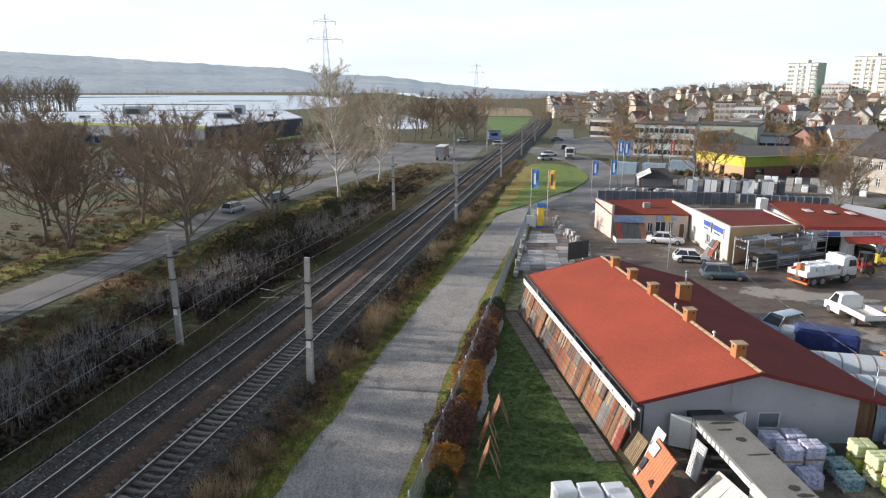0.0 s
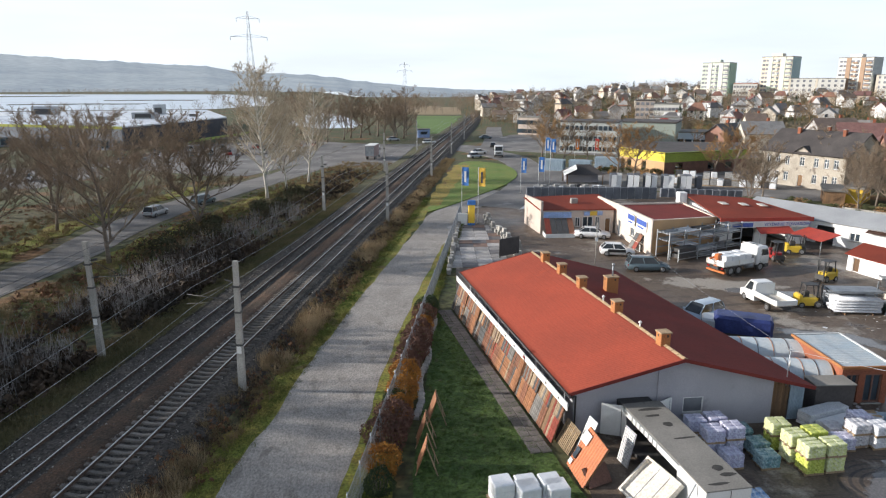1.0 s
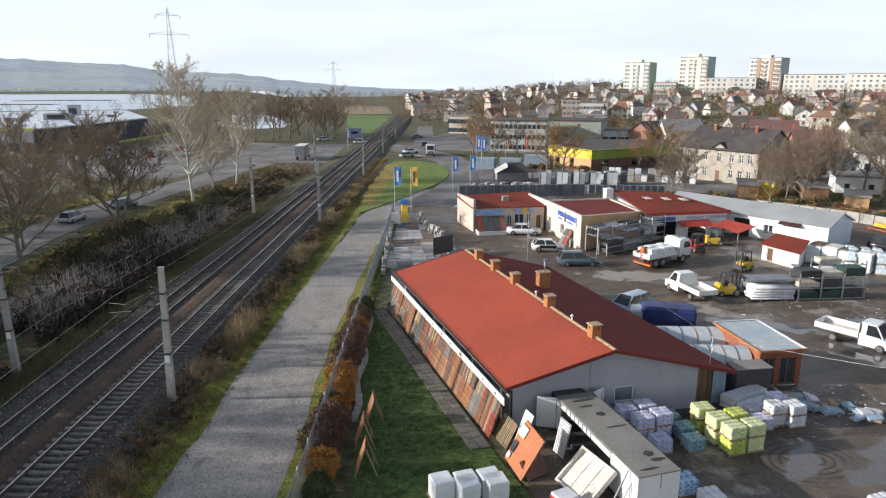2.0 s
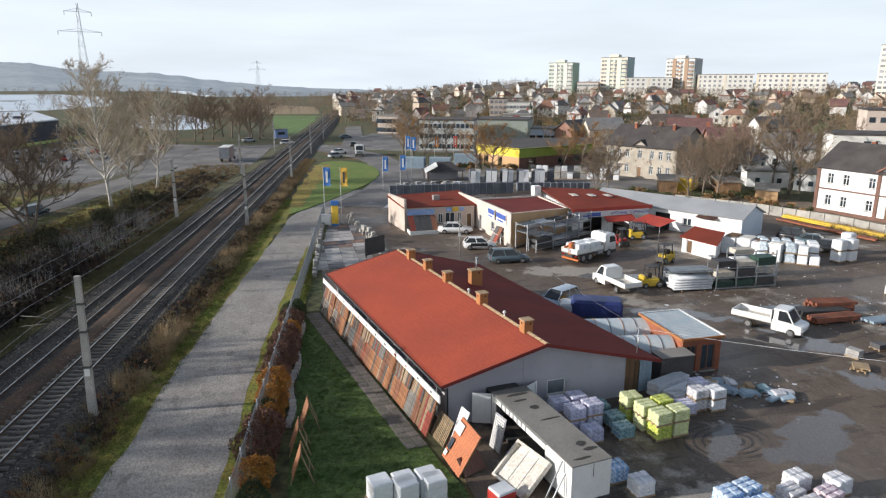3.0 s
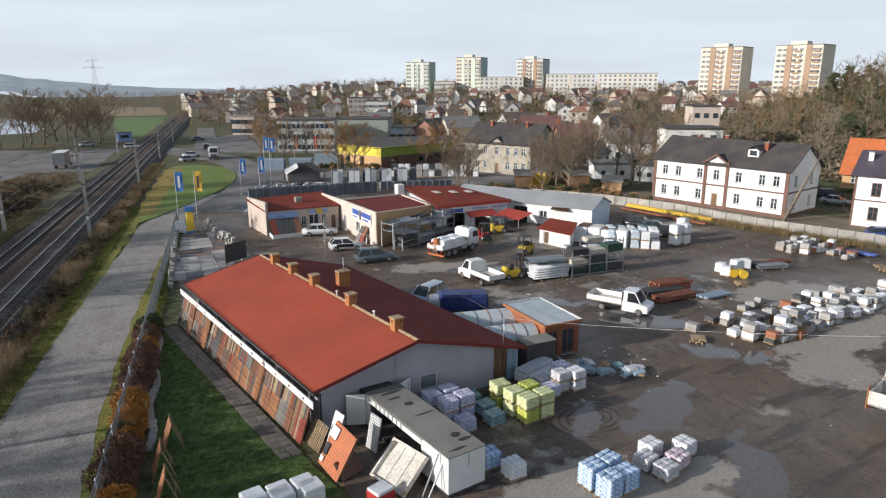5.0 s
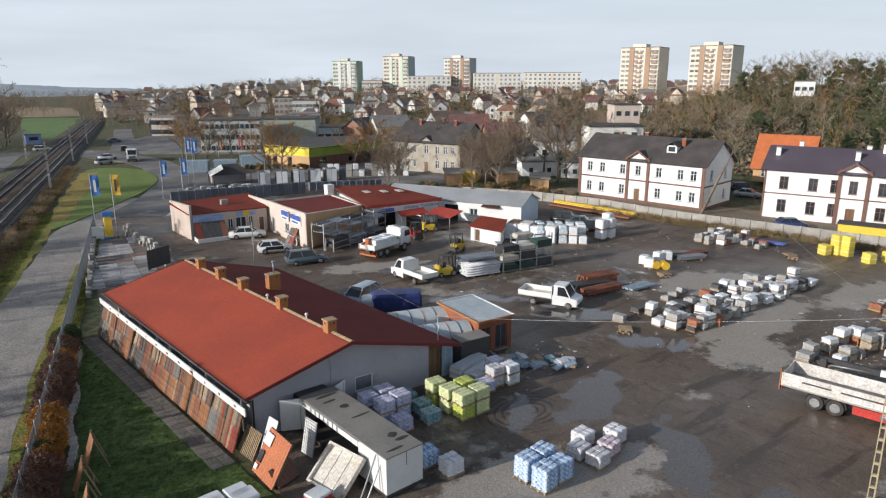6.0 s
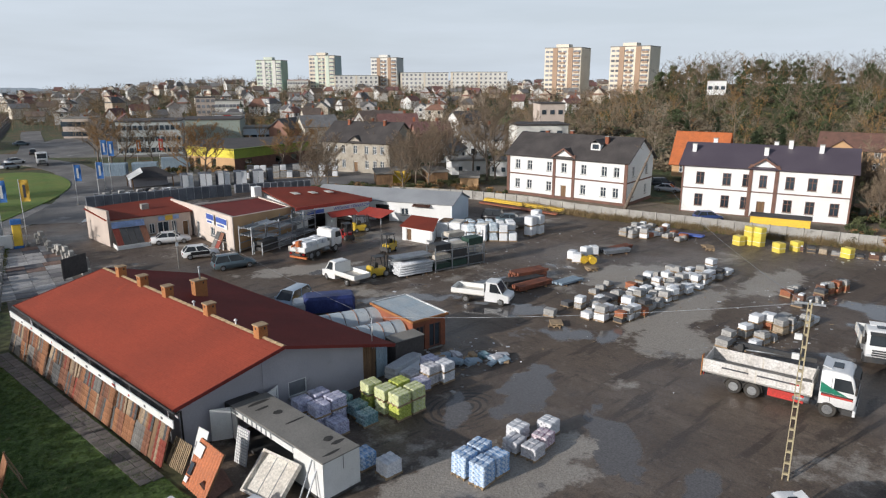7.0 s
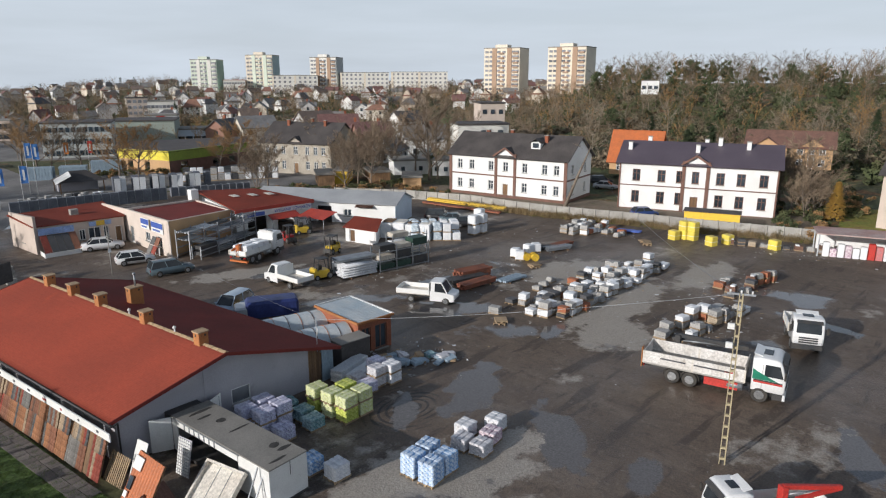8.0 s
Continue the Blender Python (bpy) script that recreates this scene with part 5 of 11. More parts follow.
# second shop, white front and ochre side
M["pale_cream"] = surf("pale_cream_render", (0.66, 0.57, 0.50), (0.58, 0.50, 0.43), 0.4, 16, 0.92, grain=0.06, bump=0.12)
shop2 = thing("shop", Matrix.Identity(4), "white-fronted shop with an ochre side wall and maroon roof", "shop")
C2 = [(31.95, 84.0), (31.6, 71.2), (42.0, 76.3), (42.6, 86.5)]
H2 = [4.0, 4.3, 3.5, 3.5]
shell(shop2, C2, H2, M["pale_cream"], {0: [(6.0, 7.3, 1.0, 2.1, "mullion"), (9.2, 10.6, 1.0, 2.1, "mullion"), (1.4, 2.4, 0.05, 2.1, "mullion")]})
q = Geo()
wall(q, (31.75, 71.22), (42.05, 76.25), 4.25, 3.45, [], 0.05)
part("cladding", q, M["tan_wall"], shop2, "ochre rendered side wall")
flat_roof(shop2, C2, [3.7, 3.9, 3.3, 3.2], M["maroon_roof"], 0.1, -0.1, "maroon sheet roof")
q = Geo()
wall(q, (31.7, 90.5), (31.93, 84.0), 3.9, 4.0, [], 0.25)
part("parapet", q, M["pale_cream"], shop2, "cream parapet above the neighbouring roof")
for y0, y1 in ((78.4, 76.2), (75.6, 72.6)):
    s = part("sign", Geo().box(31.55, (y0 + y1) / 2, 2.55, 0.06, y0 - y1, 1.25), M["white_paint"], shop2, "white and blue shop sign")
    part("sign_field", Geo().box(31.51, (y0 + y1) / 2, 3.1, 0.03, y0 - y1 - 0.1, 0.62), BLUE, s, "blue sign band")
    part("sign_mark", Geo().box(31.50, (y0 + y1) / 2 + 0.2, 2.7, 0.03, (y0 - y1) * 0.6, 0.2), BLUE, s)
t = thing("tile_display", pose(30.6, 74.4, 0.03, 0, 0, -88), "leaning panels of coloured roof tiles by the shop front", "display")
for i, mm in enumerate((TILES[2], TILES[6], TILES[3], TILES[1])):
    part("panel", Geo().slab([(-1 + (i % 2) * 1.0, 0.0 + 0.5 * (i // 2), 0.2 + 0.9 * (i // 2)), (-0.1 + (i % 2) * 1.0, 0.0 + 0.5 * (i // 2), 0.2 + 0.9 * (i // 2)), (-0.1 + (i % 2) * 1.0, 0.45 + 0.5 * (i // 2), 1.05 + 0.9 * (i // 2)), (-1 + (i % 2) * 1.0, 0.45 + 0.5 * (i // 2), 1.05 + 0.9 * (i // 2))], 0.05), mm, t)
part("frame", Geo().box(0, 0.6, 0, 2.2, 0.06, 0.9), M["white_paint"], t)

# goods hall with a red roof and a long sign
hall = thing("goods_hall", Matrix.Identity(4), "white goods hall with a red roof and long sign", "hall")
C3 = [(42.3, 75.6), (53.4, 75.2), (50.2, 84.0), (44.0, 87.5)]
shell(hall, C3, [3.2, 3.2, 3.5, 3.5], M["white_wall"], {0: [(1.6, 4.4, 0.0, 2.5, "void"), (6.0, 8.6, 0.0, 2.3, "void")]})
# dark sheet behind the doorways, standing in for the shade inside
part("inner_wall", Geo().box(47, 80, 0, 8, 0.2, 3.0, rz=-3), M["dark_steel"], hall)
q = Geo()
q.slab([(41.9, 75.0, 3.55), (53.8, 74.7, 3.45), (50.7, 84.6, 4.3), (43.4, 88.2, 4.4)], 0.12)
part("roof", q, M["red_roof"], hall, "red sheet roof with pale skylights")
for x, y in ((45.3, 81.0), (47.5, 80.0), (49.6, 79.2)):
    part("skylight", Geo().slab([(x, y, 4.16), (x + 0.9, y, 4.14), (x + 0.8, y + 1.2, 4.26), (x - 0.1, y + 1.2, 4.28)], 0.06), M["rust_white"], hall)
part("edge_board", Geo().box(47.8, 74.82, 3.0, 11.9, 0.08, 0.55, rz=-1.6), AWN, hall, "red roof edge")
s = part("sign", Geo().box(47.6, 74.7, 2.35, 11.0, 0.08, 0.75, rz=-1.6), M["white_paint"], hall, "long white sign with dark blue letters")
lettering(s, "WYDANIE TOWARÓW", pose(50.3, 74.56, 2.72, 90, 0, -1.6), 0.56, BLUE)
part("sign_mark", Geo().box(44.6, 74.67, 2.45, 2.6, 0.04, 0.5, rz=-1.6), BLUE, s)
part("sign_mark", Geo().box(42.7, 74.72, 2.45, 0.7, 0.04, 0.55, rz=-1.6), PALEBLUE, s)
part("side_chimney", Geo().box(42.6, 87.2, 0, 1.1, 1.1, 4.8, ch=0.04), M["white_wall"], hall)
for x0, y0, x1, y1, deep in ((46.4, 75.0, 50.6, 74.6, 1.6), (52.6, 73.8, 53.5, 69.2, 2.8)):
    d = Vector((x1 - x0, y1 - y0, 0)).normalized()
    o = Vector((d.y, -d.x, 0)) * deep
    a, b = Vector((x0, y0, 2.5)), Vector((x1, y1, 2.5))
    aw = thing("awning", Matrix.Identity(4), "sloping red sheet canopy on thin posts", "canopy", "red canopies")
    part("sheet", Geo().slab([a + o - Vector((0, 0, 0.6)), b + o - Vector((0, 0, 0.6)), b, a], 0.05), AWN, aw)
    for p in (a + o, b + o):
        part("post", Geo().tube([(p.x, p.y, 0), (p.x, p.y, 1.9)], 0.04, 6), M["steel"], aw)

# long grey-roofed store with a pale blue gable
store = thing("store", Matrix.Identity(4), "long white store with grey roof and pale blue gable", "warehouse")
C4 = [(60.6, 65.6), (66.4, 68.4), (56.2, 87.5), (50.4, 84.7)]
M["blue_wall"] = surf("pale_blue_render", (0.62, 0.70, 0.78), (0.55, 0.63, 0.71), 0.4, 14, 0.85, grain=0.05)
shell(store, C4, [2.9] * 4, M["white_wall"], {3: [(10.0, 12.2, 0.0, 2.3, "void"), (14.0, 15.2, 1.0, 2.0, "mullion")]})
# another dark sheet, in place of shade behind the store's doorway
part("inner_wall", Geo().box(57.5, 74, 0, 0.2, 8, 2.5, rz=28), M["dark_steel"], store)
gable_roof(store, C4, 2.9, 4.1, M["grey_roof"], 0.3, 0.1, along=1, label="pale grey sheet roof", gables=M["blue_wall"])
q = Geo()
wall(q, (60.57, 65.55), (66.43, 68.36), 2.92, 2.92, [], 0.04)
part("cladding", q, M["blue_wall"], store, "pale blue gable end")
q = Geo()
for z in (0, 1):
    q.slab([(57.3, 70.3, 2.45), (58.5, 68.0, 2.45), (59.3, 68.4, 2.75), (58.1, 70.7, 2.75)], 0.05)
part("door_hood", q, M["brown_trim"], store, "brown door hood")

# small white lean-to with a red roof
kiosk = thing("shed", Matrix.Identity(4), "small white shed with a red sheet roof", "shed")
C5 = [(50.3, 63.6), (51.2, 58.9), (54.2, 61.6), (53.3, 65.2)]
shell(kiosk, C5, [1.75, 1.75, 2.35, 2.35], M["white_wall"], {0: [(0.6, 1.5, 0.0, 1.6, "door")]})
flat_roof(kiosk, C5, [1.75, 1.75, 2.4, 2.4], M["red_roof"], 0.08, 0.35, "red sheet roof")

# arched polycarbonate shelters, brick garage, dark cabinet
M["poly"] = surf("milky_polycarbonate", (0.45, 0.52, 0.56), (0.55, 0.58, 0.58), 0.8, 8, 0.25, grain=0.08, bump=0.03)
for (x0, y0, x1, y1, lab) in ((24.2, 41.2, 29.0, 40.0, "arched shelter with milky sheet and rusty hoops"), (24.4, 37.6, 28.6, 36.5, "arched shelter with milky sheet and rusty hoops")):
    t = thing("arched_shelter", Matrix.Identity(4), lab, "shelter", "arched shelters")
    a, b = Vector((x0, y0, 0)), Vector((x1, y1, 0))
    d = (b - a).normalized()
    s_ = Vector((-d.y, d.x, 0))
    arc = [(1.35 * math.cos(math.pi * k / 10), 0.9 + 1.35 * math.sin(math.pi * k / 10)) for k in range(11)]
    q = Geo()
    v = [p + s_ * c + Vector((0, 0, zz)) for p in (a, b) for c, zz in arc]
    q.add(v, [(k, k + 1, k + 12, k + 11) for k in range(10)], True)
    part("sheet", q, M["poly"], t)
    for k in range(6):
        p = a.lerp(b, k / 5)
        part("hoop", Geo().tube([p + s_ * (c * 1.01) + Vector((0, 0, zz + 0.015)) for c, zz in arc], 0.022, 5), M["orange_brick"] if k % 2 else M["rail_side"], t)
    for c in (-1.35, 1.35):
        part("side_board", Geo().beam(a + s_ * c + Vector((0, 0, 0.45)), b + s_ * c + Vector((0, 0, 0.45)), 0.06, 0.9), M["wood"], t)
garage = thing("garage", Matrix.Identity(4), "brick garage with a pale corrugated sheet roof and glass doors", "garage")
C6 = [(28.5, 35.0), (31.5, 34.8), (31.9, 40.0), (28.8, 40.3)]
shell(garage, C6, [2.35] * 4, M["red_brick"], {0: [(0.3, 1.1, 0.1, 2.0, "mullion"), (1.5, 2.6, 0.1, 2.0, "mullion")]}, casing=M["brown_trim"])
q = Geo()
for i in range(20):
    v0 = i / 20
    a, b = Vector((28.4, 34.9, 2.5)).lerp(Vector((28.7, 40.3, 2.55)), v0), Vector((31.6, 34.7, 2.5)).lerp(Vector((32.0, 40.1, 2.55)), v0)
    a2, b2 = Vector((28.4, 34.9, 2.5)).lerp(Vector((28.7, 40.3, 2.55)), v0 + 0.05), Vector((31.6, 34.7, 2.5)).lerp(Vector((32.0, 40.1, 2.55)), v0 + 0.05)
    ma, mb = (a + a2) / 2 + Vector((0, 0, 0.05)), (b + b2) / 2 + Vector((0, 0, 0.05))
    q.add([a, b, mb, ma, a2, b2], [(0, 1, 2, 3), (3, 2, 5, 4)])
part("roof", q.weld(), M["poly"], garage, "pale blue corrugated sheet")
for p, r in (((28.35, 34.85), (31.65, 34.65)), ((31.65, 34.65), (32.05, 40.2)), ((32.05, 40.2), (28.65, 40.4)), ((28.65, 40.4), (28.35, 34.85))):
    part("roof_edge", Geo().beam((*p, 2.53), (*r, 2.53), 0.12, 0.16), M["frame_white"] if p[0] > 29 else M["orange_brick"], garage)
cab = thing("cabinet", pose(27.2, 34.3, 0.03, 0, 0, -4), "large dark brown wooden crate beside the garage", "crate")
part("body", Geo().box(0, 0, 0.05, 2.4, 1.3, 1.9, ch=0.02), M["dark_roof"], cab)
part("lid", Geo().box(0, 0, 1.96, 2.5, 1.4, 0.06, ch=0.02), M["felt"], cab)

# the concrete panel fence along the yard's far side
fence = thing("wall_east", Matrix.Identity(4), "pale concrete panel wall along the yard", "wall", kind="structure")
FP = [(70.0, 91.0), (76.5, 80.3), (80.2, 68.9), (80.6, 60.0), (81.6, 53.4), (84.2, 44.1), (86.6, 33.7), (90.3, 20.6)]
for a, b in zip(FP, FP[1:]):
    a, b = Vector((*a, 0)), Vector((*b, 0))
    n = max(1, round((b - a).length / 2.05))
    for i in range(n):
        p, r = a.lerp(b, i / n), a.lerp(b, (i + 0.96) / n)
        part("panel", Geo().poly([tuple(p)[:2], (p.x + 0.1, p.y), (r.x + 0.1, r.y), tuple(r)[:2]], -0.1, 1.45), M["concrete"], fence)
        part("post", Geo().box(p.x, p.y, -0.1, 0.2, 0.2, 1.62), M["concrete"], fence)

# ---- pallets of bags, blocks and tiles ----
pal = Geo()
ring = [(-0.5, 0), (-0.4, 0), (-0.4, 0.1), (-0.06, 0.1), (-0.06, 0), (0.06, 0), (0.06, 0.1), (0.4, 0.1), (0.4, 0), (0.5, 0), (0.5, 0.14), (-0.5, 0.14)]
pal.add([(s * 0.59, y, z) for s in (-1, 1) for y, z in ring], [tuple(range(11, -1, -1)), tuple(range(12, 24))] + [(i, (i + 1) % 12, 12 + (i + 1) % 12, 12 + i) for i in range(12)])
PALLET = pal.mesh("pallet", M["pallet_wood"])


def wrapfilm(name, c, c2, rough=0.28):
    return surf(name, c, c2, 5.0, 16, rough, grain=0.1, bump=0.4, depth=0.03, vary=0.08, lo=0.42, hi=0.58)


BAG = {"white": wrapfilm("white_bags", (0.72, 0.72, 0.73), (0.58, 0.59, 0.62)), "blue": wrapfilm("blue_white_bags", (0.62, 0.70, 0.80), (0.20, 0.36, 0.62)), "lilac": wrapfilm("lilac_bags", (0.60, 0.60, 0.72), (0.42, 0.41, 0.55)),
       "lime": wrapfilm("lime_yellow_bags", (0.56, 0.60, 0.14), (0.36, 0.42, 0.06)), "pale_lime": wrapfilm("pale_wrapped_bags", (0.66, 0.68, 0.42), (0.56, 0.60, 0.24)), "teal": wrapfilm("teal_wrapped_bags", (0.30, 0.42, 0.45), (0.12, 0.24, 0.27)),
       "pink": wrapfilm("pink_white_bags", (0.70, 0.62, 0.64), (0.45, 0.30, 0.38)), "grey": wrapfilm("grey_white_bags", (0.60, 0.59, 0.60), (0.45, 0.44, 0.47))}
random.seed(3)
BAG_MESH = {(key, alt): Geo().box(0, 0, 0, *((0.55, 0.335) if alt == 0 else (0.345, 0.51)), 0.138, ch=0.045).mesh("bag", mt) for key, mt in BAG.items() for alt in (0, 1)}


def bag_pallet(x, y, rz, key, layers, label, z=0.03, group="pallets of bags"):
    t = thing("bag_pallet", pose(x, y, z, 0, 0, rz) @ Matrix.Scale(0.92, 4), label, "pallet", group)
    part("pallet", PALLET, None, t)
    for k in range(layers):
        for i in range(2):
            for j in range(3):
                x_, y_ = (-0.28 + 0.56 * i, -0.35 + 0.35 * j) if k % 2 == 0 else (-0.36 + 0.36 * j, -0.26 + 0.52 * i)
                part("bag", BAG_MESH[key, k % 2], None, t, m=pose(x_ + random.uniform(-0.02, 0.02), y_ + random.uniform(-0.02, 0.02), 0.14 + 0.135 * k + random.uniform(0, 0.006), random.uniform(-2, 2), random.uniform(-2, 2), random.uniform(-3.5, 3.5)))
    return t


WHITE_L, BLUE_L, LILAC_L = "pallet of white film-wrapped bags", "pallet of pale blue and white bags", "pallet of lilac-blue cement bags"
LIME_L, PALE_L, TEAL_L = "pallet of lime-yellow bags", "lime bags under pale wrapping film", "pallet of teal film-wrapped bags"
for x, y, key, n, lab in ((20.8, 21.5, "blue", 9, BLUE_L), (22.0, 21.65, "blue", 9, BLUE_L), (20.9, 20.35, "blue", 9, BLUE_L), (22.1, 20.5, "blue", 8, BLUE_L),
                          (24.35, 21.3, "grey", 5, WHITE_L), (24.6, 20.2, "grey", 5, WHITE_L), (25.9, 20.6, "pink", 5, "pallet of pink and white bags"), (27.1, 21.2, "white", 6, WHITE_L), (25.4, 22.0, "white", 6, WHITE_L),
                          (17.95, 24.1, "white", 6, "pallet of white bags stacked in neat layers"), (17.4, 25.5, "blue", 6, BLUE_L)):
    bag_pallet(x, y, random.uniform(-4, 4) + 6, key, n, lab)
# two-high rows by the gable wall
for x, y, key, n, up, lab in ((17.3, 31.4, "lilac", 6, 1, LILAC_L), (18.5, 31.6, "lilac", 6, 1, LILAC_L), (17.7, 30.3, "lilac", 6, 1, LILAC_L), (18.9, 30.5, "lilac", 6, 1, LILAC_L), (18.2, 29.2, "lilac", 6, 0, LILAC_L),
                              (20.1, 31.6, "teal", 6, 0, TEAL_L), (20.3, 30.3, "teal", 5, 0, TEAL_L), (20.1, 29.0, "teal", 5, 0, TEAL_L),
                              (21.6, 30.6, "lime", 6, 1, LIME_L), (21.8, 29.4, "pale_lime", 6, 1, PALE_L), (23.0, 29.6, "lime", 6, 1, LIME_L), (22.0, 28.3, "lime", 6, 1, LIME_L), (23.2, 28.4, "pale_lime", 6, 1, PALE_L),
                              (26.2, 30.5, "grey", 5, 1, WHITE_L), (27.3, 30.2, "white", 5, 1, WHITE_L), (25.5, 31.4, "grey", 5, 0, WHITE_L), (27.0, 31.4, "lilac", 5, 1, LILAC_L), (25.2, 30.2, "lilac", 5, 0, LILAC_L)):
    a = random.uniform(-4, 4)
    bag_pallet(x, y, a, key, n, lab)
    if up:
        bag_pallet(x + random.uniform(-0.04, 0.04), y + random.uniform(-0.04, 0.04), a + random.uniform(-3, 3), "pale_lime" if key == "lime" and up and random.random() < 0.4 else key, n - 1, lab, z=0.03 + 0.92 * (0.15 + 0.135 * n))
# wrapped white cubes on the lawn's edge
M["wrap"] = surf("white_stretch_film", (0.80, 0.80, 0.80), (0.70, 0.72, 0.74), 3.0, 9, 0.25, grain=0.05, bump=0.4, depth=0.03, vary=0.06)
cube = Geo()
for k in range(3):
    cube.box(random.uniform(-0.01, 0.01), 0, 0.14 + 0.34 * k, 1.02, 1.02, 0.35, ch=0.05)
CUBE = cube.mesh("wrapped_load", M["wrap"])
cube2 = Geo().box(0, 0, 0.14, 1.05, 1.05, 0.95, ch=0.09)
CUBE2 = cube2.mesh("wrapped_load", M["wrap"])


def wrapped(x, y, rz, n=1, mesh=None, label="pallet load wrapped in white film", z=0.03, s=1.0, group="wrapped pallet loads"):
    for k in range(n):
        t = thing("wrapped_pallet", pose(x, y, z + k * 1.1 * s, 0, 0, rz + random.uniform(-3, 3)) @ Matrix.Scale(s, 4), label, "pallet", group)
        part("pallet", PALLET, None, t)
        part("wrapped_load", mesh or random.choice((CUBE, CUBE2)), None, t)


for p in ((5.68, 28.44), (6.85, 28.35), (8.01, 28.35), (8.21, 27.87), (6.82, 27.96)):
    wrapped(p[0], p[1] - 1.1, 8, 1, CUBE, z=0.09)
# big wrapped stacks by the store
M["blue_wrap"] = wrapfilm("bluish_stretch_film", (0.62, 0.68, 0.72), (0.42, 0.50, 0.56), 0.25)
CUBE3 = Geo().box(0.02, 0, 0.14, 1.06, 1.02, 0.5, ch=0.12).box(-0.03, 0.03, 0.6, 1.0, 1.04, 0.5, ch=0.16).mesh("wrapped_load", M["blue_wrap"])
for i in range(5):
    for j in range(3):
        wrapped(56.4 + 0.95 * i + 0.75 * j + random.uniform(-0.12, 0.12), 57.3 - 0.85 * i + 1.0 * j + random.uniform(-0.12, 0.12), -42 + random.uniform(-8, 8), 2 if i < 3 or j > 1 else 1 + (i + j) % 2, CUBE3 if i < 3 else CUBE2, s=0.98 + random.uniform(-0.06, 0.06))
for p in ((63.98, 54.38), (65.44, 54.26), (67.88, 56.69)):
    wrapped(p[0], p[1], 10, 2, CUBE2, s=1.15)

# stock rows of paving and roof tiles
STOCK = {n: surf("stock_" + n, c, tuple(v * 0.72 for v in c), 3, 14, 0.85, vary=0.15, grain=0.25) for n, c in (("grey", (0.44, 0.43, 0.41)), ("dark", (0.10, 0.10, 0.105)), ("clay", (0.42, 0.16, 0.08)), ("sand", (0.45, 0.37, 0.27)), ("brown", (0.18, 0.10, 0.07)))}
STOCK["white"] = M["wrap"]


def block_stack(rows, jitter=0.012):
    """Courses of blocks with recessed joints, in one closed skin."""
    q = Geo()
    rings = []
    for k in range(rows * 2):
        dx, dy = random.uniform(-jitter, jitter), random.uniform(-jitter, jitter)
        for z, ins in ((0.005, 0.025), (0.012, 0.0), (0.092, 0.0), (0.1, 0.025)):
            a, b = 0.55 - ins, 0.47 - ins
            rings.append([(x + dx, y + dy, 0.14 + 0.1 * k + z) for x, y in ((-a, -b), (-a / 3, -b), (a / 3, -b), (a, -b), (a, 0), (a, b), (a / 3, b), (-a / 3, b), (-a, b), (-a, 0))])
    n = 10
    q.add([p for r in rings for p in r], [tuple(range(n - 1, -1, -1)), tuple(range((len(rings) - 1) * n, len(rings) * n))] + [(i * n + j, i * n + (j + 1) % n, (i + 1) * n + (j + 1) % n, (i + 1) * n + j) for i in range(len(rings) - 1) for j in range(n)])
    return q


PROTO = []
for key in ("white", "grey", "white", "dark", "clay", "grey", "sand", "brown", "white", "grey"):
    rows = random.choice((2, 2, 3, 3))
    t = thing("tile_pallet", pose(0, 0, -50), {"white": "film-wrapped white pallet of paving stones", "grey": "pallet of grey paving stones", "dark": "pallet of dark roof tiles", "clay": "pallet of orange clay tiles", "sand": "pallet of sand-coloured blocks", "brown": "pallet of brown roof tiles"}[key], "pallet", "stock pallets in the yard")
    part("pallet", PALLET, None, t)
    part("load", block_stack(rows, 0.035), STOCK[key], t)
    if key == "white":
        part("cap_sheet", Geo().box(0, 0, 0.14 + 0.2 * rows, 1.12, 0.98, 0.03, ch=0.012), M["wrap"], t)
        part("film_fold", Geo().slab([(-0.3, -0.2, 0.19 + 0.2 * rows), (0.35, -0.3, 0.18 + 0.2 * rows), (0.4, 0.3, 0.24 + 0.2 * rows), (-0.25, 0.35, 0.2 + 0.2 * rows)], 0.02), M["wrap"], t)
    if random.random() < 0.25:
        part("upper_layer", Geo().box(-0.2, 0, 0.15 + 0.2 * rows, 0.5, 0.8, 0.16, ch=0.02), STOCK[random.choice(("grey", "white", "grey", "dark"))], t)
    PROTO.append((t, 0.16 + 0.2 * rows))


def stock_row(a, b, n, spread, double=0.3, skip=0.12, picks=None):
    a, b = Vector(a), Vector(b)
    d = (b - a).normalized()
    s_ = Vector((-d.y, d.x))
    rz0 = math.degrees(math.atan2(d.y, d.x))
    for i in range(n):
        if random.random() < skip:
            continue
        p = a.lerp(b, (i + 0.5) / n) + s_ * random.uniform(-spread, spread)
        rz = rz0 + random.choice((0, 90)) + random.uniform(-9, 9)
        t, h = PROTO[random.choice(picks) if picks else random.randrange(len(PROTO))]
        k = random.uniform(0.72, 0.88)
        copy_thing(t, pose(p.x, p.y, 0.03, random.uniform(-1.5, 1.5), random.uniform(-1.5, 1.5), rz) @ Matrix.Diagonal((k, k * random.uniform(0.85, 1.1), k, 1)))
        if random.random() < double:
            t2, _ = PROTO[random.choice(picks) if picks else random.randrange(len(PROTO))]
            copy_thing(t2, pose(p.x + random.uniform(-0.1, 0.1), p.y, 0.03 + h * k, random.uniform(-1.5, 1.5), random.uniform(-1.5, 1.5), rz + random.uniform(-9, 9)) @ Matrix.Diagonal((k * 0.96, k * 0.96, k, 1)))


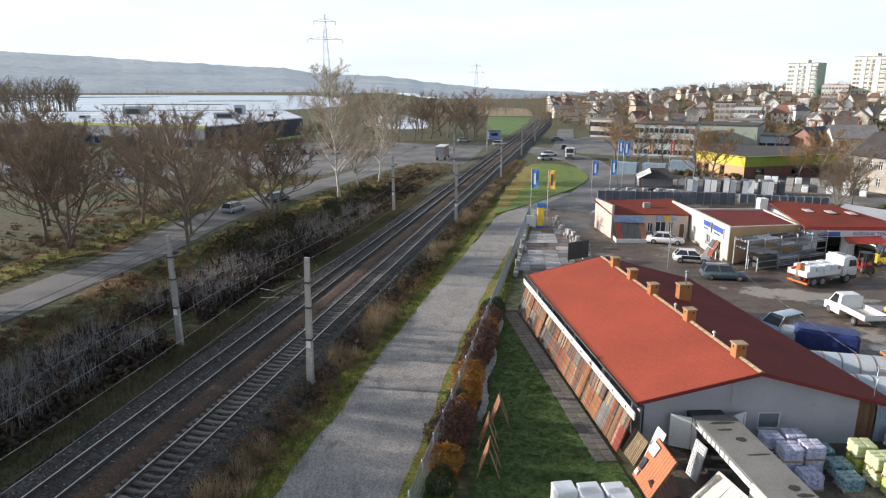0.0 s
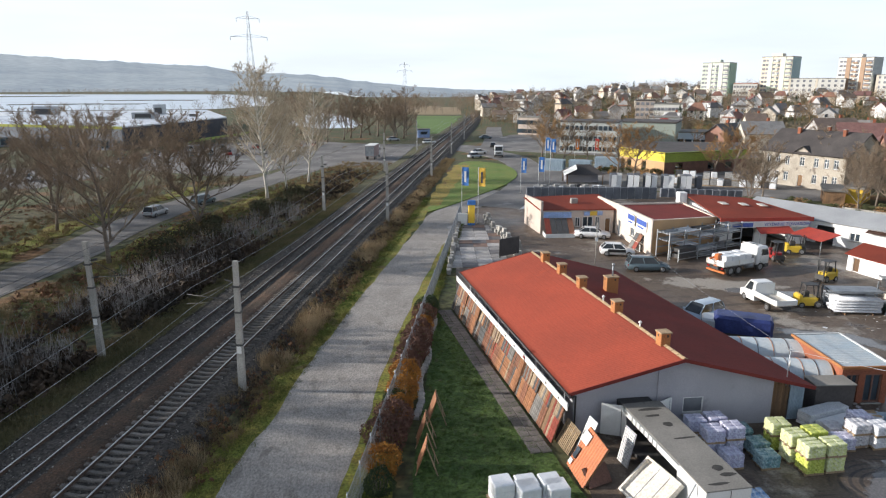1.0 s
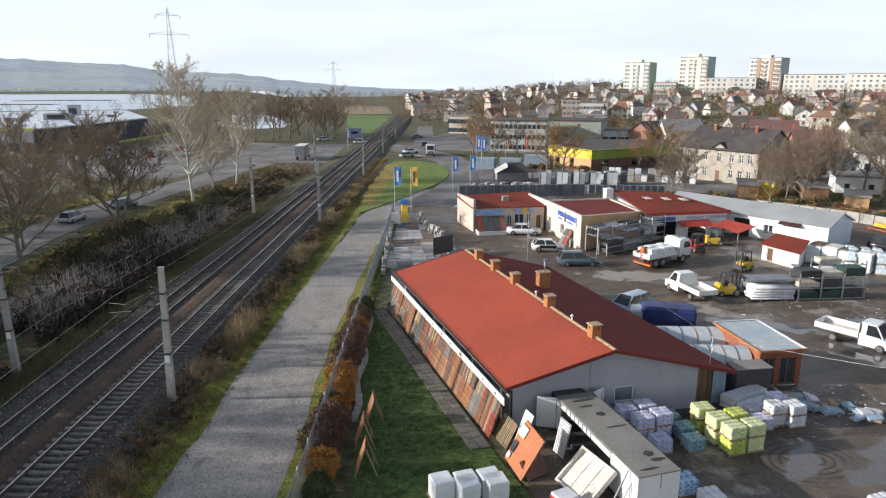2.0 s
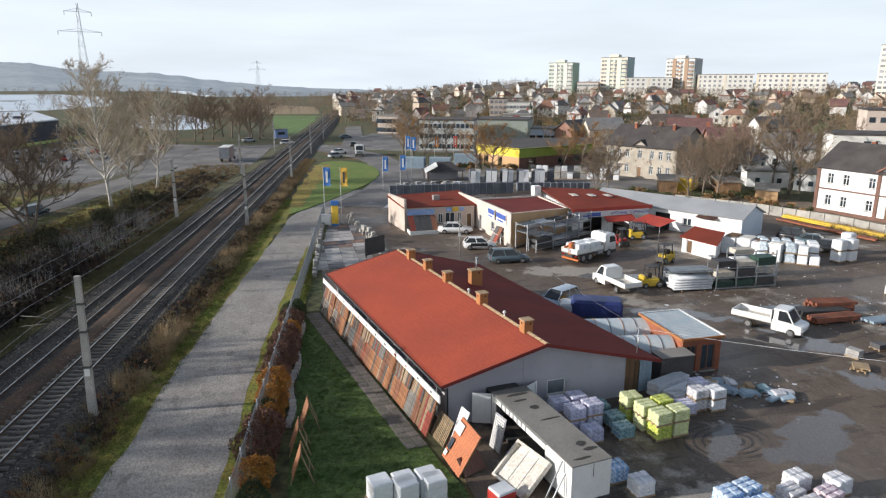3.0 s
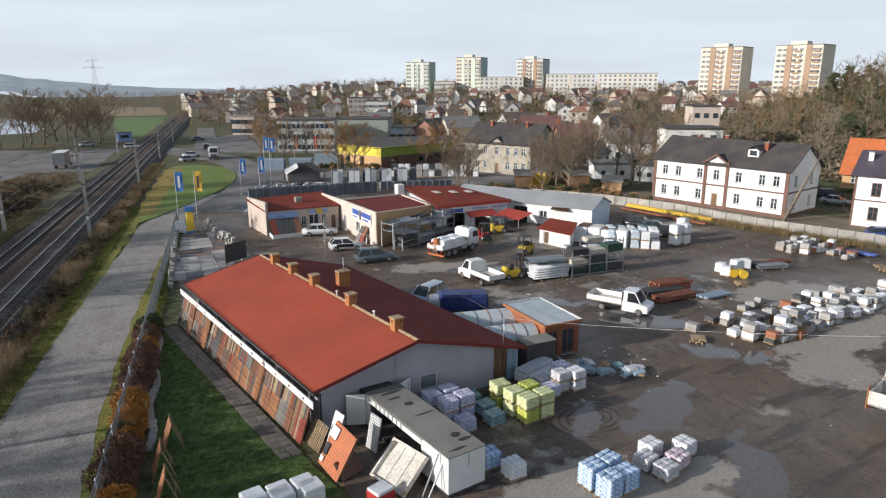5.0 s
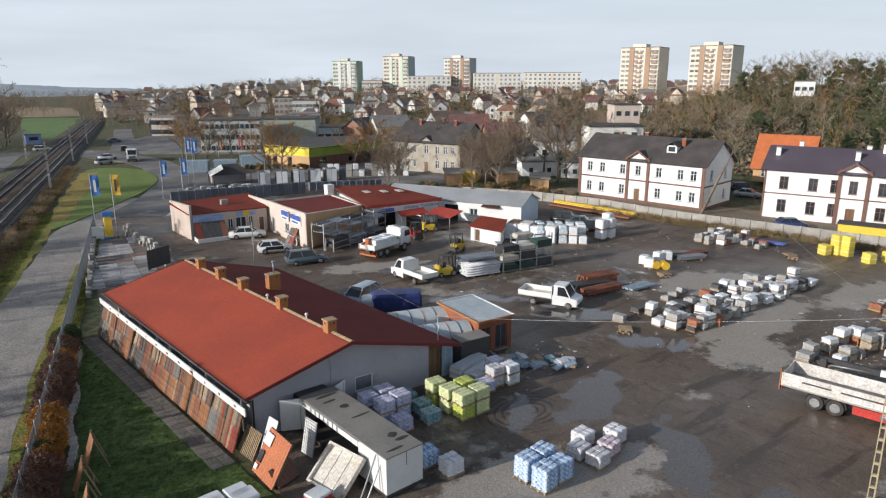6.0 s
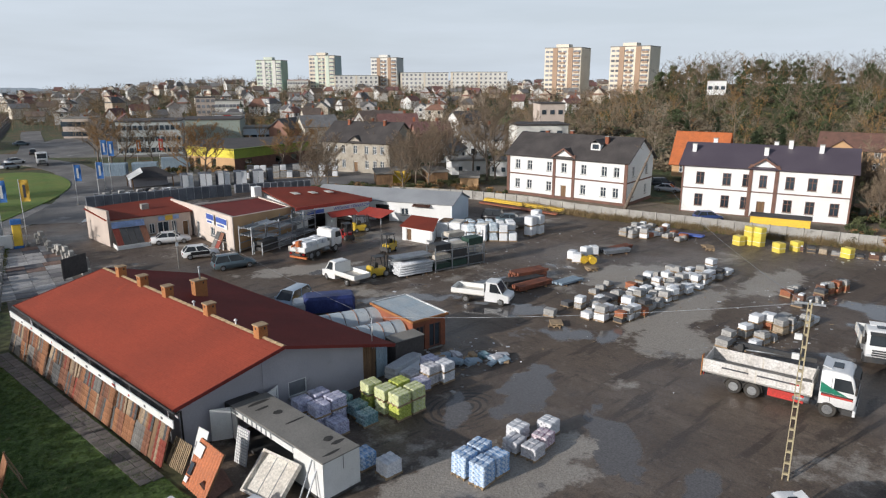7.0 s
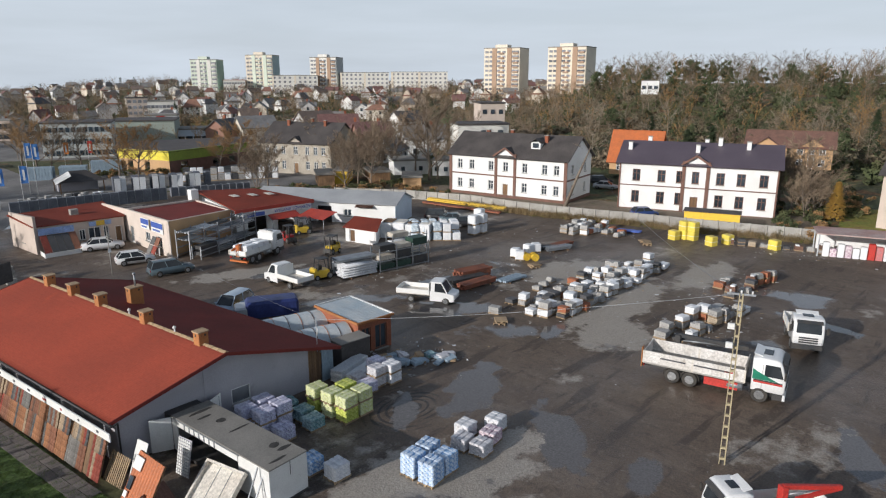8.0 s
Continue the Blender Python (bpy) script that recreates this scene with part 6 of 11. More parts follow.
random.seed(17)
LIGHTP = [0, 1, 2, 5, 8, 9, 0, 8, 3, 5, 9, 2, 1, 5, 9, 0, 4]
stock_row((45.0, 28.4), (66.5, 29.4), 23, 0.35, 0.6, 0.05, LIGHTP)
stock_row((44.2, 29.8), (66.2, 30.8), 24, 0.35, 0.6, 0.06, LIGHTP)
stock_row((43.6, 31.1), (65.5, 32.2), 20, 0.4, 0.5, 0.12, LIGHTP)
stock_row((42.4, 32.4), (63.0, 33.5), 15, 0.45, 0.3, 0.25, LIGHTP)
stock_row((41.6, 33.6), (54.0, 34.8), 8, 0.4, 0.1, 0.35, [1, 5, 9, 3, 4, 0])
stock_row((46.4, 20.6), (56.5, 19.6), 10, 0.3, 0.5, 0.05, LIGHTP)
stock_row((46.9, 19.0), (57.5, 18.0), 10, 0.3, 0.45, 0.12, [1, 5, 9, 0, 3, 7, 6, 8])
stock_row((60.0, 20.2), (70.0, 19.4), 9, 0.4, 0.6, 0.15, [1, 3, 4, 7, 9, 4])
stock_row((61.0, 22.2), (69.0, 22.4), 7, 0.4, 0.4, 0.3, [1, 3, 4, 7, 9])
stock_row((72.4, 46.4), (78.6, 46.6), 7, 0.2, 1.0, 0.0, [0, 1, 2, 5, 9])
stock_row((72.0, 44.9), (78.4, 45.2), 7, 0.2, 0.85, 0.0, [0, 1, 2, 5, 9])
stock_row((73.0, 43.4), (78.4, 43.6), 6, 0.3, 0.5, 0.1, [0, 1, 4, 5, 9])
stock_row((73.6, 41.6), (78.4, 41.8), 5, 0.4, 0.2, 0.1, [4, 4, 1, 7, 9])
stock_row((74.6, 39.9), (78.6, 40.2), 4, 0.4, 0.0, 0.2, [4, 1, 7, 9])
stock_row((81.2, 28.6), (84.8, 16.8), 10, 0.3, 0.25, 0.1, [1, 3, 5, 6, 9, 7])
for t, _ in PROTO:
    for o in list(t.children):
        bpy.data.objects.remove(o)
    bpy.data.objects.remove(t)
# yellow insulation packs
M["yellow_pack"] = wrapfilm("yellow_insulation_film", (0.76, 0.62, 0.10), (0.66, 0.53, 0.09), 0.3)
yp = Geo().box(0, 0, 0, 1.15, 1.0, 1.15, ch=0.08).mesh("pack", M["yellow_pack"])
for (x, y), n in (((79.04, 34.13), 1), ((80.21, 33.33), 2), ((80.34, 32.29), 2), ((79.03, 29.42), 1), ((81.25, 28.30), 1), ((82.22, 23.19), 1)):
    for k in range(n):
        t = thing("insulation_pack", pose(x, y, 0.03 + 1.15 * k, 0, 0, 70 + random.uniform(-6, 6)), "bright yellow film-wrapped insulation pack", "pack", "yellow packs by the wall")
        part("pack", yp, None, t)
        part("strap", Geo().box(0, 0, 0.5, 1.17, 1.02, 0.05), M["white_paint"], t)

# steel stock: beams, pipes and racks
M["rust"] = surf("rusty_steel", (0.27, 0.09, 0.045), (0.17, 0.065, 0.04), 1.5, 12, 0.8, vary=0.2)
M["white_pipe"] = surf("white_plastic_pipe", (0.66, 0.67, 0.68), (0.55, 0.56, 0.58), 2, 12, 0.4, vary=0.1)


def bundle(x, y, rz, ln, rows, cols, mat, shape, label, category="steel stock", pitch=0.22, z=0.03):
    t = thing("profile_bundle", pose(x, y, z, 0, 0, rz), label, category, "bundles of profiles")
    for s in (-ln * 0.3, ln * 0.3):
        part("bearer", Geo().box(s, 0, 0, 0.1, cols * pitch + 0.3, 0.12), M["wood"], t)
    g1 = Geo().tube([(-ln / 2, 0, 0), (ln / 2, 0, 0)], pitch * 0.48, 8) if shape == "pipe" else Geo().box(0, 0, -pitch * 0.4, ln, pitch * 0.8, pitch * 0.8)
    me = g1.mesh("profile", mat)
    for r in range(rows):
        for c in range(cols):
            part("profile", me, None, t, m=pose(random.uniform(-0.15, 0.15), (c - (cols - 1) / 2) * pitch, 0.13 + pitch * 0.5 + r * pitch * 0.95))
    return t


bundle(47.2, 39.7, -4, 4.4, 2, 5, M["rust"], "bar", "rust-red steel beams stacked on bearers", pitch=0.24)
bundle(49.2, 41.9, -12, 3.8, 3, 5, M["rust"], "bar", "rust-red steel beams stacked on bearers", pitch=0.3)
bundle(47.4, 41.2, -12, 4.4, 2, 5, M["dark_steel"], "bar", "dark grey steel profiles on bearers", pitch=0.28)
bundle(51.0, 38.3, -3, 3.2, 1, 5, M["blue_sheet"], "bar", "pale blue sheet profiles on the ground", pitch=0.25)
bundle(44.9, 43.2, -12, 4.4, 1, 4, M["steel"], "bar", "galvanised steel profiles on the ground", pitch=0.25)
bundle(41.6, 50.9, -10, 3.9, 5, 6, M["white_pipe"], "pipe", "white and grey plastic pipes in a stack", pitch=0.26)
bundle(42.0, 52.5, -10, 3.9, 5, 5, M["steel"], "pipe", "grey pipes in a stack", pitch=0.24)
for i, (x, y, m_) in enumerate(((63.4, 42.9, M["dark_steel"]), (64.4, 41.7, M["steel"]), (65.9, 42.3, M["rust"]))):
    bundle(x, y, -34 + 14 * i, 3.4, 2, 5, m_, "bar", "dark steel profiles in a heap", pitch=0.22)
bundle(78.7, 40.2, -75, 3.0, 1, 5, BLUE, "bar", "blue profiles on the ground", pitch=0.22)
for (x0, y0), (x1, y1), nz in (((77.4, 75.6), (79.2, 61.0), 2), ((75.2, 74.6), (76.6, 60.0), 1)):
    ln = math.hypot(x1 - x0, y1 - y0)
    bundle((x0 + x1) / 2, (y0 + y1) / 2, math.degrees(math.atan2(y1 - y0, x1 - x0)), ln, nz, 4, YEL if nz == 2 else M["rust"], "bar", "long yellow formwork girders beside the wall", pitch=0.25)


def rack(x, y, rz, ln, depth, levels, label, loads):
    t = thing("steel_rack", pose(x, y, 0.03, 0, 0, rz), label, "rack", "cantilever racks")
    n = max(2, round(ln / 2.4))
    top_z = levels[-1] + 0.45
    for i in range(n + 1):
        for yy in (0, depth):
            part("post", Geo().box(-ln / 2 + ln * i / n, yy, 0, 0.1, 0.1, top_z), M["steel"], t)
    for z in levels:
        for yy in (0, depth):
            part("beam", Geo().box(0, yy - 0.07, z, ln, 0.06, 0.1), M["steel"], t)
        for i in range(n):
            if random.random() < (0.92 if ln < 10 else 0.6):
                m_, hh = random.choice(loads)
                if hh < 0.3:
                    for b_ in range(7):
                        part("bar", Geo().box(-ln / 2 + ln * (i + 0.5) / n + random.uniform(-0.1, 0.1), depth * (0.1 + 0.8 * b_ / 6), z + 0.11, ln / n * 0.96, depth * 0.07, hh * random.uniform(0.3, 1.0)), m_, t)
                else:
                    part("load", Geo().box(-ln / 2 + ln * (i + 0.5) / n, depth / 2, z + 0.11, ln / n * 0.9, depth * 0.85, hh * random.uniform(0.6, 1.1), ch=0.02), m_, t)
    return t


DARKGREEN = surf("dark_green_sheet", (0.03, 0.07, 0.05), None, 2, 10, 0.5)
PW = surf("pale_plasterboard", (0.55, 0.50, 0.42), None, 1.5, 10, 0.85, vary=0.15)
rack(46.9, 49.4, -7, 6.4, 1.6, (0.15, 1.15, 2.1), "galvanised rack loaded with dark boards and sheets", [(M["dark_steel"], 0.75), (DARKGREEN, 0.7), (DARKGREEN, 0.8), (PW, 0.5), (M["dark_steel"], 0.85)])
rack(50.6, 52.4, -10, 4.6, 1.4, (0.15, 1.3, 2.3), "galvanised rack loaded with wrapped white packs", [(M["wrap"], 0.8), (M["white_pipe"], 0.6), (PW, 0.5)])
rack(38.6, 71.8, 24, 12.5, 1.8, (0.3, 1.15, 2.0, 2.8), "steel rack with metal profiles before the ochre wall", [(M["steel"], 0.25), (M["dark_steel"], 0.2), (M["white_pipe"], 0.2)])
rack(36.4, 69.4, 22, 6.0, 1.2, (0.3, 1.0), "low steel rack with grey profiles", [(M["steel"], 0.2), (M["dark_steel"], 0.5)])
t = thing("sheet_stack", pose(41.9, 51.8, 0.03, 0, 0, -10), "flat stack of grey sheets on timber", "stack")
for k in range(5):
    part("sheet", Geo().box(random.uniform(-0.25, 0.25), random.uniform(-0.1, 0.1), 1.6 + 0.05 * k, 4.2, 1.7, 0.045), M["steel"], t)
for xx in (-1.8, 1.8):
    part("trestle", Geo().box(xx, 0.75, 0, 0.1, 0.1, 1.6), M["dark_steel"], t)
# panels lying above the red-roofed shed
for i in range(4):
    t = thing("panel_stack", pose(55.6 + 0.75 * i, 61.4 - 1.5 * i, 0.03, 0, 0, -62), "stack of white wrapped insulation panels", "stack", "panel stacks by the store")
    part("panel_pack", Geo().box(0, 0, 0.1, 1.5, 2.6, 1.9 + 0.1 * (i % 2), ch=0.05), M["wrap"], t)
    part("top_sheet", Geo().box(0.1, 0.1, 2.1, 1.3, 2.0, 0.06), M["rust_white"] if i % 2 else M["wood"], t)
    part("bearer", Geo().box(0, 0, 0, 1.3, 0.2, 0.1), M["wood"], t)

# slab garden and low block walls behind the sales building
garden = thing("slab_garden", Matrix.Identity(4), "display area of grey and brown paving slabs", "paving", kind="structure")
gm = [surf("display_slab_" + n, c, None, 1.0, 8, 0.9, vary=0.15) for n, c in (("grey", (0.36, 0.34, 0.32)), ("pale", (0.52, 0.49, 0.46)), ("brown", (0.26, 0.17, 0.13)), ("dark", (0.17, 0.16, 0.16)))]
gmesh = [Geo().box(0, 0, 0, 1.72, 1.72, 0.06, ch=0.01).mesh("slab", m_) for m_ in gm]
random.seed(31)
for i in range(12):
    for j in range(4):
        y = 69.5 + 1.8 * i
        part("slab", random.choice(gmesh), None, garden, m=pose(9.2 + 0.16 * i + 1.75 * j - 0.6 + (0.5 if i > 6 else 0), y, 0.04, 0, 0, -6))
BLK = Geo().box(0, 0, 0, 0.45, 0.9, 0.5, ch=0.02).mesh("block", M["concrete"])
low = thing("block_wall", Matrix.Identity(4), "row of stacked grey garden wall blocks", "wall")
for i in range(16):
    for k in range(random.choice((1, 2, 2, 3))):
        p = Vector((16.0 + 0.15 * i * 0.3, 93.0 - 1.3 * i))
        part("block", BLK, None, low, m=pose(p.x + random.uniform(-0.2, 0.2), p.y, 0.03 + 0.5 * k, 0, 0, random.choice((0, 0, 90)) + random.uniform(-5, 5)))
low2 = thing("block_wall", Matrix.Identity(4), "row of stacked grey garden wall blocks", "wall")
for i in range(18):
    for k in range(random.choice((1, 1, 2))):
        part("block", BLK, None, low2, m=pose(7.6 + 0.25 * i, 66.5 + 1.45 * i, 0.03 + 0.5 * k, 0, 0, random.uniform(-12, 12)))
t = thing("display_panel", pose(15.3, 72.6, 0.03, 0, 0, 30), "dark brown upright display panel on posts", "display")
part("panel", Geo().box(0, 0, 0.3, 3.0, 0.12, 2.0, ch=0.02), M["dark_roof"], t)
for xx in (-1.3, 1.3):
    part("post", Geo().box(xx, 0.1, 0, 0.1, 0.1, 2.2), M["dark_steel"], t)
# grey planter-like block row behind the small shop
M["slate_block"] = surf("blue_grey_concrete", (0.16, 0.17, 0.19), (0.11, 0.12, 0.14), 0.7, 10, 0.85, vary=0.15)
row = thing("concrete_block_row", Matrix.Identity(4), "long row of blue-grey concrete blocks in steel frames", "block wall")
for a, b, n_, hh in (((26.3, 111.6), (48.5, 109.0), 18, 2.0), ((50.2, 111.0), (63.0, 107.0), 11, 1.5)):
    a, b = Vector(a), Vector(b)
    for i in range(n_):
        p = a.lerp(b, (i + 0.5) / n_)
        part("block", Geo().box(p.x, p.y, 0.03, 1.2, 0.8, hh + random.uniform(-0.05, 0.05), rz=-6, ch=0.03), M["slate_block"], row)
        part("frame", Geo().box(p.x + 0.62, p.y - 0.1, 0.03, 0.06, 0.9, hh + 0.05, rz=-6), M["steel"], row)
random.seed(77)
GREYS = [block_stack(5, 0.02).mesh("block_load", STOCK[k]) for k in ("grey", "dark", "grey")] + [CUBE2]
# rows of tall tile stacks with pale ends
M["slate_stack"] = surf("dark_slate_tiles", (0.085, 0.095, 0.12), (0.13, 0.14, 0.16), 1.5, 12, 0.7, vary=0.3)
TALL = block_stack(12, 0.03)
TALL_M, TALL_P = TALL.mesh("tile_stack", M["slate_stack"]), TALL.mesh("tile_stack", STOCK["grey"])
TALL_E = block_stack(12, 0.05).mesh("end_wrap", STOCK["white"])
for i in range(16):
    x, y = 45.2 + 1.02 * i + (0.9 if i % 3 == 0 else 0.0), 123.8 - 0.3 * i + random.uniform(-0.2, 0.2)
    t = thing("tile_stack", pose(x, y, 0.03, random.uniform(-3, 3), 0, -18 + random.uniform(-4, 4)), "tall stack of dark slate tiles with pale wrapped ends", "stack", "tile stacks beyond the shop")
    part("tile_load", TALL_P if i % 5 == 2 else TALL_M, None, t, m=Matrix.Diagonal((0.9, 2.45, 1, 1)))
    if i % 3:
        part("end_wrap", TALL_E, None, t, m=pose(0, -1.2, 0.01) @ Matrix.Diagonal((0.88, 0.09, 0.98, 1)))
for i in range(30):
    x, y = 30.5 + (i % 10) * 1.35 + random.uniform(-0.4, 0.4), 115.5 + (i // 10) * 2.6 + random.uniform(-0.6, 0.6)
    wrapped(x, y, random.uniform(-20, 20), 1, random.choice(GREYS), "pallet of grey blocks beyond the shop", s=random.uniform(0.7, 0.95), group="pallets beyond the shop")

# grey block stacks on the far side of the shops, towards the stone tenement
for i in range(30):
    p = Vector((58.5, 126.5)).lerp(Vector((75.5, 116.5)), (i % 15 + 0.5) / 15) + Vector((0.9, 1.6)) * (i // 15) * 1.2
    wrapped(p.x, p.y, -30 + random.uniform(-6, 6), random.choice((1, 1, 2)), random.choice(GREYS + [CUBE2]), "pallet of grey blocks beyond the shop", s=1.1, group="pallets beyond the shop")

# ---- vehicles ----
RUB, CHROME = M["black"], M["steel"]
RIM = surf("grey_alloy", (0.40, 0.41, 0.42), None, 4, 20, 0.35, metal=0.8)
LAMP_R, LAMP_W = surf("red_lens", (0.30, 0.01, 0.01), None, 4, 20, 0.2), surf("clear_lens", (0.65, 0.66, 0.68), None, 4, 20, 0.12)
CARGLASS = surf("car_glass", (0.02, 0.024, 0.028), (0.035, 0.04, 0.045), 1, 8, 0.05, grain=0.05, bump=0)


def paint(name, c, rough=0.3):
    return surf(name, c, tuple(v * 0.9 for v in c), 0.8, 10, rough, grain=0.06, bump=0.02, coat=0.4)


PAINT = {"white": paint("white_car_paint", (0.78, 0.78, 0.77)), "grey_blue": paint("grey_blue_car_paint", (0.10, 0.14, 0.16)), "silver": paint("silver_car_paint", (0.42, 0.44, 0.46)), "black": paint("black_car_paint", (0.02, 0.02, 0.022)),
         "red": paint("red_car_paint", (0.35, 0.03, 0.025)), "blue": paint("blue_car_paint", (0.03, 0.06, 0.20)), "yellow": paint("yellow_machine_paint", (0.62, 0.42, 0.03), 0.5), "pale_blue": paint("pale_silver_blue_paint", (0.38, 0.46, 0.55)),
         "orange": paint("orange_machine_paint", (0.50, 0.14, 0.03), 0.5)}


def wheel(parent, x, y, r, w):
    t = part("wheel", Geo().tube([(x, y - w / 2, r), (x, y - w * 0.35, r), (x, y + w * 0.35, r), (x, y + w / 2, r)], [r * 0.9, r, r, r * 0.9], 16), RUB, parent)
    if r < 0.33 and math.hypot(parent.location.x, parent.location.y) > 130:
        return
    s = 1 if y > 0 else -1
    part("rim", Geo().tube([(x, y + s * w * 0.45, r), (x, y + s * w * 0.56, r)], [r * 0.62, r * 0.55], 12), RIM, t)


def car(m, colour, label, kind="sedan", group="", band=None, far=False):
    L, W, Hh = {"sedan": (4.6, 1.78, 1.46), "hatch": (4.0, 1.72, 1.48), "estate": (4.5, 1.78, 1.6), "van": (4.9, 1.9, 1.95)}[kind]
    t = thing("car", m, label, "car", group)
    P = PAINT[colour]
    h, belt = W / 2, 0.92 if kind != "van" else 1.1
    nose = 0.68 if kind != "van" else 0.95
    st = [(-L / 2, 0.42, belt - 0.14, 0.80), (-L / 2 + 0.12, 0.26, belt - 0.02, 0.95), (-L * 0.25, 0.22, belt, 1.0), (L * 0.08, 0.22, belt, 1.0), (L * 0.24, 0.22, belt - 0.02, 0.99), (L * 0.40, 0.24, nose + 0.1, 0.95), (L / 2 - 0.08, 0.30, nose, 0.86), (L / 2, 0.42, nose - 0.14, 0.72)]
    q = Geo()
    v = []
    for x, z0, z1, k in st:
        zm = z0 + (z1 - z0) * 0.5
        v += [(x, -h * k * 0.93, z0), (x, -h * k, zm), (x, -h * k * 0.93, z1), (x, h * k * 0.93, z1), (x, h * k, zm), (x, h * k * 0.93, z0)]
    f = []
    for i in range(len(st) - 1):
        a = i * 6
        f += [(a + j, a + (j + 1) % 6, a + 6 + (j + 1) % 6, a + 6 + j) for j in range(6)]
    q.add(v, [tuple(reversed(g_)) for g_ in f], True)
    e = (len(st) - 1) * 6
    q.add(v, [(0, 1, 2, 3, 4, 5), (e + 5, e + 4, e + 3, e + 2, e + 1, e)])
    part("body", q, P, t)
    x1, x2, x3, x4 = {"sedan": (0.24, 0.08, -0.22, -0.36), "hatch": (0.26, 0.08, -0.34, -0.45), "estate": (0.25, 0.09, -0.40, -0.47), "van": (0.34, 0.2, -0.46, -0.49)}[kind]
    x1, x2, x3, x4 = x1 * L, x2 * L, x3 * L, x4 * L
    hb, ht = h * 0.9, h * 0.72
    vv = [(x1, -hb, belt - 0.02), (x1, hb, belt - 0.02), (x4, hb, belt - 0.02), (x4, -hb, belt - 0.02), (x2, -ht, Hh - 0.05), (x2, ht, Hh - 0.05), (x3, ht, Hh - 0.05), (x3, -ht, Hh - 0.05)]
    part("glazing", Geo().add(vv, [(0, 1, 5, 4), (1, 2, 6, 5), (2, 3, 7, 6), (3, 0, 4, 7), (4, 5, 6, 7)]), CARGLASS, t, "dark tinted windows")
    rx = [(x2 + 0.04, 0.98), ((x2 + x3) / 2, 1.0), (x3 - 0.03, 0.96)]
    vr = []
    for x, k in rx:
        vr += [(x, -ht * k * 1.02, Hh - 0.06), (x, -ht * k * 0.7, Hh), (x, ht * k * 0.7, Hh), (x, ht * k * 1.02, Hh - 0.06)]
    part("roof", Geo().add(vr, [(i * 4 + j, i * 4 + 4 + j, i * 4 + 5 + j, i * 4 + 1 + j) for i in range(2) for j in range(3)], True), P, t)
    for s in (-1, 1):
        for xa, xb in ((x1, x2), ((x1 + x4) / 2, (x2 + x3) / 2), (x4, x3)) if not far else ():
            part("pillar", Geo().beam((xa, s * hb * 1.005, belt), (xb, s * ht * 1.01, Hh - 0.05), 0.07, 0.05), P, t)
        part("headlight", Geo().box(L / 2 - 0.13, s * h * 0.62, nose - 0.13, 0.16, 0.36, 0.13, ch=0.02), LAMP_W, t)
        part("tail_light", Geo().box(-L / 2 + 0.08, s * h * 0.76, belt - 0.3, 0.1, 0.2, 0.24, ch=0.02), LAMP_R, t)
        if not far:
            part("mirror", Geo().box(x1 - 0.15, s * (h + 0.06), belt + 0.02, 0.12, 0.16, 0.12, ch=0.02), P, t)
        if band:
            part("side_band", Geo().box(-0.1, s * (h + 0.002), 0.5, 2.0, 0.02, 0.38), PAINT[band], t, "dark side panel")
        for x in (L * 0.32, -L * 0.30):
            wheel(t, x, s * (h - 0.08), 0.32, 0.2)
    if far:
        return t
    part("bumper", Geo().box(L / 2 - 0.05, 0, 0.26, 0.14, W * 0.8, 0.16, ch=0.03), M["dark_steel"], t)
    part("bumper", Geo().box(-L / 2 + 0.05, 0, 0.28, 0.14, W * 0.85, 0.18, ch=0.03), M["dark_steel"], t)
    return t


def toward(a, b):
    return math.degrees(math.atan2(b[1] - a[1], b[0] - a[0]))


car(pose(28.0, 81.2, 0.03, 0, 0, -19), "white", "white sedan parked before the small shop", "sedan")
car(pose(28.0, 72.2, 0.03, 0, 0, -16), "white", "white hatchback with a dark side panel", "hatch", band="black")
car(pose(28.9, 65.6, 0.03, 0, 0, -9), "grey_blue", "dark grey-blue people carrier parked in the yard", "estate")
car(pose(27.2, 50.4, 0.03, 0, 0, 205), "pale_blue", "pale silver-blue estate car behind the sales building", "estate")
van = thing("tarpaulin_van", pose(27.9, 46.0, 0.03, 0, 0, 152), "small truck with a dark blue tarpaulin cover", "van")
part("cover", Geo().box(-0.4, 0, 0.75, 4.2, 2.0, 1.3, ch=0.2), surf("blue_tarpaulin", (0.02, 0.03, 0.12), (0.03, 0.045, 0.16), 1.2, 6, 0.45, bump=0.4, depth=0.05), van, "blue tarpaulin")
part("bed", Geo().box(-0.4, 0, 0.5, 3.75, 1.9, 0.26), M["dark_steel"], van)
part("cab", Geo().box(2.0, 0, 0.45, 1.2, 1.8, 1.2, ch=0.15), PAINT["silver"], van)
part("windscreen", Geo().box(2.56, 0, 1.0, 0.1, 1.5, 0.55), CARGLASS, van)
for x in (1.9, -1.3):
    for s in (-1, 1):
        wheel(van, x, s * 0.85, 0.34, 0.22)


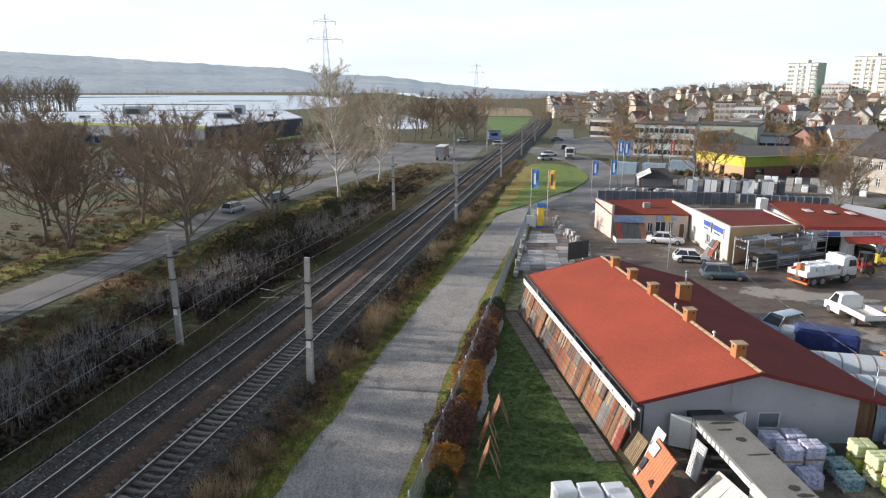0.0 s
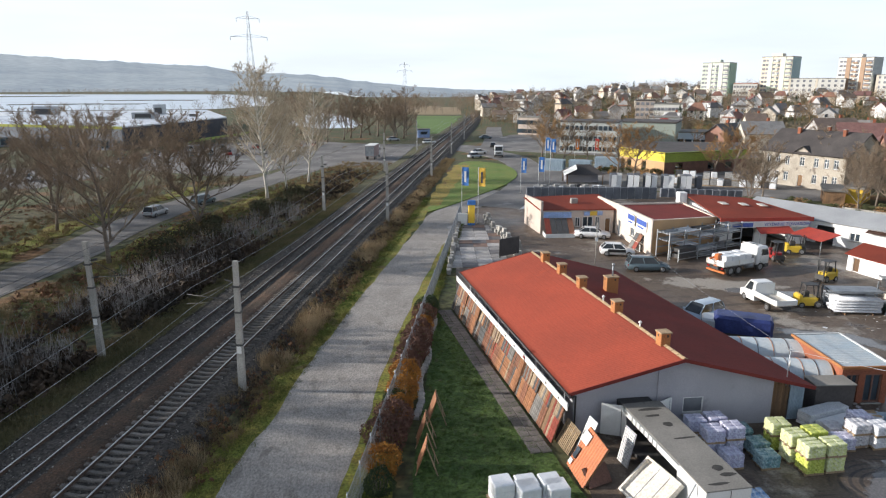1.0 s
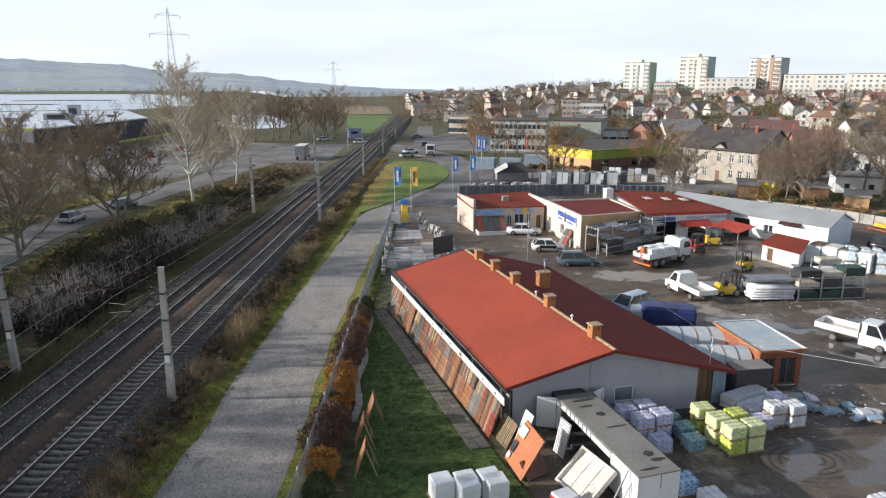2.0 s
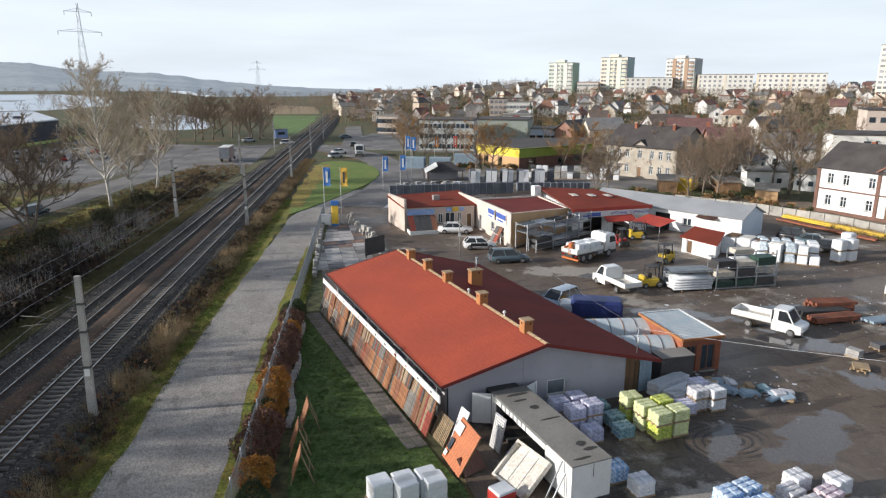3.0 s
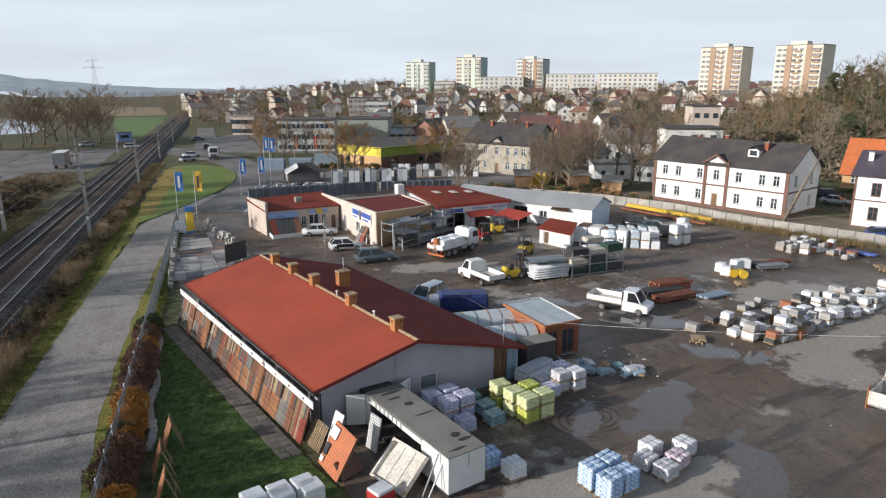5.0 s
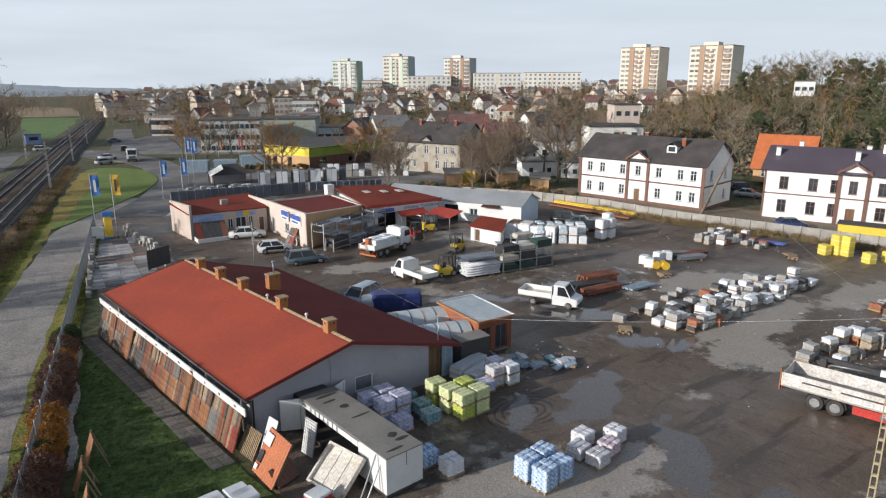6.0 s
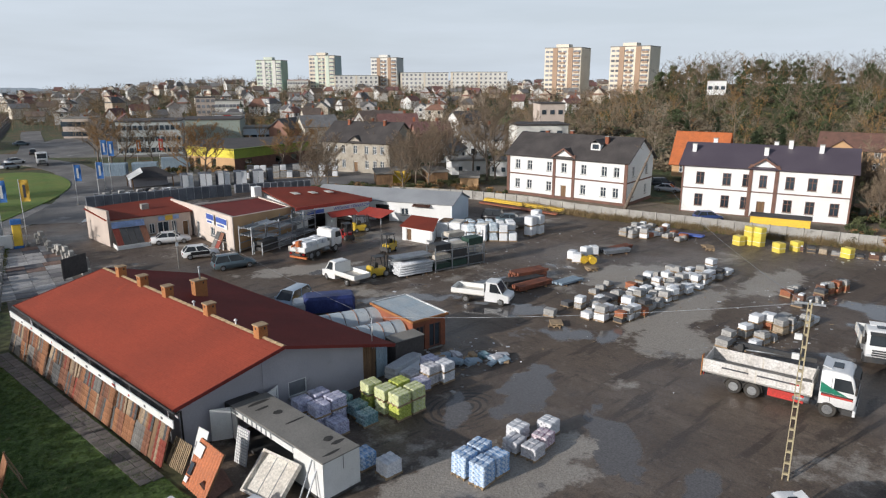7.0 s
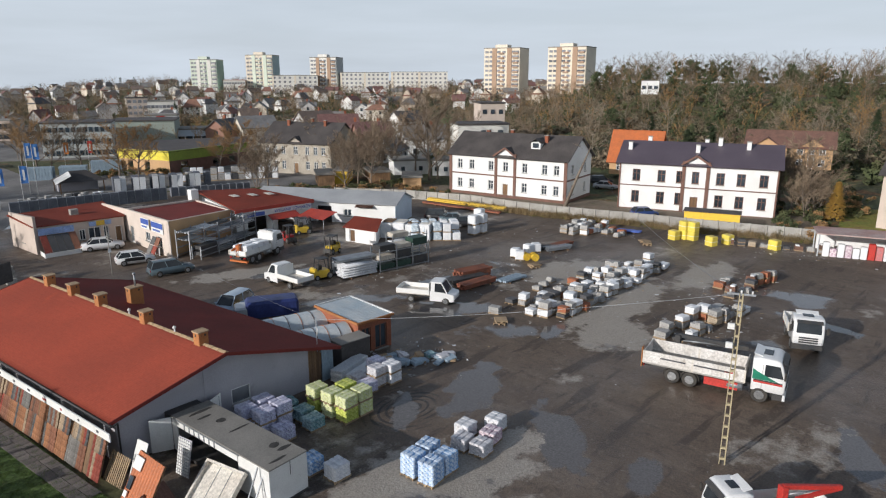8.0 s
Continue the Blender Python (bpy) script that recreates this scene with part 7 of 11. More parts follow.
def cab_box(t, x, w, z0, h, dp, col, stripe=False):
    """A forward-control lorry cab whose front is at x: a rounded shell, glass, steps, mirrors and a roof spoiler."""
    prof = [(x - dp, z0), (x - 0.1, z0), (x, z0 + 0.12), (x + 0.05, z0 + h * 0.34), (x + 0.02, z0 + h * 0.46), (x - 0.22, z0 + h * 0.86), (x - 0.34, z0 + h * 0.95), (x - 0.62, z0 + h), (x - dp * 0.8, z0 + h), (x - dp, z0 + h * 0.95)]
    mx, mz = x - dp / 2, z0 + h / 2
    rings = [[(mx + (a - mx) * k, sy * w / 2, mz + (c - mz) * k) for a, c in prof] for sy, k in ((-1, 0.93), (-0.95, 0.985), (-0.86, 1.0), (0.86, 1.0), (0.95, 0.985), (1, 0.93))]
    n = len(prof)
    q = Geo()
    q.add([p for r in rings for p in r], [tuple(range(n)), tuple(range(6 * n - 1, 5 * n - 1, -1))] + [(k * n + i, k * n + n + i, k * n + n + (i + 1) % n, k * n + (i + 1) % n) for k in range(5) for i in range(n)], True)
    c = part("cab", q, col, t)
    part("windscreen", Geo().slab([(x + 0.03, -w * 0.41, z0 + h * 0.47), (x + 0.03, w * 0.41, z0 + h * 0.47), (x - 0.2, w * 0.39, z0 + h * 0.86), (x - 0.2, -w * 0.39, z0 + h * 0.86)], 0.03), CARGLASS, c)
    part("sun_visor", Geo().slab([(x + 0.02, -w * 0.42, z0 + h * 0.87), (x + 0.02, w * 0.42, z0 + h * 0.87), (x - 0.26, w * 0.42, z0 + h * 0.95), (x - 0.26, -w * 0.42, z0 + h * 0.95)], 0.03), M["dark_steel"], c)
    for s in (-1, 1):
        e = s * (w / 2 + 0.004)
        part("side_window", Geo().add([(x - 0.12, e, z0 + h * 0.48), (x - dp * 0.62, e, z0 + h * 0.48), (x - dp * 0.62, e, z0 + h * 0.83), (x - 0.36, e, z0 + h * 0.83)] + [(x - 0.12, e - s * 0.05, z0 + h * 0.48), (x - dp * 0.62, e - s * 0.05, z0 + h * 0.48), (x - dp * 0.62, e - s * 0.05, z0 + h * 0.83), (x - 0.36, e - s * 0.05, z0 + h * 0.83)],
                                      [(0, 1, 2, 3), (7, 6, 5, 4), (0, 4, 5, 1), (1, 5, 6, 2), (2, 6, 7, 3), (3, 7, 4, 0)]), CARGLASS, c)
        part("mirror", Geo().box(x - 0.02, s * (w / 2 + 0.2), z0 + h * 0.5, 0.12, 0.2, 0.5, ch=0.03), M["black"], c)
        part("headlight", Geo().box(x + 0.0, s * w * 0.36, z0 + 0.1, 0.1, 0.36, 0.16, ch=0.02), LAMP_W, c)
        part("step", Geo().box(x - 0.35, s * w * 0.46, z0 - 0.36, 0.6, 0.2, 0.36, ch=0.03), M["dark_steel"], c)
        part("wheel_arch", Geo().tube([(x - dp * 0.68 + 0.62 * math.cos(k * math.pi / 8), s * (w / 2 - 0.16), z0 - 0.26 + 0.62 * math.sin(k * math.pi / 8)) for k in range(9)], 0.07, 5), M["dark_steel"], c)
        part("door_seam", Geo().box(x - dp * 0.68, s * (w / 2 - 0.012), z0 + h * 0.1, 0.02, 0.03, h * 0.72), M["dark_steel"], c)
        if stripe:
            part("stripe", Geo().box(x - dp * 0.5, s * (w / 2 - 0.02), z0 + h * 0.26, dp * 0.86, 0.06, 0.12), REDP, c, "red stripe")
            part("stripe", Geo().box(x - dp * 0.5, s * (w / 2 - 0.024), z0 + h * 0.26 + 0.12, dp * 0.86, 0.06, 0.09), M["black"], c, "black stripe")
            part("stripe", Geo().slab([(x - dp * 0.97, s * (w / 2 + 0.008), z0 + h * 0.36), (x - 0.4, s * (w / 2 + 0.008), z0 + h * 0.36), (x - dp * 0.8, s * (w / 2 + 0.008), z0 + h * 0.58), (x - dp * 0.97, s * (w / 2 + 0.008), z0 + h * 0.66)], 0.012), GREENP, c, "green stripe")
    for k in range(3):
        part("grille_slat", Geo().box(x + 0.05, 0, z0 + 0.16 + h * 0.09 * k, 0.06, w * 0.62, h * 0.055), M["dark_steel"], c)
    part("bumper", Geo().box(x - 0.02, 0, z0 - 0.34, 0.2, w, 0.36, ch=0.05), col if stripe else M["dark_steel"], c)
    part("roof_hatch", Geo().box(x - dp * 0.6, 0, z0 + h, dp * 0.28, w * 0.36, 0.05, ch=0.02), CARGLASS, c, "tinted roof hatch")
    part("roof_spoiler", Geo().slab([(x - dp * 0.74, -w * 0.36, z0 + h + 0.03), (x - dp * 0.74, w * 0.36, z0 + h + 0.03), (x - dp, w * 0.38, z0 + h + 0.16), (x - dp, -w * 0.38, z0 + h + 0.16)], 0.04), col, c)
    return c


GREENP = surf("green_stripe", (0.02, 0.20, 0.12), None, 2, 10, 0.4)


def lorry(m, L, W, label, bed_h=0.85, cab_h=2.35, z0=1.0, col="white", axles=(0.6, 2.6, 3.9), stripe=False, load=False, side=None, guard=False):
    """Local x forwards; the front bumper at x = 0."""
    t = thing("lorry", m, label, "truck")
    part("chassis", Geo().box(-L / 2 - 0.3, 0, 0.6, L - 0.6, 0.9, 0.28), M["dark_steel"], t)
    cab_box(t, 0.0, W * 0.96, 0.75, cab_h, 1.9, PAINT[col], stripe)
    sd = side or M["white_paint"]
    x0, x1 = -L, -2.25
    xm, ln = (x0 + x1) / 2, x1 - x0
    part("bed_floor", Geo().box(xm, 0, z0, ln, W, 0.1), M["concrete"], t, "grey worn load floor")
    for s in (-1, 1):
        for k in range(2):
            part("side_board", Geo().box(x0 + ln * (k + 0.5) / 2, s * (W / 2 - 0.03), z0 + 0.1, ln / 2 - 0.05, 0.06, bed_h), sd, t, "white drop side board")
        for k in range(3):
            part("stanchion", Geo().box(x0 + ln * k / 2, s * (W / 2 - 0.02), z0 + 0.05, 0.1, 0.1, bed_h + 0.06), M["rust_white"], t)
        part("underrun_guard", Geo().box(-axles[1] - 0.2 if not guard else (-axles[0] - axles[1]) / 2 - 0.2, s * (W / 2 - 0.15), 0.45, 0.9 if not guard else 2.0, 0.1, 0.5), REDP if guard else M["dark_steel"], t, "red side guard" if guard else "")
        for a in axles:
            wheel(t, -a, s * (W / 2 - 0.2), 0.5, 0.32)
        part("tail_light", Geo().box(x0 + 0.02, s * W * 0.4, z0 - 0.25, 0.06, 0.3, 0.14), LAMP_R, t)
    part("tail_board", Geo().box(x0 + 0.03, 0, z0 + 0.1, 0.06, W - 0.16, bed_h), sd, t)
    for s in (-1, 1):
        for a in axles[1:]:
            part("mudguard", Geo().tube([(-a + 0.58 * math.cos(k * math.pi / 6), s * (W / 2 - 0.2), 0.5 + 0.58 * math.sin(k * math.pi / 6)) for k in range(7)], 0.05, 5), M["black"], t)
        part("fuel_tank", Geo().tube([(-axles[0] - 1.0, s * (W / 2 - 0.35), 0.72), (-axles[0] - 1.9, s * (W / 2 - 0.35), 0.72)], 0.28, 10), M["steel"], t)
    part("head_board", Geo().box(x1 - 0.03, 0, z0 + 0.1, 0.06, W - 0.16, bed_h + 0.25), M["concrete"], t)
    return t


def crane(parent, x, z, mat, reach=3.5, ang=0.0):
    """A folded loading crane: column, two booms, hydraulic rams."""
    part("crane_column", Geo().box(x, 0, z, 0.4, 0.5, 1.3, ch=0.04), mat, parent, "loading crane column")
    part("crane_boom", Geo().beam((x, 0, z + 1.25), (x - reach, 0.25, z + 1.1), 0.22, 0.26), mat, parent)
    part("crane_boom", Geo().beam((x - reach, 0.25, z + 1.05), (x - 0.5, 0.5, z + 0.75), 0.18, 0.2), mat, parent)
    part("ram", Geo().tube([(x - 0.2, 0.1, z + 0.8), (x - reach * 0.6, 0.22, z + 1.0)], 0.06, 8), M["steel"], parent)
    part("stabiliser", Geo().box(x, 0, z - 0.6, 0.25, 2.4, 0.2), mat, parent)


big = lorry(pose(42.25, 10.25, 0.03, 0, 0, -77.8), 8.5, 2.45, "white lorry with drop sides, green and red cab stripes", 0.8, 2.2, 1.05, axles=(1.35, 5.5, 6.6), stripe=True, guard=True, side=surf("dusty_white_boards", (0.66, 0.64, 0.61), (0.52, 0.49, 0.45), 1.2, 9, 0.6, spots=((0.36, 0.32, 0.27), 1.6, 0.62)))
for k, (xx, ln_) in enumerate(((-6.6, 1.6), (-4.2, 2.2), (-3.2, 0.5))):
    part("side_mark", Geo().box(xx, -1.235, 1.55, ln_, 0.02, 0.1), bar_dark if k < 2 else bar_red, big)
part("ladder", Geo().box(-8.65, -0.9, 0.7, 0.05, 0.4, 1.4), M["orange_brick"], big)
bc = thing("loading_crane", pose(43.0, 17.6, 0.03, 0, 0, -78), "black folding crane lying behind the lorry", "crane")
crane(bc, 0.0, 0.9, M["dark_steel"], -4.5)
part("base_box", Geo().box(0, 0, 0, 1.0, 1.2, 0.9, ch=0.05), M["white_paint"], bc)
lorry(pose(50.9, 11.3, 0.03, 0, 0, 203), 5.0, 2.1, "small white tipper lorry with a black grille", 0.6, 1.9, 0.9, axles=(0.9, 3.8))
near = lorry(pose(26.6, 8.75, 0.03, 0, 0, 140) @ Matrix.Scale(0.78, 4), 7.0, 2.1, "white lorry with a red loading crane", 0.6, 2.2, 1.0, axles=(1.3, 5.2))
crane(near, -4.3, 1.3, REDP, 3.4)
ld = lorry(pose(41.5, 65.45, 0.03, 0, 0, toward((35.41, 63.36), (41.45, 65.43))), 6.6, 2.3, "lorry with an orange crane loaded with wrapped blocks", 0.5, 2.0, 1.0, axles=(1.2, 4.4, 5.5))
crane(ld, -6.4, 0.9, PAINT["orange"], -0.8)
for i in range(4):
    part("load", CUBE2, None, ld, "wrapped white block load", pose(-2.9 - 0.95 * i, 0.55 if i % 2 else -0.55, 1.1) @ Matrix.Scale(0.86, 4))
    part("load", CUBE, None, ld, "wrapped white block load", pose(-2.9 - 0.95 * i, -0.55 if i % 2 else 0.55, 1.1) @ Matrix.Scale(0.84, 4))


def flatbed(m, label):
    t = thing("flatbed_truck", m, label, "pickup truck", "flatbed trucks")
    st = [(0.0, 0.45, 0.85, 0.74), (-0.12, 0.35, 0.98, 0.88), (-0.75, 0.32, 1.1, 0.94), (-1.0, 0.32, 1.15, 0.95), (-2.3, 0.32, 1.2, 0.95)]
    v, f = [], []
    for x, z0, z1, hw in st:
        v += [(x, -hw, z0), (x, -hw, z1), (x, hw, z1), (x, hw, z0)]
    for i in range(len(st) - 1):
        f += [(i * 4 + j, i * 4 + 4 + j, i * 4 + 4 + (j + 1) % 4, i * 4 + (j + 1) % 4) for j in range(4)]
    part("body", Geo().add(v, f + [(0, 1, 2, 3), (19, 18, 17, 16)], False), PAINT["white"], t)
    g = [(-0.72, -0.86, 1.1), (-0.72, 0.86, 1.1), (-2.2, 0.88, 1.18), (-2.2, -0.88, 1.18), (-1.25, -0.74, 1.92), (-1.25, 0.74, 1.92), (-2.2, 0.76, 2.0), (-2.2, -0.76, 2.0)]
    part("glazing", Geo().add(g, [(0, 1, 5, 4), (1, 2, 6, 5), (2, 3, 7, 6), (3, 0, 4, 7)]), CARGLASS, t)
    part("roof", Geo().box(-1.75, 0, 1.93, 1.05, 1.56, 0.12, ch=0.04), PAINT["white"], t)
    for s in (-1, 1):
        part("pillar", Geo().beam((-0.72, s * 0.87, 1.1), (-1.25, s * 0.75, 1.95), 0.08), PAINT["white"], t)
        part("rear_panel", Geo().beam((-2.05, s * 0.88, 1.1), (-2.05, s * 0.78, 1.96), 0.36, 0.05), PAINT["white"], t)
        part("headlight", Geo().box(-0.06, s * 0.62, 0.68, 0.12, 0.3, 0.2, ch=0.02), LAMP_W, t)
        part("side_board", Geo().box(-3.9, s * 0.98, 0.9, 3.1, 0.05, 0.4), M["white_paint"], t, "white drop side")
        for x in (-0.85, -4.1):
            wheel(t, x, s * 0.84, 0.35, 0.22)
    part("bed_floor", Geo().box(-3.9, 0, 0.82, 3.15, 1.98, 0.08), M["rust_white"], t)
    part("tail_board", Geo().box(-5.45, 0, 0.9, 0.05, 1.92, 0.4), M["white_paint"], t)
    part("head_board", Geo().box(-2.38, 0, 0.9, 0.05, 1.92, 1.05), M["white_paint"], t)
    part("chassis", Geo().box(-3.6, 0, 0.5, 3.8, 0.8, 0.32), M["dark_steel"], t)
    part("bumper", Geo().box(-0.02, 0, 0.36, 0.16, 1.7, 0.22, ch=0.03), M["dark_steel"], t)
    return t


flatbed(pose(42.1, 37.6, 0.03, 0, 0, toward((39.6, 42.4), (42.0, 37.7))), "white drop-side flatbed standing in a puddle")
flatbed(pose((33.45, 55.61)[0] + 1.3, (33.45, 55.61)[1] + 0.5, 0.03, 0, 0, toward((33.94, 51.51), (33.71, 55.09))), "white flatbed pickup crossing the yard")


def forklift(m, col, label):
    t = thing("forklift", m, label, "forklift", "forklifts")
    part("body", Geo().box(-0.3, 0, 0.25, 1.5, 1.1, 0.75, ch=0.1), PAINT[col], t)
    part("counterweight", Geo().box(-1.1, 0, 0.3, 0.5, 1.1, 0.95, ch=0.14), PAINT[col], t)
    for x in (0.5, -0.85):
        for y in (-0.48, 0.48):
            part("roof_post", Geo().beam((x, y, 1.0), (x * 0.7 - 0.1, y * 0.92, 2.1), 0.07), M["dark_steel"], t)
    part("overhead_guard", Geo().box(-0.2, 0, 2.1, 1.15, 1.05, 0.06), M["dark_steel"], t)
    part("seat", Geo().box(-0.5, 0, 1.0, 0.5, 0.5, 0.5, ch=0.06), M["black"], t)
    for y in (-0.35, 0.35):
        part("mast", Geo().box(0.72, y, 0.1, 0.12, 0.1, 2.1), M["dark_steel"], t)
        part("fork", Geo().box(1.35, y * 0.8, 0.08, 1.1, 0.12, 0.05), M["dark_steel"], t)
    part("carriage", Geo().box(0.82, 0, 0.3, 0.06, 0.95, 0.5), M["dark_steel"], t)
    for x, r in ((0.45, 0.36), (-0.95, 0.28)):
        for s in (-1, 1):
            wheel(t, x, s * 0.5, r, 0.22)
    return t


for (x, y), rz, c, lab in (((45.0, 67.9), -100, "red", "red forklift with a black mast"), ((49.22, 70.65), -20, "yellow", "yellow forklift before the canopy"), ((45.10, 59.83), 200, "yellow", "yellow and black forklift"), ((38.64, 52.64), -10, "yellow", "yellow and black forklift beside the pipes")):
    forklift(pose(x, y, 0.03, 0, 0, rz), c, lab)

# cars on the roads and in the parking lots
random.seed(41)
car(pose(-32.9, 102.5, 0.05, 0, 0, 75), "silver", "grey car driving on the side road", "estate", "cars on the roads")
car(pose(-28.3, 112.5, 0.05, 0, 0, 62), "grey_blue", "dark car driving on the side road", "estate", "cars on the roads")
for (x, y), rz, c, k in (((27.07, 175.66), 25, "silver", "hatch"), ((29.67, 185.58), 20, "white", "sedan"), ((37.28, 205.39), 80, "black", "estate"), ((40.25, 236.82), 10, "grey_blue", "sedan"), ((18.55, 218.98), 5, "white", "estate"), ((7.07, 232.10), 20, "silver", "sedan")):
    car(pose(x, y, 0.08, 0, 0, rz), c, "car waiting on the street at the crossing", k, "cars on the roads", far=True)
for i in range(22):
    a, b = Vector((-62, 200)), Vector((-14, 216))
    r = i % 2
    p = a.lerp(b, (i // 2) / 11) + Vector((random.uniform(-0.5, 0.5) - 4 * r, -18 * r))
    car(pose(p.x, p.y, 0.045, 0, 0, 105 + random.uniform(-4, 4) + 180 * random.randint(0, 1)), random.choice(("silver", "white", "black", "grey_blue", "blue", "red", "silver")), "parked car in the supermarket lot", random.choice(("sedan", "hatch", "estate")), "cars in the supermarket lot", far=True)
for i in range(10):
    car(pose(-112 + 5.2 * i + random.uniform(-0.5, 0.5), 150 - 0.8 * i, 0.045, 0, 0, 110), random.choice(("silver", "white", "black", "blue")), "parked car in the supermarket lot", random.choice(("sedan", "hatch", "estate")), "cars in the supermarket lot", far=True)
for (x, y), c in (((67.57, 63.61), "black"), ((67.52, 60.84), "grey_blue"), ((66.93, 57.71), "black"), ((71.71, 144.66), "white"), ((113.84, 64.75), "black"), ((108.49, 60.48), "silver"), ((89.71, 43.47), "blue"), ((68.16, 147.00), "grey_blue"), ((75.37, 143.72), "black")):
    car(pose(x, y, 0.04, 0, 0, random.uniform(-30, 30) - 60), c, "parked car beyond the yard", random.choice(("sedan", "hatch", "estate")), "cars beyond the yard")
box_l = thing("box_lorry", pose(0.2, 179.3, 0.05, 0, 0, 80), "box lorry with dull pink sides parked by the level crossing", "truck")
part("box", Geo().box(-2.5, 0, 0.95, 7.5, 2.5, 2.75, ch=0.05), surf("faded_pink_tarp", (0.34, 0.245, 0.225), (0.28, 0.20, 0.185), 0.5, 6, 0.8), box_l)
part("roof", Geo().box(-2.5, 0, 3.7, 7.54, 2.54, 0.1, ch=0.03), M["white_paint"], box_l, "white box roof")
part("tail_door", Geo().box(-6.28, 0, 1.05, 0.06, 2.4, 2.55), M["steel"], box_l, "grey tail doors")
cab_box(box_l, 3.3, 2.4, 0.7, 2.4, 1.8, PAINT["white"])
for x in (2.4, -3.2, -4.4):
    for s in (-1, 1):
        wheel(box_l, x, s * 1.05, 0.5, 0.3)
wl_ = lorry(pose((33.50, 175.66)[0], (33.50, 175.66)[1], 0.08, 0, 0, -100), 7.0, 2.4, "white lorry with a red front on the street", 1.6, 2.3, 1.0, axles=(1.2, 5.0))

# ---- houses ----
def facade_house(name, label, p0, p1, depth, eave, ridge, wall_m, roof_m, bays, rows, trim=None, centre=None, casing=None, z=0.0, chimneys=(), dormer=None, win=(1.0, 1.6), sides=2):
    """A two-storey house whose front runs from p0 (left) to p1 (right)."""
    t = thing(name, Matrix.Identity(4), label, "house")
    a, b = Vector((p0[0], p0[1])), Vector((p1[0], p1[1]))
    d = (b - a).normalized()
    inn = Vector((-d.y, d.x))
    ln = (b - a).length
    c, e = b + inn * depth, a + inn * depth
    C = [tuple(a), tuple(b), tuple(c), tuple(e)]
    op = [(x - win[0] / 2, x + win[0] / 2, zz, zz + win[1]) for x in bays for zz in rows]
    if centre:
        op += [(ln / 2 - 0.5, ln / 2 + 0.5, rows[1], rows[1] + win[1]), (ln / 2 - 0.55, ln / 2 + 0.55, 0.1, 2.4, "door")]
    sop = [(depth * (k + 0.5) / sides - 0.45, depth * (k + 0.5) / sides + 0.45, zz, zz + win[1]) for k in range(sides) for zz in rows]
    shell(t, C, [eave] * 4, wall_m, {0: op, 1: sop}, "cross", casing, z=z)
    gable_roof(t, C, eave, ridge, roof_m, 0.55, 0.14, 0, "", wall_m, z)
    rz = math.degrees(math.atan2(d.y, d.x))
    def at(x, y, zz):
        q_ = a + d * x + inn * y
        return (q_.x, q_.y, z + zz)
    if trim:
        slim = roof_m == M["plum_roof"]
        for zz in (0.0, eave * 0.5):
            part("band", Geo().box(*at(ln / 2, -0.03, zz + (0.0 if zz else 0.0)), ln, 0.08, 0.16 if slim else (0.5 if zz == 0 else 0.22), rz=rz), trim, t, "brown brick band")
            part("band", Geo().box(*at(ln + 0.03, depth / 2, zz), 0.08, depth, 0.16 if slim else (0.5 if zz == 0 else 0.22), rz=rz), trim, t)
        for x in (0.1, ln - 0.1):
            part("pilaster", Geo().box(*at(x, -0.05, 0.0), 0.22 if slim else 0.55, 0.12, eave, rz=rz), trim, t, "brown brick pilaster")
    if centre:
        w = centre
        for x in (ln / 2 - w / 2, ln / 2 + w / 2):
            if trim:
                part("pilaster", Geo().box(*at(x, -0.06, 0.0), 0.5, 0.14, eave + 0.4, rz=rz), trim, t)
        g0, g1, gt = at(ln / 2 - w / 2, -0.02, eave), at(ln / 2 + w / 2, -0.02, eave), at(ln / 2, -0.02, eave + w * 0.36)
        v = [Vector(g0), Vector(g1), Vector(gt)]
        bk = Vector((inn.x, inn.y, 0)) * 2.4
        part("front_gable", Geo().add(v + [k + bk for k in v], [(0, 1, 2), (5, 4, 3), (0, 3, 4, 1), (1, 4, 5, 2), (2, 5, 3, 0)]), wall_m, t, "small front gable")
        o = Vector((inn.x, inn.y, 0)) * -0.4
        dx = Vector((d.x, d.y, 0)) * 0.4
        up = Vector((0, 0, 0.12))
        part("gable_roof", Geo().slab([v[0] + o - dx - up, v[2] + o + up, v[2] + bk * 1.3 + up, v[0] + bk * 1.3 - dx - up], 0.1).slab([v[2] + o + up, v[1] + o + dx - up, v[1] + bk * 1.3 + dx - up, v[2] + bk * 1.3 + up], 0.1), roof_m, t)
        if trim:
            for k in (0, 1):
                part("barge_board", Geo().beam(v[k] + o - dx * (1 - 2 * k) - up, v[2] + o + up * 0.5, 0.1, 0.28), trim, t)
    for x, y in chimneys:
        zz = eave + (ridge - eave) * (1 - abs(y - depth / 2) / (depth / 2))
        ch = part("chimney", Geo().box(*at(x, y, zz - 0.6), 0.6, 0.6, 1.7, rz=rz, ch=0.02), M["white_wall"] if roof_m == M["plum_roof"] else M["red_brick"], t)
        part("cap", Geo().box(*at(x, y, zz + 1.1), 0.72, 0.72, 0.1, rz=rz), M["concrete"], ch)
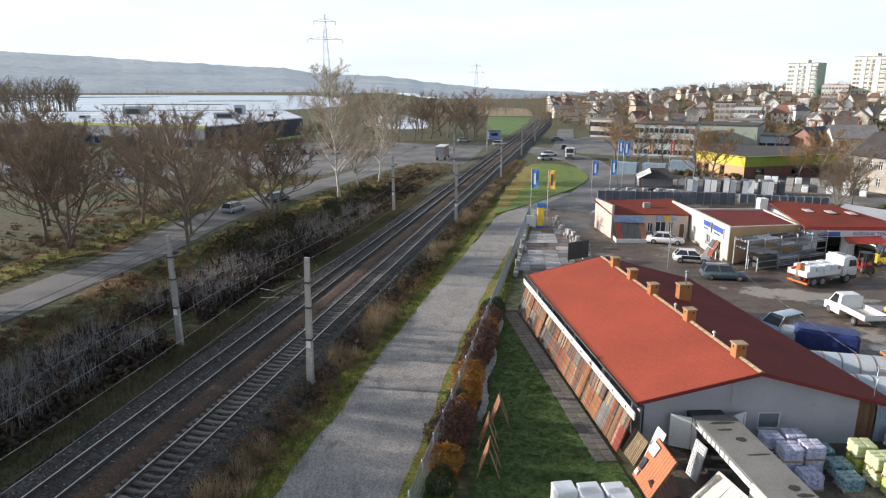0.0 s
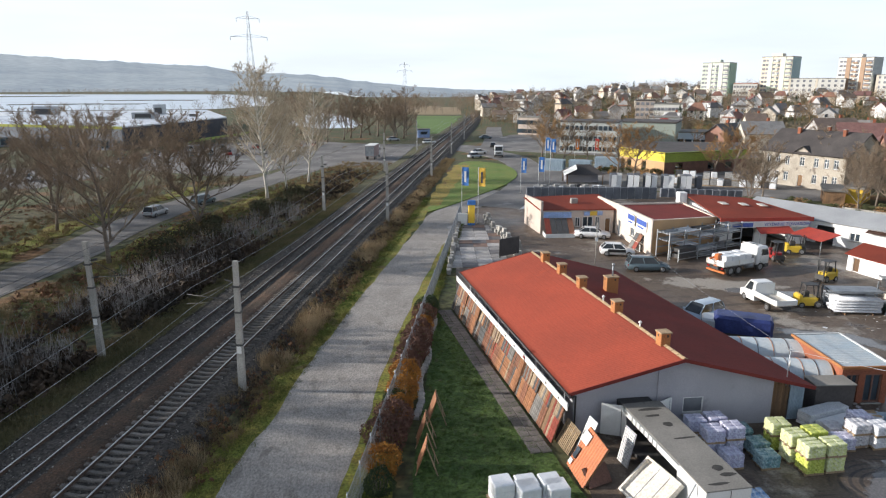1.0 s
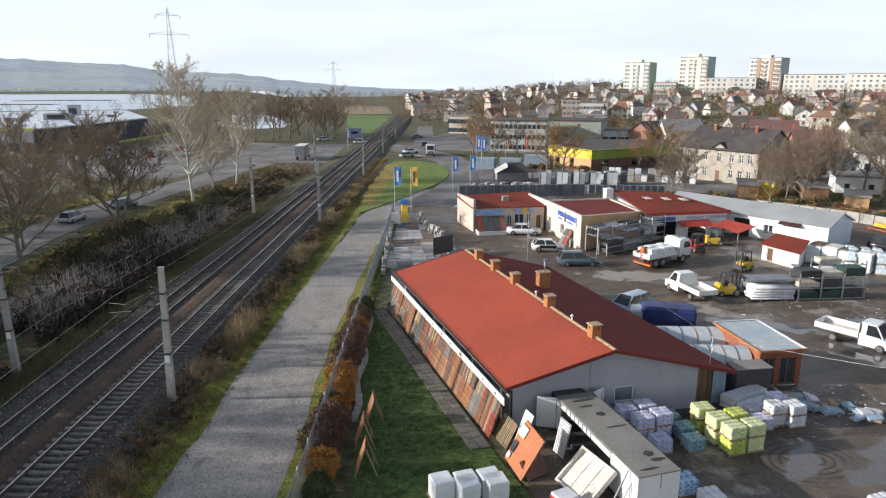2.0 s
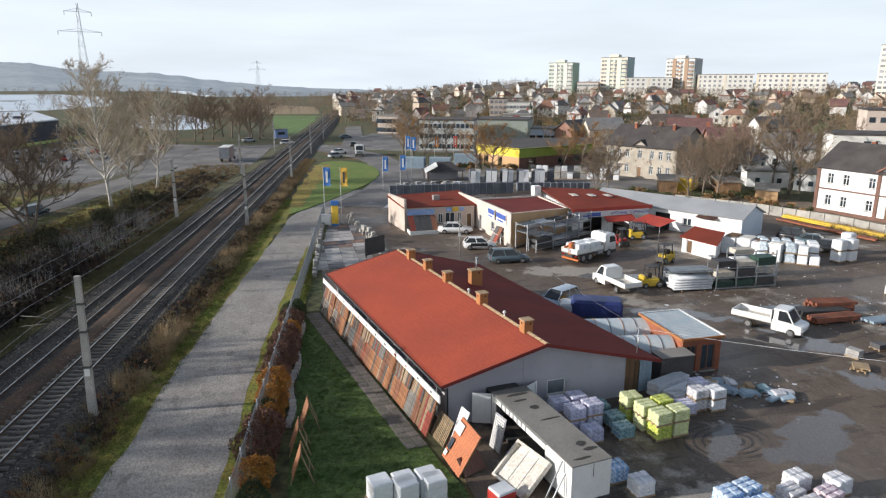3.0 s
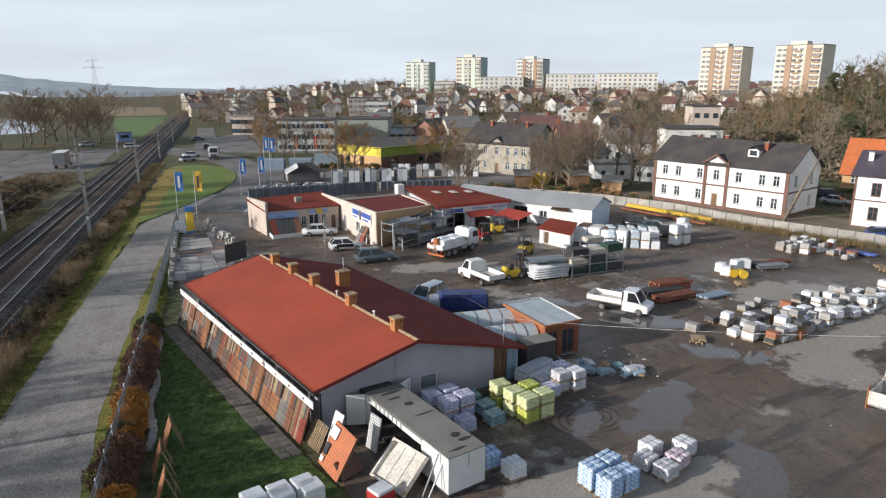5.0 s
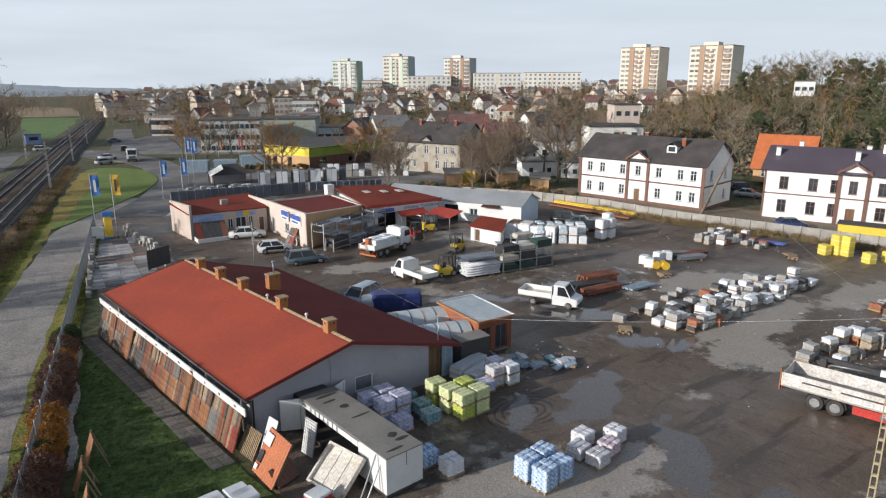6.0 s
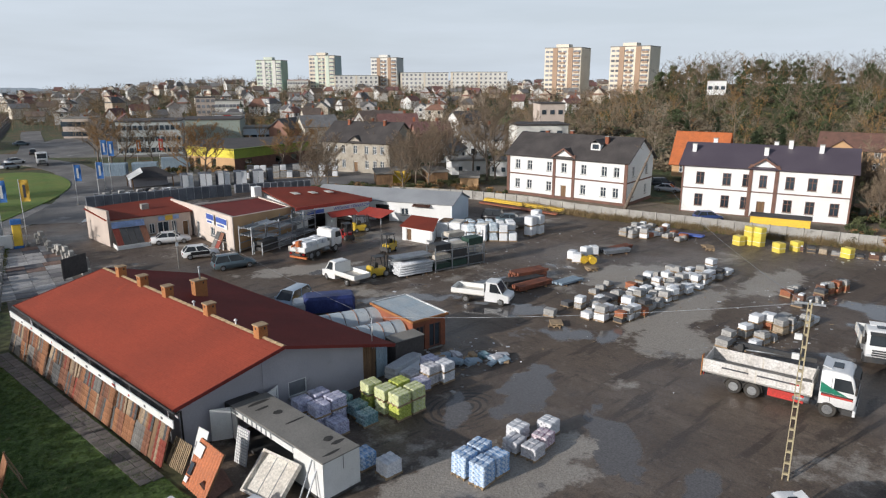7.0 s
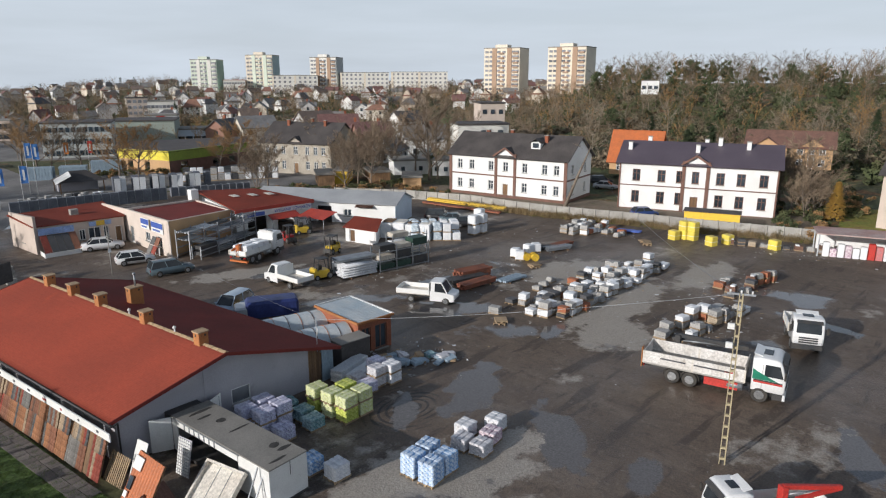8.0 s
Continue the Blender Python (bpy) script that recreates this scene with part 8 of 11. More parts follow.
    if dormer:
        x = dormer
        zz = eave + (ridge - eave) * 0.35
        dm = part("dormer", Geo().box(*at(x, depth * 0.27, zz), 1.7, 2.0, 1.25, rz=rz), M["white_wall"], t)
        part("pane", Geo().box(*at(x, depth * 0.27 - 1.02, zz + 0.3), 1.1, 0.04, 0.75, rz=rz), M["glass"], dm)
        l_, r_, m_ = Vector(at(x - 1.1, depth * 0.27 - 1.3, zz + 1.1)), Vector(at(x + 1.1, depth * 0.27 - 1.3, zz + 1.1)), Vector(at(x, depth * 0.27 - 1.3, zz + 1.85))
        bk = Vector((inn.x, inn.y, 0)) * 3.0
        part("dormer_roof", Geo().slab([l_, m_, m_ + bk, l_ + bk], 0.08).slab([m_, r_, r_ + bk, m_ + bk], 0.08), roof_m, dm)
    return t


facade_house("white_house", "two-storey white house with brown brick trim and a dark roof", (86.7, 79.2), (90.3, 57.5), 10.5, 7.1, 10.4, M["white_wall"], M["dark_roof"], (2.0, 4.4, 8.2, 14.6, 18.2, 20.3), (1.2, 4.5), M["brown_trim"], 3.6, chimneys=((4.0, 6.5), (9.0, 6.2), (16.8, 3.6)), dormer=15.6)
facade_house("white_house", "two-storey white house with a plum metal roof and central gable", (93.8, 50.1), (101.0, 29.0), 11.0, 7.3, 10.0, M["white_wall"], M["plum_roof"], (2.6, 6.3, 9.0, 14.6, 17.4, 20.4), (1.1, 4.4), M["brown_trim"], 3.4, casing=M["brown_trim"], chimneys=((1.0, 3.2), (11.0, 3.0), (3.5, 6.4), (12.0, 6.8), (14.0, 5.0), (18.0, 4.2)), win=(1.15, 1.8))
# old stone tenement behind the store
ca = Vector((81.6, 119.0))
vx = Vector((0.395, -0.919))
facade_house("stone_house", "old two-storey stone tenement with a dark roof and front gable", tuple(ca - vx * 8.4), tuple(ca + vx * 8.4), 12, 6.7, 10.5, M["stone_wall"], M["dark_roof"], (1.5, 3.4, 5.4, 11.2, 13.2, 15.0), (1.0, 4.1), None, 3.0, chimneys=((4, 5), (9, 6.5), (13, 5)), win=(0.95, 1.7))
M["orange_roof"] = surf("orange_tile_roof", (0.50, 0.14, 0.04), (0.40, 0.12, 0.04), 1.0, 6, 0.8, bump=0.3)
facade_house("orange_house", "steep house with a bright orange tiled roof", (121, 67), (123.5, 58), 8, 3.0, 8.5, M["tan_wall"], M["orange_roof"], (2, 5, 7), (0.9,), None, None, z=1.0, win=(1.2, 1.3))
for k, (x, y) in enumerate(((138.4, 46.5), (140.5, 38.9))):
    facade_house("timber_house", "ochre brick house with a wooden balcony gable on the slope", (x, y), (x + 1.95, y - 6.9), 9, 4.2, 6.9, M["tan_wall"], M["brown_trim"], (1.6, 5.4), (0.6, 2.8), None, 4.2, z=height(x, y) + 2.6, win=(1.1, 1.2))
facade_house("white_house", "pale house at the edge of the wooded slope", (104, 17), (103, 3), 9, 7.5, 10.5, M["cream_wall"], M["dark_roof"], (2, 5, 9, 12), (1.2, 4.4), None, None, win=(1.1, 1.5))
# stall with red and white goods
PINKP = surf("faded_red_film", (0.55, 0.16, 0.15), (0.45, 0.2, 0.2), 3, 14, 0.5)
stall = thing("goods_stall", Matrix.Identity(4), "long stall of red and white wrapped goods under a sheet roof", "stall")
CS = [(82.2, 18.6), (85.5, 9.0), (89.5, 10.5), (86.0, 20.0)]
flat_roof(stall, CS, [2.6] * 4, surf("dusty_red_sheet", (0.36, 0.20, 0.17), (0.45, 0.36, 0.33), 0.5, 6, 0.7), 0.12, 0.3, "dusty red sheet roof")
for p in CS:
    part("post", Geo().box(p[0], p[1], 0, 0.12, 0.12, 2.6), M["steel"], stall)
for i in range(13):
    p = Vector((82.6, 18.0)).lerp(Vector((85.6, 9.6)), i / 12)
    part("bale", Geo().box(p.x + 0.5, p.y, 0.03, 0.66, 0.66, random.uniform(0.8, 2.0), rz=18, ch=0.06), random.choice((REDP, M["wrap"], BAG["pink"], BAG["pink"], M["wrap"], PINKP)), stall)
part("back_wall", Geo().poly([(86.2, 19.8), (89.5, 10.4), (89.7, 10.5), (86.4, 19.9)], 0, 2.6), M["white_wall"], stall)
# site cabin with a yellow wall behind the panel wall
cabin = thing("site_cabin", pose(89.3, 33.5, 0, 0, 0, -71), "long yellow-ochre site hut behind the wall", "hut")
part("body", Geo().box(0, 0, 0, 7.0, 2.4, 2.2, ch=0.03), YEL, cabin)
part("roof", Geo().box(0, 0, 2.2, 7.3, 2.7, 0.12, ch=0.02), M["dark_roof"], cabin)

# ---- shops, blocks and flats towards the town ----
# lighter grey glass for windows of distant blocks
FARGLASS = glassy("pale_far_glass", (0.17, 0.175, 0.19))
def at_bearing(az, dist):
    return (dist * math.sin(radians(az)), dist * math.cos(radians(az)))


def block(name, label, category, az0, az1, dist, h, depth, mat, roof_m, rows=0, cols=0, win=(1.4, 1.3), turn=0.0, z=None, strips=None, sides=0):
    """A flat-roofed block that fills the bearings az0 to az1 at a distance; windows in a grid."""
    p, r = Vector(at_bearing(az0, dist)), Vector(at_bearing(az1, dist))
    mid = (p + r) / 2
    w = (r - p).length / max(0.3, math.cos(radians(turn)))
    z = height(mid.x, mid.y) - 0.5 if z is None else z
    rz = math.degrees(math.atan2((r - p).y, (r - p).x)) + turn
    t = thing(name, pose(mid.x, mid.y, z, 0, 0, rz), label, category)
    part("wall", Geo().box(0, depth / 2, 0, w, depth, h), mat, t)
    part("roof", Geo().box(0, depth / 2, h, w + 0.5, depth + 0.5, 0.35), roof_m, t)
    if rows:
        q = Geo()
        q.box(0, 0, 0, win[0], 0.14, win[1])
        me = q.mesh("window", M["glass"] if dist < 300 else FARGLASS)
        fr = Geo().box(0, -0.02, -0.08, win[0] + 0.16, 0.06, 0.1).mesh("sill", M["frame_white"])
        for i in range(rows):
            zz = (h - 0.4) * (i + 0.5) / rows - win[1] / 2 + 0.3
            if dist > 400:
                q = Geo()
                for j in range(cols):
                    q.box(-w / 2 + w * (j + 0.5) / cols, -0.05, zz, win[0], 0.14, win[1])
                tagged(part("window_band", q, FARGLASS, t), kind="stuff")
                continue
            for j in range(cols):
                part("window", me, None, t, m=pose(-w / 2 + w * (j + 0.5) / cols, -0.05, zz))
        for s in range(sides):
            for i in range(rows):
                part("window", me, None, t, m=pose(w / 2 + 0.02, depth * (s + 0.5) / sides, (h - 0.4) * (i + 0.5) / rows - win[1] / 2 + 0.3, 0, 0, 90))
    for x0, x1, m_ in strips or ():
        part("facade_strip", Geo().box(w * ((x0 + x1) / 2 - 0.5), -0.06, 0.3, w * (x1 - x0), 0.14, h - 0.4), m_, t)
    return t


def sight(x, y):
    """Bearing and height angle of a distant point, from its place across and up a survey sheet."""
    u, v, c, k = (x - 784) / 1171.0, (441 - y) / 1171.0, math.cos(radians(14.36)), math.sin(radians(14.36))
    ahead, rise = c + v * k, v * c - k
    return 46.93 + math.degrees(math.atan2(u, ahead)), math.degrees(math.atan2(rise, math.hypot(u, ahead)))


def AZ8(x, y=260):
    return sight(x, y)[0]


# grey and olive are paler, to take in haze over the blocks
FLAT = {n: surf("flats_" + n, c, tuple(v * 0.88 for v in c), 0.08, 3, 0.9, grain=0.06, bump=0.1) for n, c in (("cream", (0.78, 0.70, 0.57)), ("pale", (0.76, 0.74, 0.68)), ("mint", (0.68, 0.74, 0.62)), ("green", (0.34, 0.48, 0.40)), ("brown", (0.42, 0.29, 0.20)), ("teal", (0.38, 0.48, 0.48)), ("grey", (0.50, 0.52, 0.50)), ("olive", (0.33, 0.37, 0.32)))}


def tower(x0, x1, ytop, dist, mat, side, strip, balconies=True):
    """An eleven-storey block of flats: front to the left of its shaded side, coloured by side."""
    az, el = sight((x0 + x1) / 2, ytop)
    xm, ym = at_bearing(az, dist)
    ztop = 19.5 + dist * math.tan(radians(el))
    h = 34.0
    w0 = (AZ8(x1, ytop) - AZ8(x0, ytop)) * math.pi / 180 * dist
    fw, sw = w0 * 0.80, w0 * 0.62
    rz = -az - 20
    t = thing("tower_block", pose(xm, ym, ztop - h, 0, 0, rz), "tall pastel block of flats on the hill", "tower block", "tower blocks on the hill")
    part("wall", Geo().box(0, 0, -8, fw, sw, h + 8), mat, t)
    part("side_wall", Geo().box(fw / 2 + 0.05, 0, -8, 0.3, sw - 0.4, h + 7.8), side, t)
    part("roof", Geo().box(0, 0, h, fw + 0.3, sw + 0.3, 0.5), M["felt"], t)
    part("lift_house", Geo().box(-fw * 0.1, 0, h + 0.5, fw * 0.35, sw * 0.4, 2.2), mat, t)
    for k in (0.3, 0.72):
        part("facade_strip", Geo().box(fw * (k - 0.5), -sw / 2 - 0.1, -8, fw * 0.13, 0.5, h + 8), strip, t)
    band_geo = Geo()
    for k in (0.08, 0.2, 0.42, 0.56, 0.84, 0.94):
        band_geo.box(fw * (k - 0.5), 0, 0, fw * 0.09, 0.3, 1.4)
    wnd = band_geo.mesh("window_band", FARGLASS)
    bal = Geo().box(0, 0, 0, fw * 0.14, 1.0, 1.0).mesh("balcony", strip)
    for i in range(11):
        tagged(part("window_band", wnd, None, t, m=pose(0, -sw / 2 - 0.05, 1.0 + 3.0 * i)), kind="stuff")
        for k in (0.49, 0.89):
            part("balcony", bal, None, t, m=pose(fw * (k - 0.5), -sw / 2 - 0.4, 0.3 + 3.0 * i))


# first three: shade is put into the darker side wall colour
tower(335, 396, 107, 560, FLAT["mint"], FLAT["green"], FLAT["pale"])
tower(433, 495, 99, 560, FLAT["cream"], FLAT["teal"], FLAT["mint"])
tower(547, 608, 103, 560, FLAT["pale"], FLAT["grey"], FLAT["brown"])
tower(856, 938, 87, 470, FLAT["cream"], FLAT["cream"], FLAT["brown"])
tower(969, 1057, 85, 450, FLAT["cream"], FLAT["cream"], FLAT["brown"])
for x0, x1, yt, rows_, cols_ in ((481, 562, 134, 5, 9), (602, 688, 129, 5, 11), (692, 792, 128, 5, 12)):
    d_ = 545
    el = sight((x0 + x1) / 2, yt)[1]
    zt = 19.5 + d_ * math.tan(radians(el))
    block("flats", "long five-storey pale block of flats on the hill", "apartment block", AZ8(x0, yt), AZ8(x1, yt), d_, 16, 12, FLAT["pale"], M["felt"], rows_, cols_, (1.6, 1.5), z=zt - 16, strips=((0.0, 0.04, FLAT["cream"]), (0.48, 0.52, FLAT["cream"])))
block("school", "pale school with a red roof on the hill", "school", AZ8(394, 130), AZ8(433, 130), 545, 9, 10, FLAT["pale"], M["orange_roof"], 2, 8, z=19.5 + 545 * math.tan(radians(-0.15)) - 8)

# nearer town blocks
block("grey_block", "three-storey grey block with a row of square windows", "building", AZ8(75), AZ8(200), 195, 9.2, 12, FLAT["grey"], M["dark_roof"], 3, 12, (0.9, 1.2), turn=-8)
block("warehouse", "large green-grey windowless warehouse building", "warehouse", AZ8(198), AZ8(312), 208, 8.6, 16, FLAT["olive"], M["dark_roof"], turn=-8)
block("shop_block", "white shop block with a red sign", "shop", AZ8(262), AZ8(318), 250, 7.6, 12, M["white_wall"], M["felt"], 2, 5, (1.6, 1.2), strips=((0.36, 0.62, REDP),))
block("cream_block", "square cream block above the shops", "building", AZ8(233), AZ8(270), 330, 10.5, 12, M["cream_wall"], M["dark_roof"], 4, 4, z=1)
block("low_block", "grey flat-roofed block with windows", "building", AZ8(268), AZ8(322), 330, 9, 12, FLAT["pale"], M["felt"], 2, 8, z=1)
block("blue_shop", "low pale blue shop with windows", "shop", AZ8(315), AZ8(400), 215, 5.4, 12, M["blue_wall"], M["felt"], 1, 6, (2.0, 1.4))
GREENROOF = surf("lime_green_sheet", (0.28, 0.36, 0.05), (0.24, 0.31, 0.05), 0.3, 6, 0.6)
YELW = surf("yellow_cladding", (0.78, 0.66, 0.05), (0.68, 0.56, 0.05), 0.4, 6, 0.6)
mk = thing("market_hall", Matrix.Identity(4), "market hall with a yellow and orange front and lime green roof", "shop")
pa, pb, pc = Vector(at_bearing(AZ8(205), 163)), Vector(at_bearing(AZ8(297), 152)), Vector(at_bearing(AZ8(440), 168))
q = Geo()
wall(q, tuple(pa), tuple(pb), 2.8, 2.8, [(3.0, 4.6, 0.0, 2.4), (8, 9.4, 0, 2.4)], 0.4)
part("wall", q.weld(), M["tan_wall"], mk, "orange lower wall")
q = Geo()
wall(q, tuple(pa), tuple(pb), 2.0, 2.0, [], 0.5, z=2.8)
part("band", q, YELW, mk, "broad yellow band")
q = Geo()
wall(q, tuple(pb), tuple(pc), 2.7, 2.7, [(3, 5, 0.0, 2.4), (12, 14, 0.8, 2.2), (17, 19, 0.8, 2.2)], 0.4)
part("wall", q.weld(), M["brown_trim"], mk, "dark red brick wall")
q = Geo()
wall(q, tuple(pb), tuple(pc), 2.1, 2.1, [], 0.5, z=2.7)
part("band", q, GREENROOF, mk, "broad lime green band")
part("flat_roof", Geo().poly([(pa.x, pa.y), (pb.x, pb.y), (pc.x, pc.y), (pc.x * 1.12, pc.y * 1.12), (pa.x * 1.12, pa.y * 1.12)], 4.5, 4.7), M["dark_roof"], mk)
for x0, x1, dist, h, mt in ((811, 900, 150, 10.2, FLAT["pale"]), (850, 892, 190, 13.2, M["cream_wall"])):
    block("pale_block", "pale square block with a flat roof", "building", AZ8(x0), AZ8(x1), dist, h, 9, mt, M["dark_roof"], 3 if h > 10 else 2, 3, (1.2, 1.2), turn=14, sides=2)
block("white_hall", "low white flat-roofed house in the gardens", "building", AZ8(1127), AZ8(1158), 270, 5, 8, M["white_wall"], M["felt"], 1, 3, z=14)
block("office_block", "cream two-storey block with dark window bands by the crossing", "building", sight(-37, 205)[0], sight(15, 205)[0], 262, 7.0, 10, M["cream_wall"], M["felt"], 2, 7, (2.2, 1.6), turn=-25)
block("low_block", "low white roadside shop with a flat roof", "building", sight(28, 215)[0], sight(62, 215)[0], 270, 4.2, 8, M["white_wall"], M["felt"], 1, 4, (1.6, 1.4))
q = Geo()
q.poly([(38, 196), (62, 186), (84, 200), (90, 236), (72, 256), (54, 256), (45, 240)], -0.2, 0.06)
ribbon(q, [(36, 203), (41, 226), (46.5, 254), (51, 280), (55, 300)], 6.5, -0.2, 0.07)
solid("street_lot", q, M["street"], "grey asphalt lot beside the crossing street", "parking lot", kind="structure")
q = Geo()
for k in range(9):
    for r in range(5):
        x, y = at_bearing(46.6 + 0.8 * k, 246 + 16 * r)
        q.v.append((x, y, height(x, y) + 0.25))
q.f = [(k * 5 + r, k * 5 + r + 1, k * 5 + r + 6, k * 5 + r + 5) for k in range(8) for r in range(4)]
q.s = [True] * len(q.f)
solid("slope_meadow", q, M["field"], "green meadow on the slope below the flats", "grass", kind="structure")
# low white sheds and garages behind the panel wall
for x0, x1, dist, h, mt in ((697, 760, 140, 3.4, M["white_wall"]), (765, 797, 138, 3.6, M["white_wall"]), (655, 690, 128, 2.6, M["wood"]), (712, 745, 122, 2.4, M["tan_wall"]), (590, 612, 128, 3.0, YEL), (560, 590, 126, 2.6, M["wood"])):
    block("garden_shed", "small garage or shed among the gardens", "shed", AZ8(x0), AZ8(x1), dist, h, 7, mt, M["felt"], 1 if mt == M["white_wall"] else 0, 2, (0.8, 0.9), turn=random.uniform(-15, 15))

# houses on the hill
HW = [surf("house_wall_" + n, c, None, 0.3, 8, 0.9, grain=0.08) for n, c in (("white", (0.80, 0.79, 0.76)), ("cream", (0.70, 0.63, 0.52)), ("grey", (0.52, 0.51, 0.50)), ("tan", (0.55, 0.46, 0.36)), ("brick", (0.36, 0.20, 0.15)))]
# hill roofs are lightened in place of distance haze
HR = [surf("house_roof_" + n, c, None, 0.8, 5, 0.85, grain=0.2, bump=0.3) for n, c in (("red", (0.24, 0.12, 0.095)), ("brown", (0.19, 0.145, 0.12)), ("dark", (0.12, 0.115, 0.115)), ("grey", (0.25, 0.245, 0.24)), ("orange", (0.30, 0.16, 0.11)), ("maroon", (0.19, 0.10, 0.09)))]
HWIN = Geo().box(0, 0, 0, 1.1, 0.14, 1.3).mesh("window", M["glass"])


def town_house(x, y, rz, w, d, h, rh, wm_, rm_):
    z = height(x, y) - 0.4
    dist = math.hypot(x, y)
    a, b = w / 2, d / 2
    q = Geo().box(0, 0, 0, w, d, h)
    q.add([(-a, -b, h), (-a, b, h), (-a, 0, h + rh), (a, -b, h), (a, b, h), (a, 0, h + rh)], [(0, 2, 1), (3, 4, 5), (0, 3, 5, 2), (1, 2, 5, 4)])
    walls = q
    o = 0.5
    k = rh / b * o
    q = Geo()
    if rm_ in (0, 2, 4) and w < 10:
        hip = min(a * 0.55, b)
        c = [(-a - o, -b - o, h - k + 0.12), (a + o, -b - o, h - k + 0.12), (a + o, b + o, h - k + 0.12), (-a - o, b + o, h - k + 0.12), (-a + hip, 0, h + rh + 0.12), (a - hip, 0, h + rh + 0.12)]
        q.add(c, [(0, 1, 5, 4), (2, 3, 4, 5), (1, 2, 5), (3, 0, 4), (3, 2, 1, 0)])
    else:
        q.slab([(-a - o, -b - o, h - k + 0.12), (a + o, -b - o, h - k + 0.12), (a + o, 0, h + rh + 0.12), (-a - o, 0, h + rh + 0.12)], 0.2)
        q.slab([(a + o, b + o, h - k + 0.12), (-a - o, b + o, h - k + 0.12), (-a - o, 0, h + rh + 0.12), (a + o, 0, h + rh + 0.12)], 0.2)
    if dist > 520:
        n0 = len(walls.f)
        walls.add(q.v, q.f)
        far_me = walls.mesh("town_house", HW[wm_])
        far_me.materials.append(HR[rm_])
        far_me.polygons.foreach_set("material_index", [0] * n0 + [1] * (len(walls.f) - n0))
        solid("town_house", far_me, None, "small detached house with a pitched roof far up the hill", "house", "houses on the hill", m=pose(x, y, z, 0, 0, rz))
        return
    t = thing("town_house", pose(x, y, z, 0, 0, rz), "detached house with a pitched roof on the town hill", "house", "houses on the hill")
    part("wall", walls, HW[wm_], t)
    part("roof", q, HR[rm_], t)
    if dist < 430:
        part("chimney", Geo().box(a * 0.4, b * 0.25, h + rh * 0.6, 0.7, 0.7, rh * 0.4 + 1.0), M["red_brick"], t)
    for i in range(0 if dist > 340 else (2 if h > 4.5 else 1)):
        for xx in (-0.27, 0.27):
            part("window", HWIN, None, t, m=pose(w * xx, -b - 0.04, 1.0 + 2.7 * i))
        part("window", HWIN, None, t, m=pose(-a - 0.04, 0, 1.0 + 2.7 * i, 0, 0, 90))


random.seed(101)
made = []
tries = 0
while len(made) < 275 and tries < 9000:
    tries += 1
    az = random.uniform(9, 56)
    dist = 715 - 440 * (random.random() ** 1.55)
    if dist < 330 and az < 12 or dist < 235 and random.random() < 0.5:
        continue
    if az > 46 and dist < 330:
        continue
    x, y = at_bearing(az, dist)
    if any((x - p[0]) ** 2 + (y - p[1]) ** 2 < (9 + dist * 0.009) ** 2 for p in made):
        continue
    made.append((x, y))
    town_house(x, y, random.choice((-az, -az + 90, -az + 30)) + random.uniform(-20, 20), random.uniform(6.0, 8.5), random.uniform(5.5, 7), random.choice((3.0, 3.4, 5.2, 5.6)), random.uniform(1.8, 3.2), random.choice((0, 0, 0, 1, 1, 2, 2, 3)), random.choice((0, 0, 1, 1, 2, 2, 3, 3, 4, 5, 5)))
for x0, dist, w, h, wm_, rm_, tr in ((455, 215, 11, 6, 1, 3, 20), (400, 215, 10, 5.5, 4, 2, 60), (660, 190, 10, 5.6, 4, 5, 15), (635, 196, 8, 6.0, 4, 5, 95), (750, 180, 11, 5.0, 0, 3, 10), (720, 240, 11, 5.8, 0, 2, 40), (600, 215, 12, 6.0, 3, 5, 5), (560, 235, 12, 6, 2, 1, 30), (690, 165, 9, 3.4, 0, 3, 70)):
    x, y = at_bearing(AZ8(x0), dist)
    town_house(x, y, -AZ8(x0) + tr, w, w * 0.7, h, w * 0.28, wm_, rm_)

# ---- supermarket across the railway ----
mart = thing("supermarket", Matrix.Identity(4), "large flat supermarket with a white roof and lime trim", "supermarket")
LIME = surf("lime_trim", (0.45, 0.48, 0.05), None, 0.5, 5, 0.6)
NAVY = surf("dark_navy_cladding", (0.035, 0.04, 0.055), (0.05, 0.055, 0.07), 0.3, 4, 0.6)
MG = surf("blue_grey_cladding", (0.20, 0.22, 0.26), (0.16, 0.175, 0.21), 0.2, 4, 0.6)
MS = [(-143.56, 217.88), (-126.05, 227.72), (-73.12, 205.99), (-54.97, 263.33)]
MROOF = MS + [(MS[3][0] - 25, MS[3][1] + 75), (MS[0][0] - 60, MS[0][1] + 95), (MS[0][0] - 70, MS[0][1] - 5)]
part("roof", Geo().poly(MROOF, 6.6, 7.0), surf("pale_membrane_roof", (0.62, 0.65, 0.70), (0.42, 0.46, 0.52), 0.06, 2, 0.4, spots=((0.8, 0.81, 0.82), 0.09, 0.56)), mart, "white membrane roof")
for (a, b), m_ in zip(zip(MROOF, MROOF[1:] + MROOF[:1]), (MG, MG, NAVY, NAVY, MG, MG, MG)):
    q = Geo()
    wall(q, a, b, 6.5, 6.5, [], 0.3)
    part("wall", q, m_, mart)
for a, b, m_ in ((MS[0], MS[1], LIME), (MS[1], MS[2], LIME)):
    q = Geo()
    wall(q, (a[0], a[1] - 0.1), (b[0], b[1] - 0.1), 0.8, 0.8, [], 0.15, z=6.3)
    part("trim", q, m_, mart, "lime edge trim")
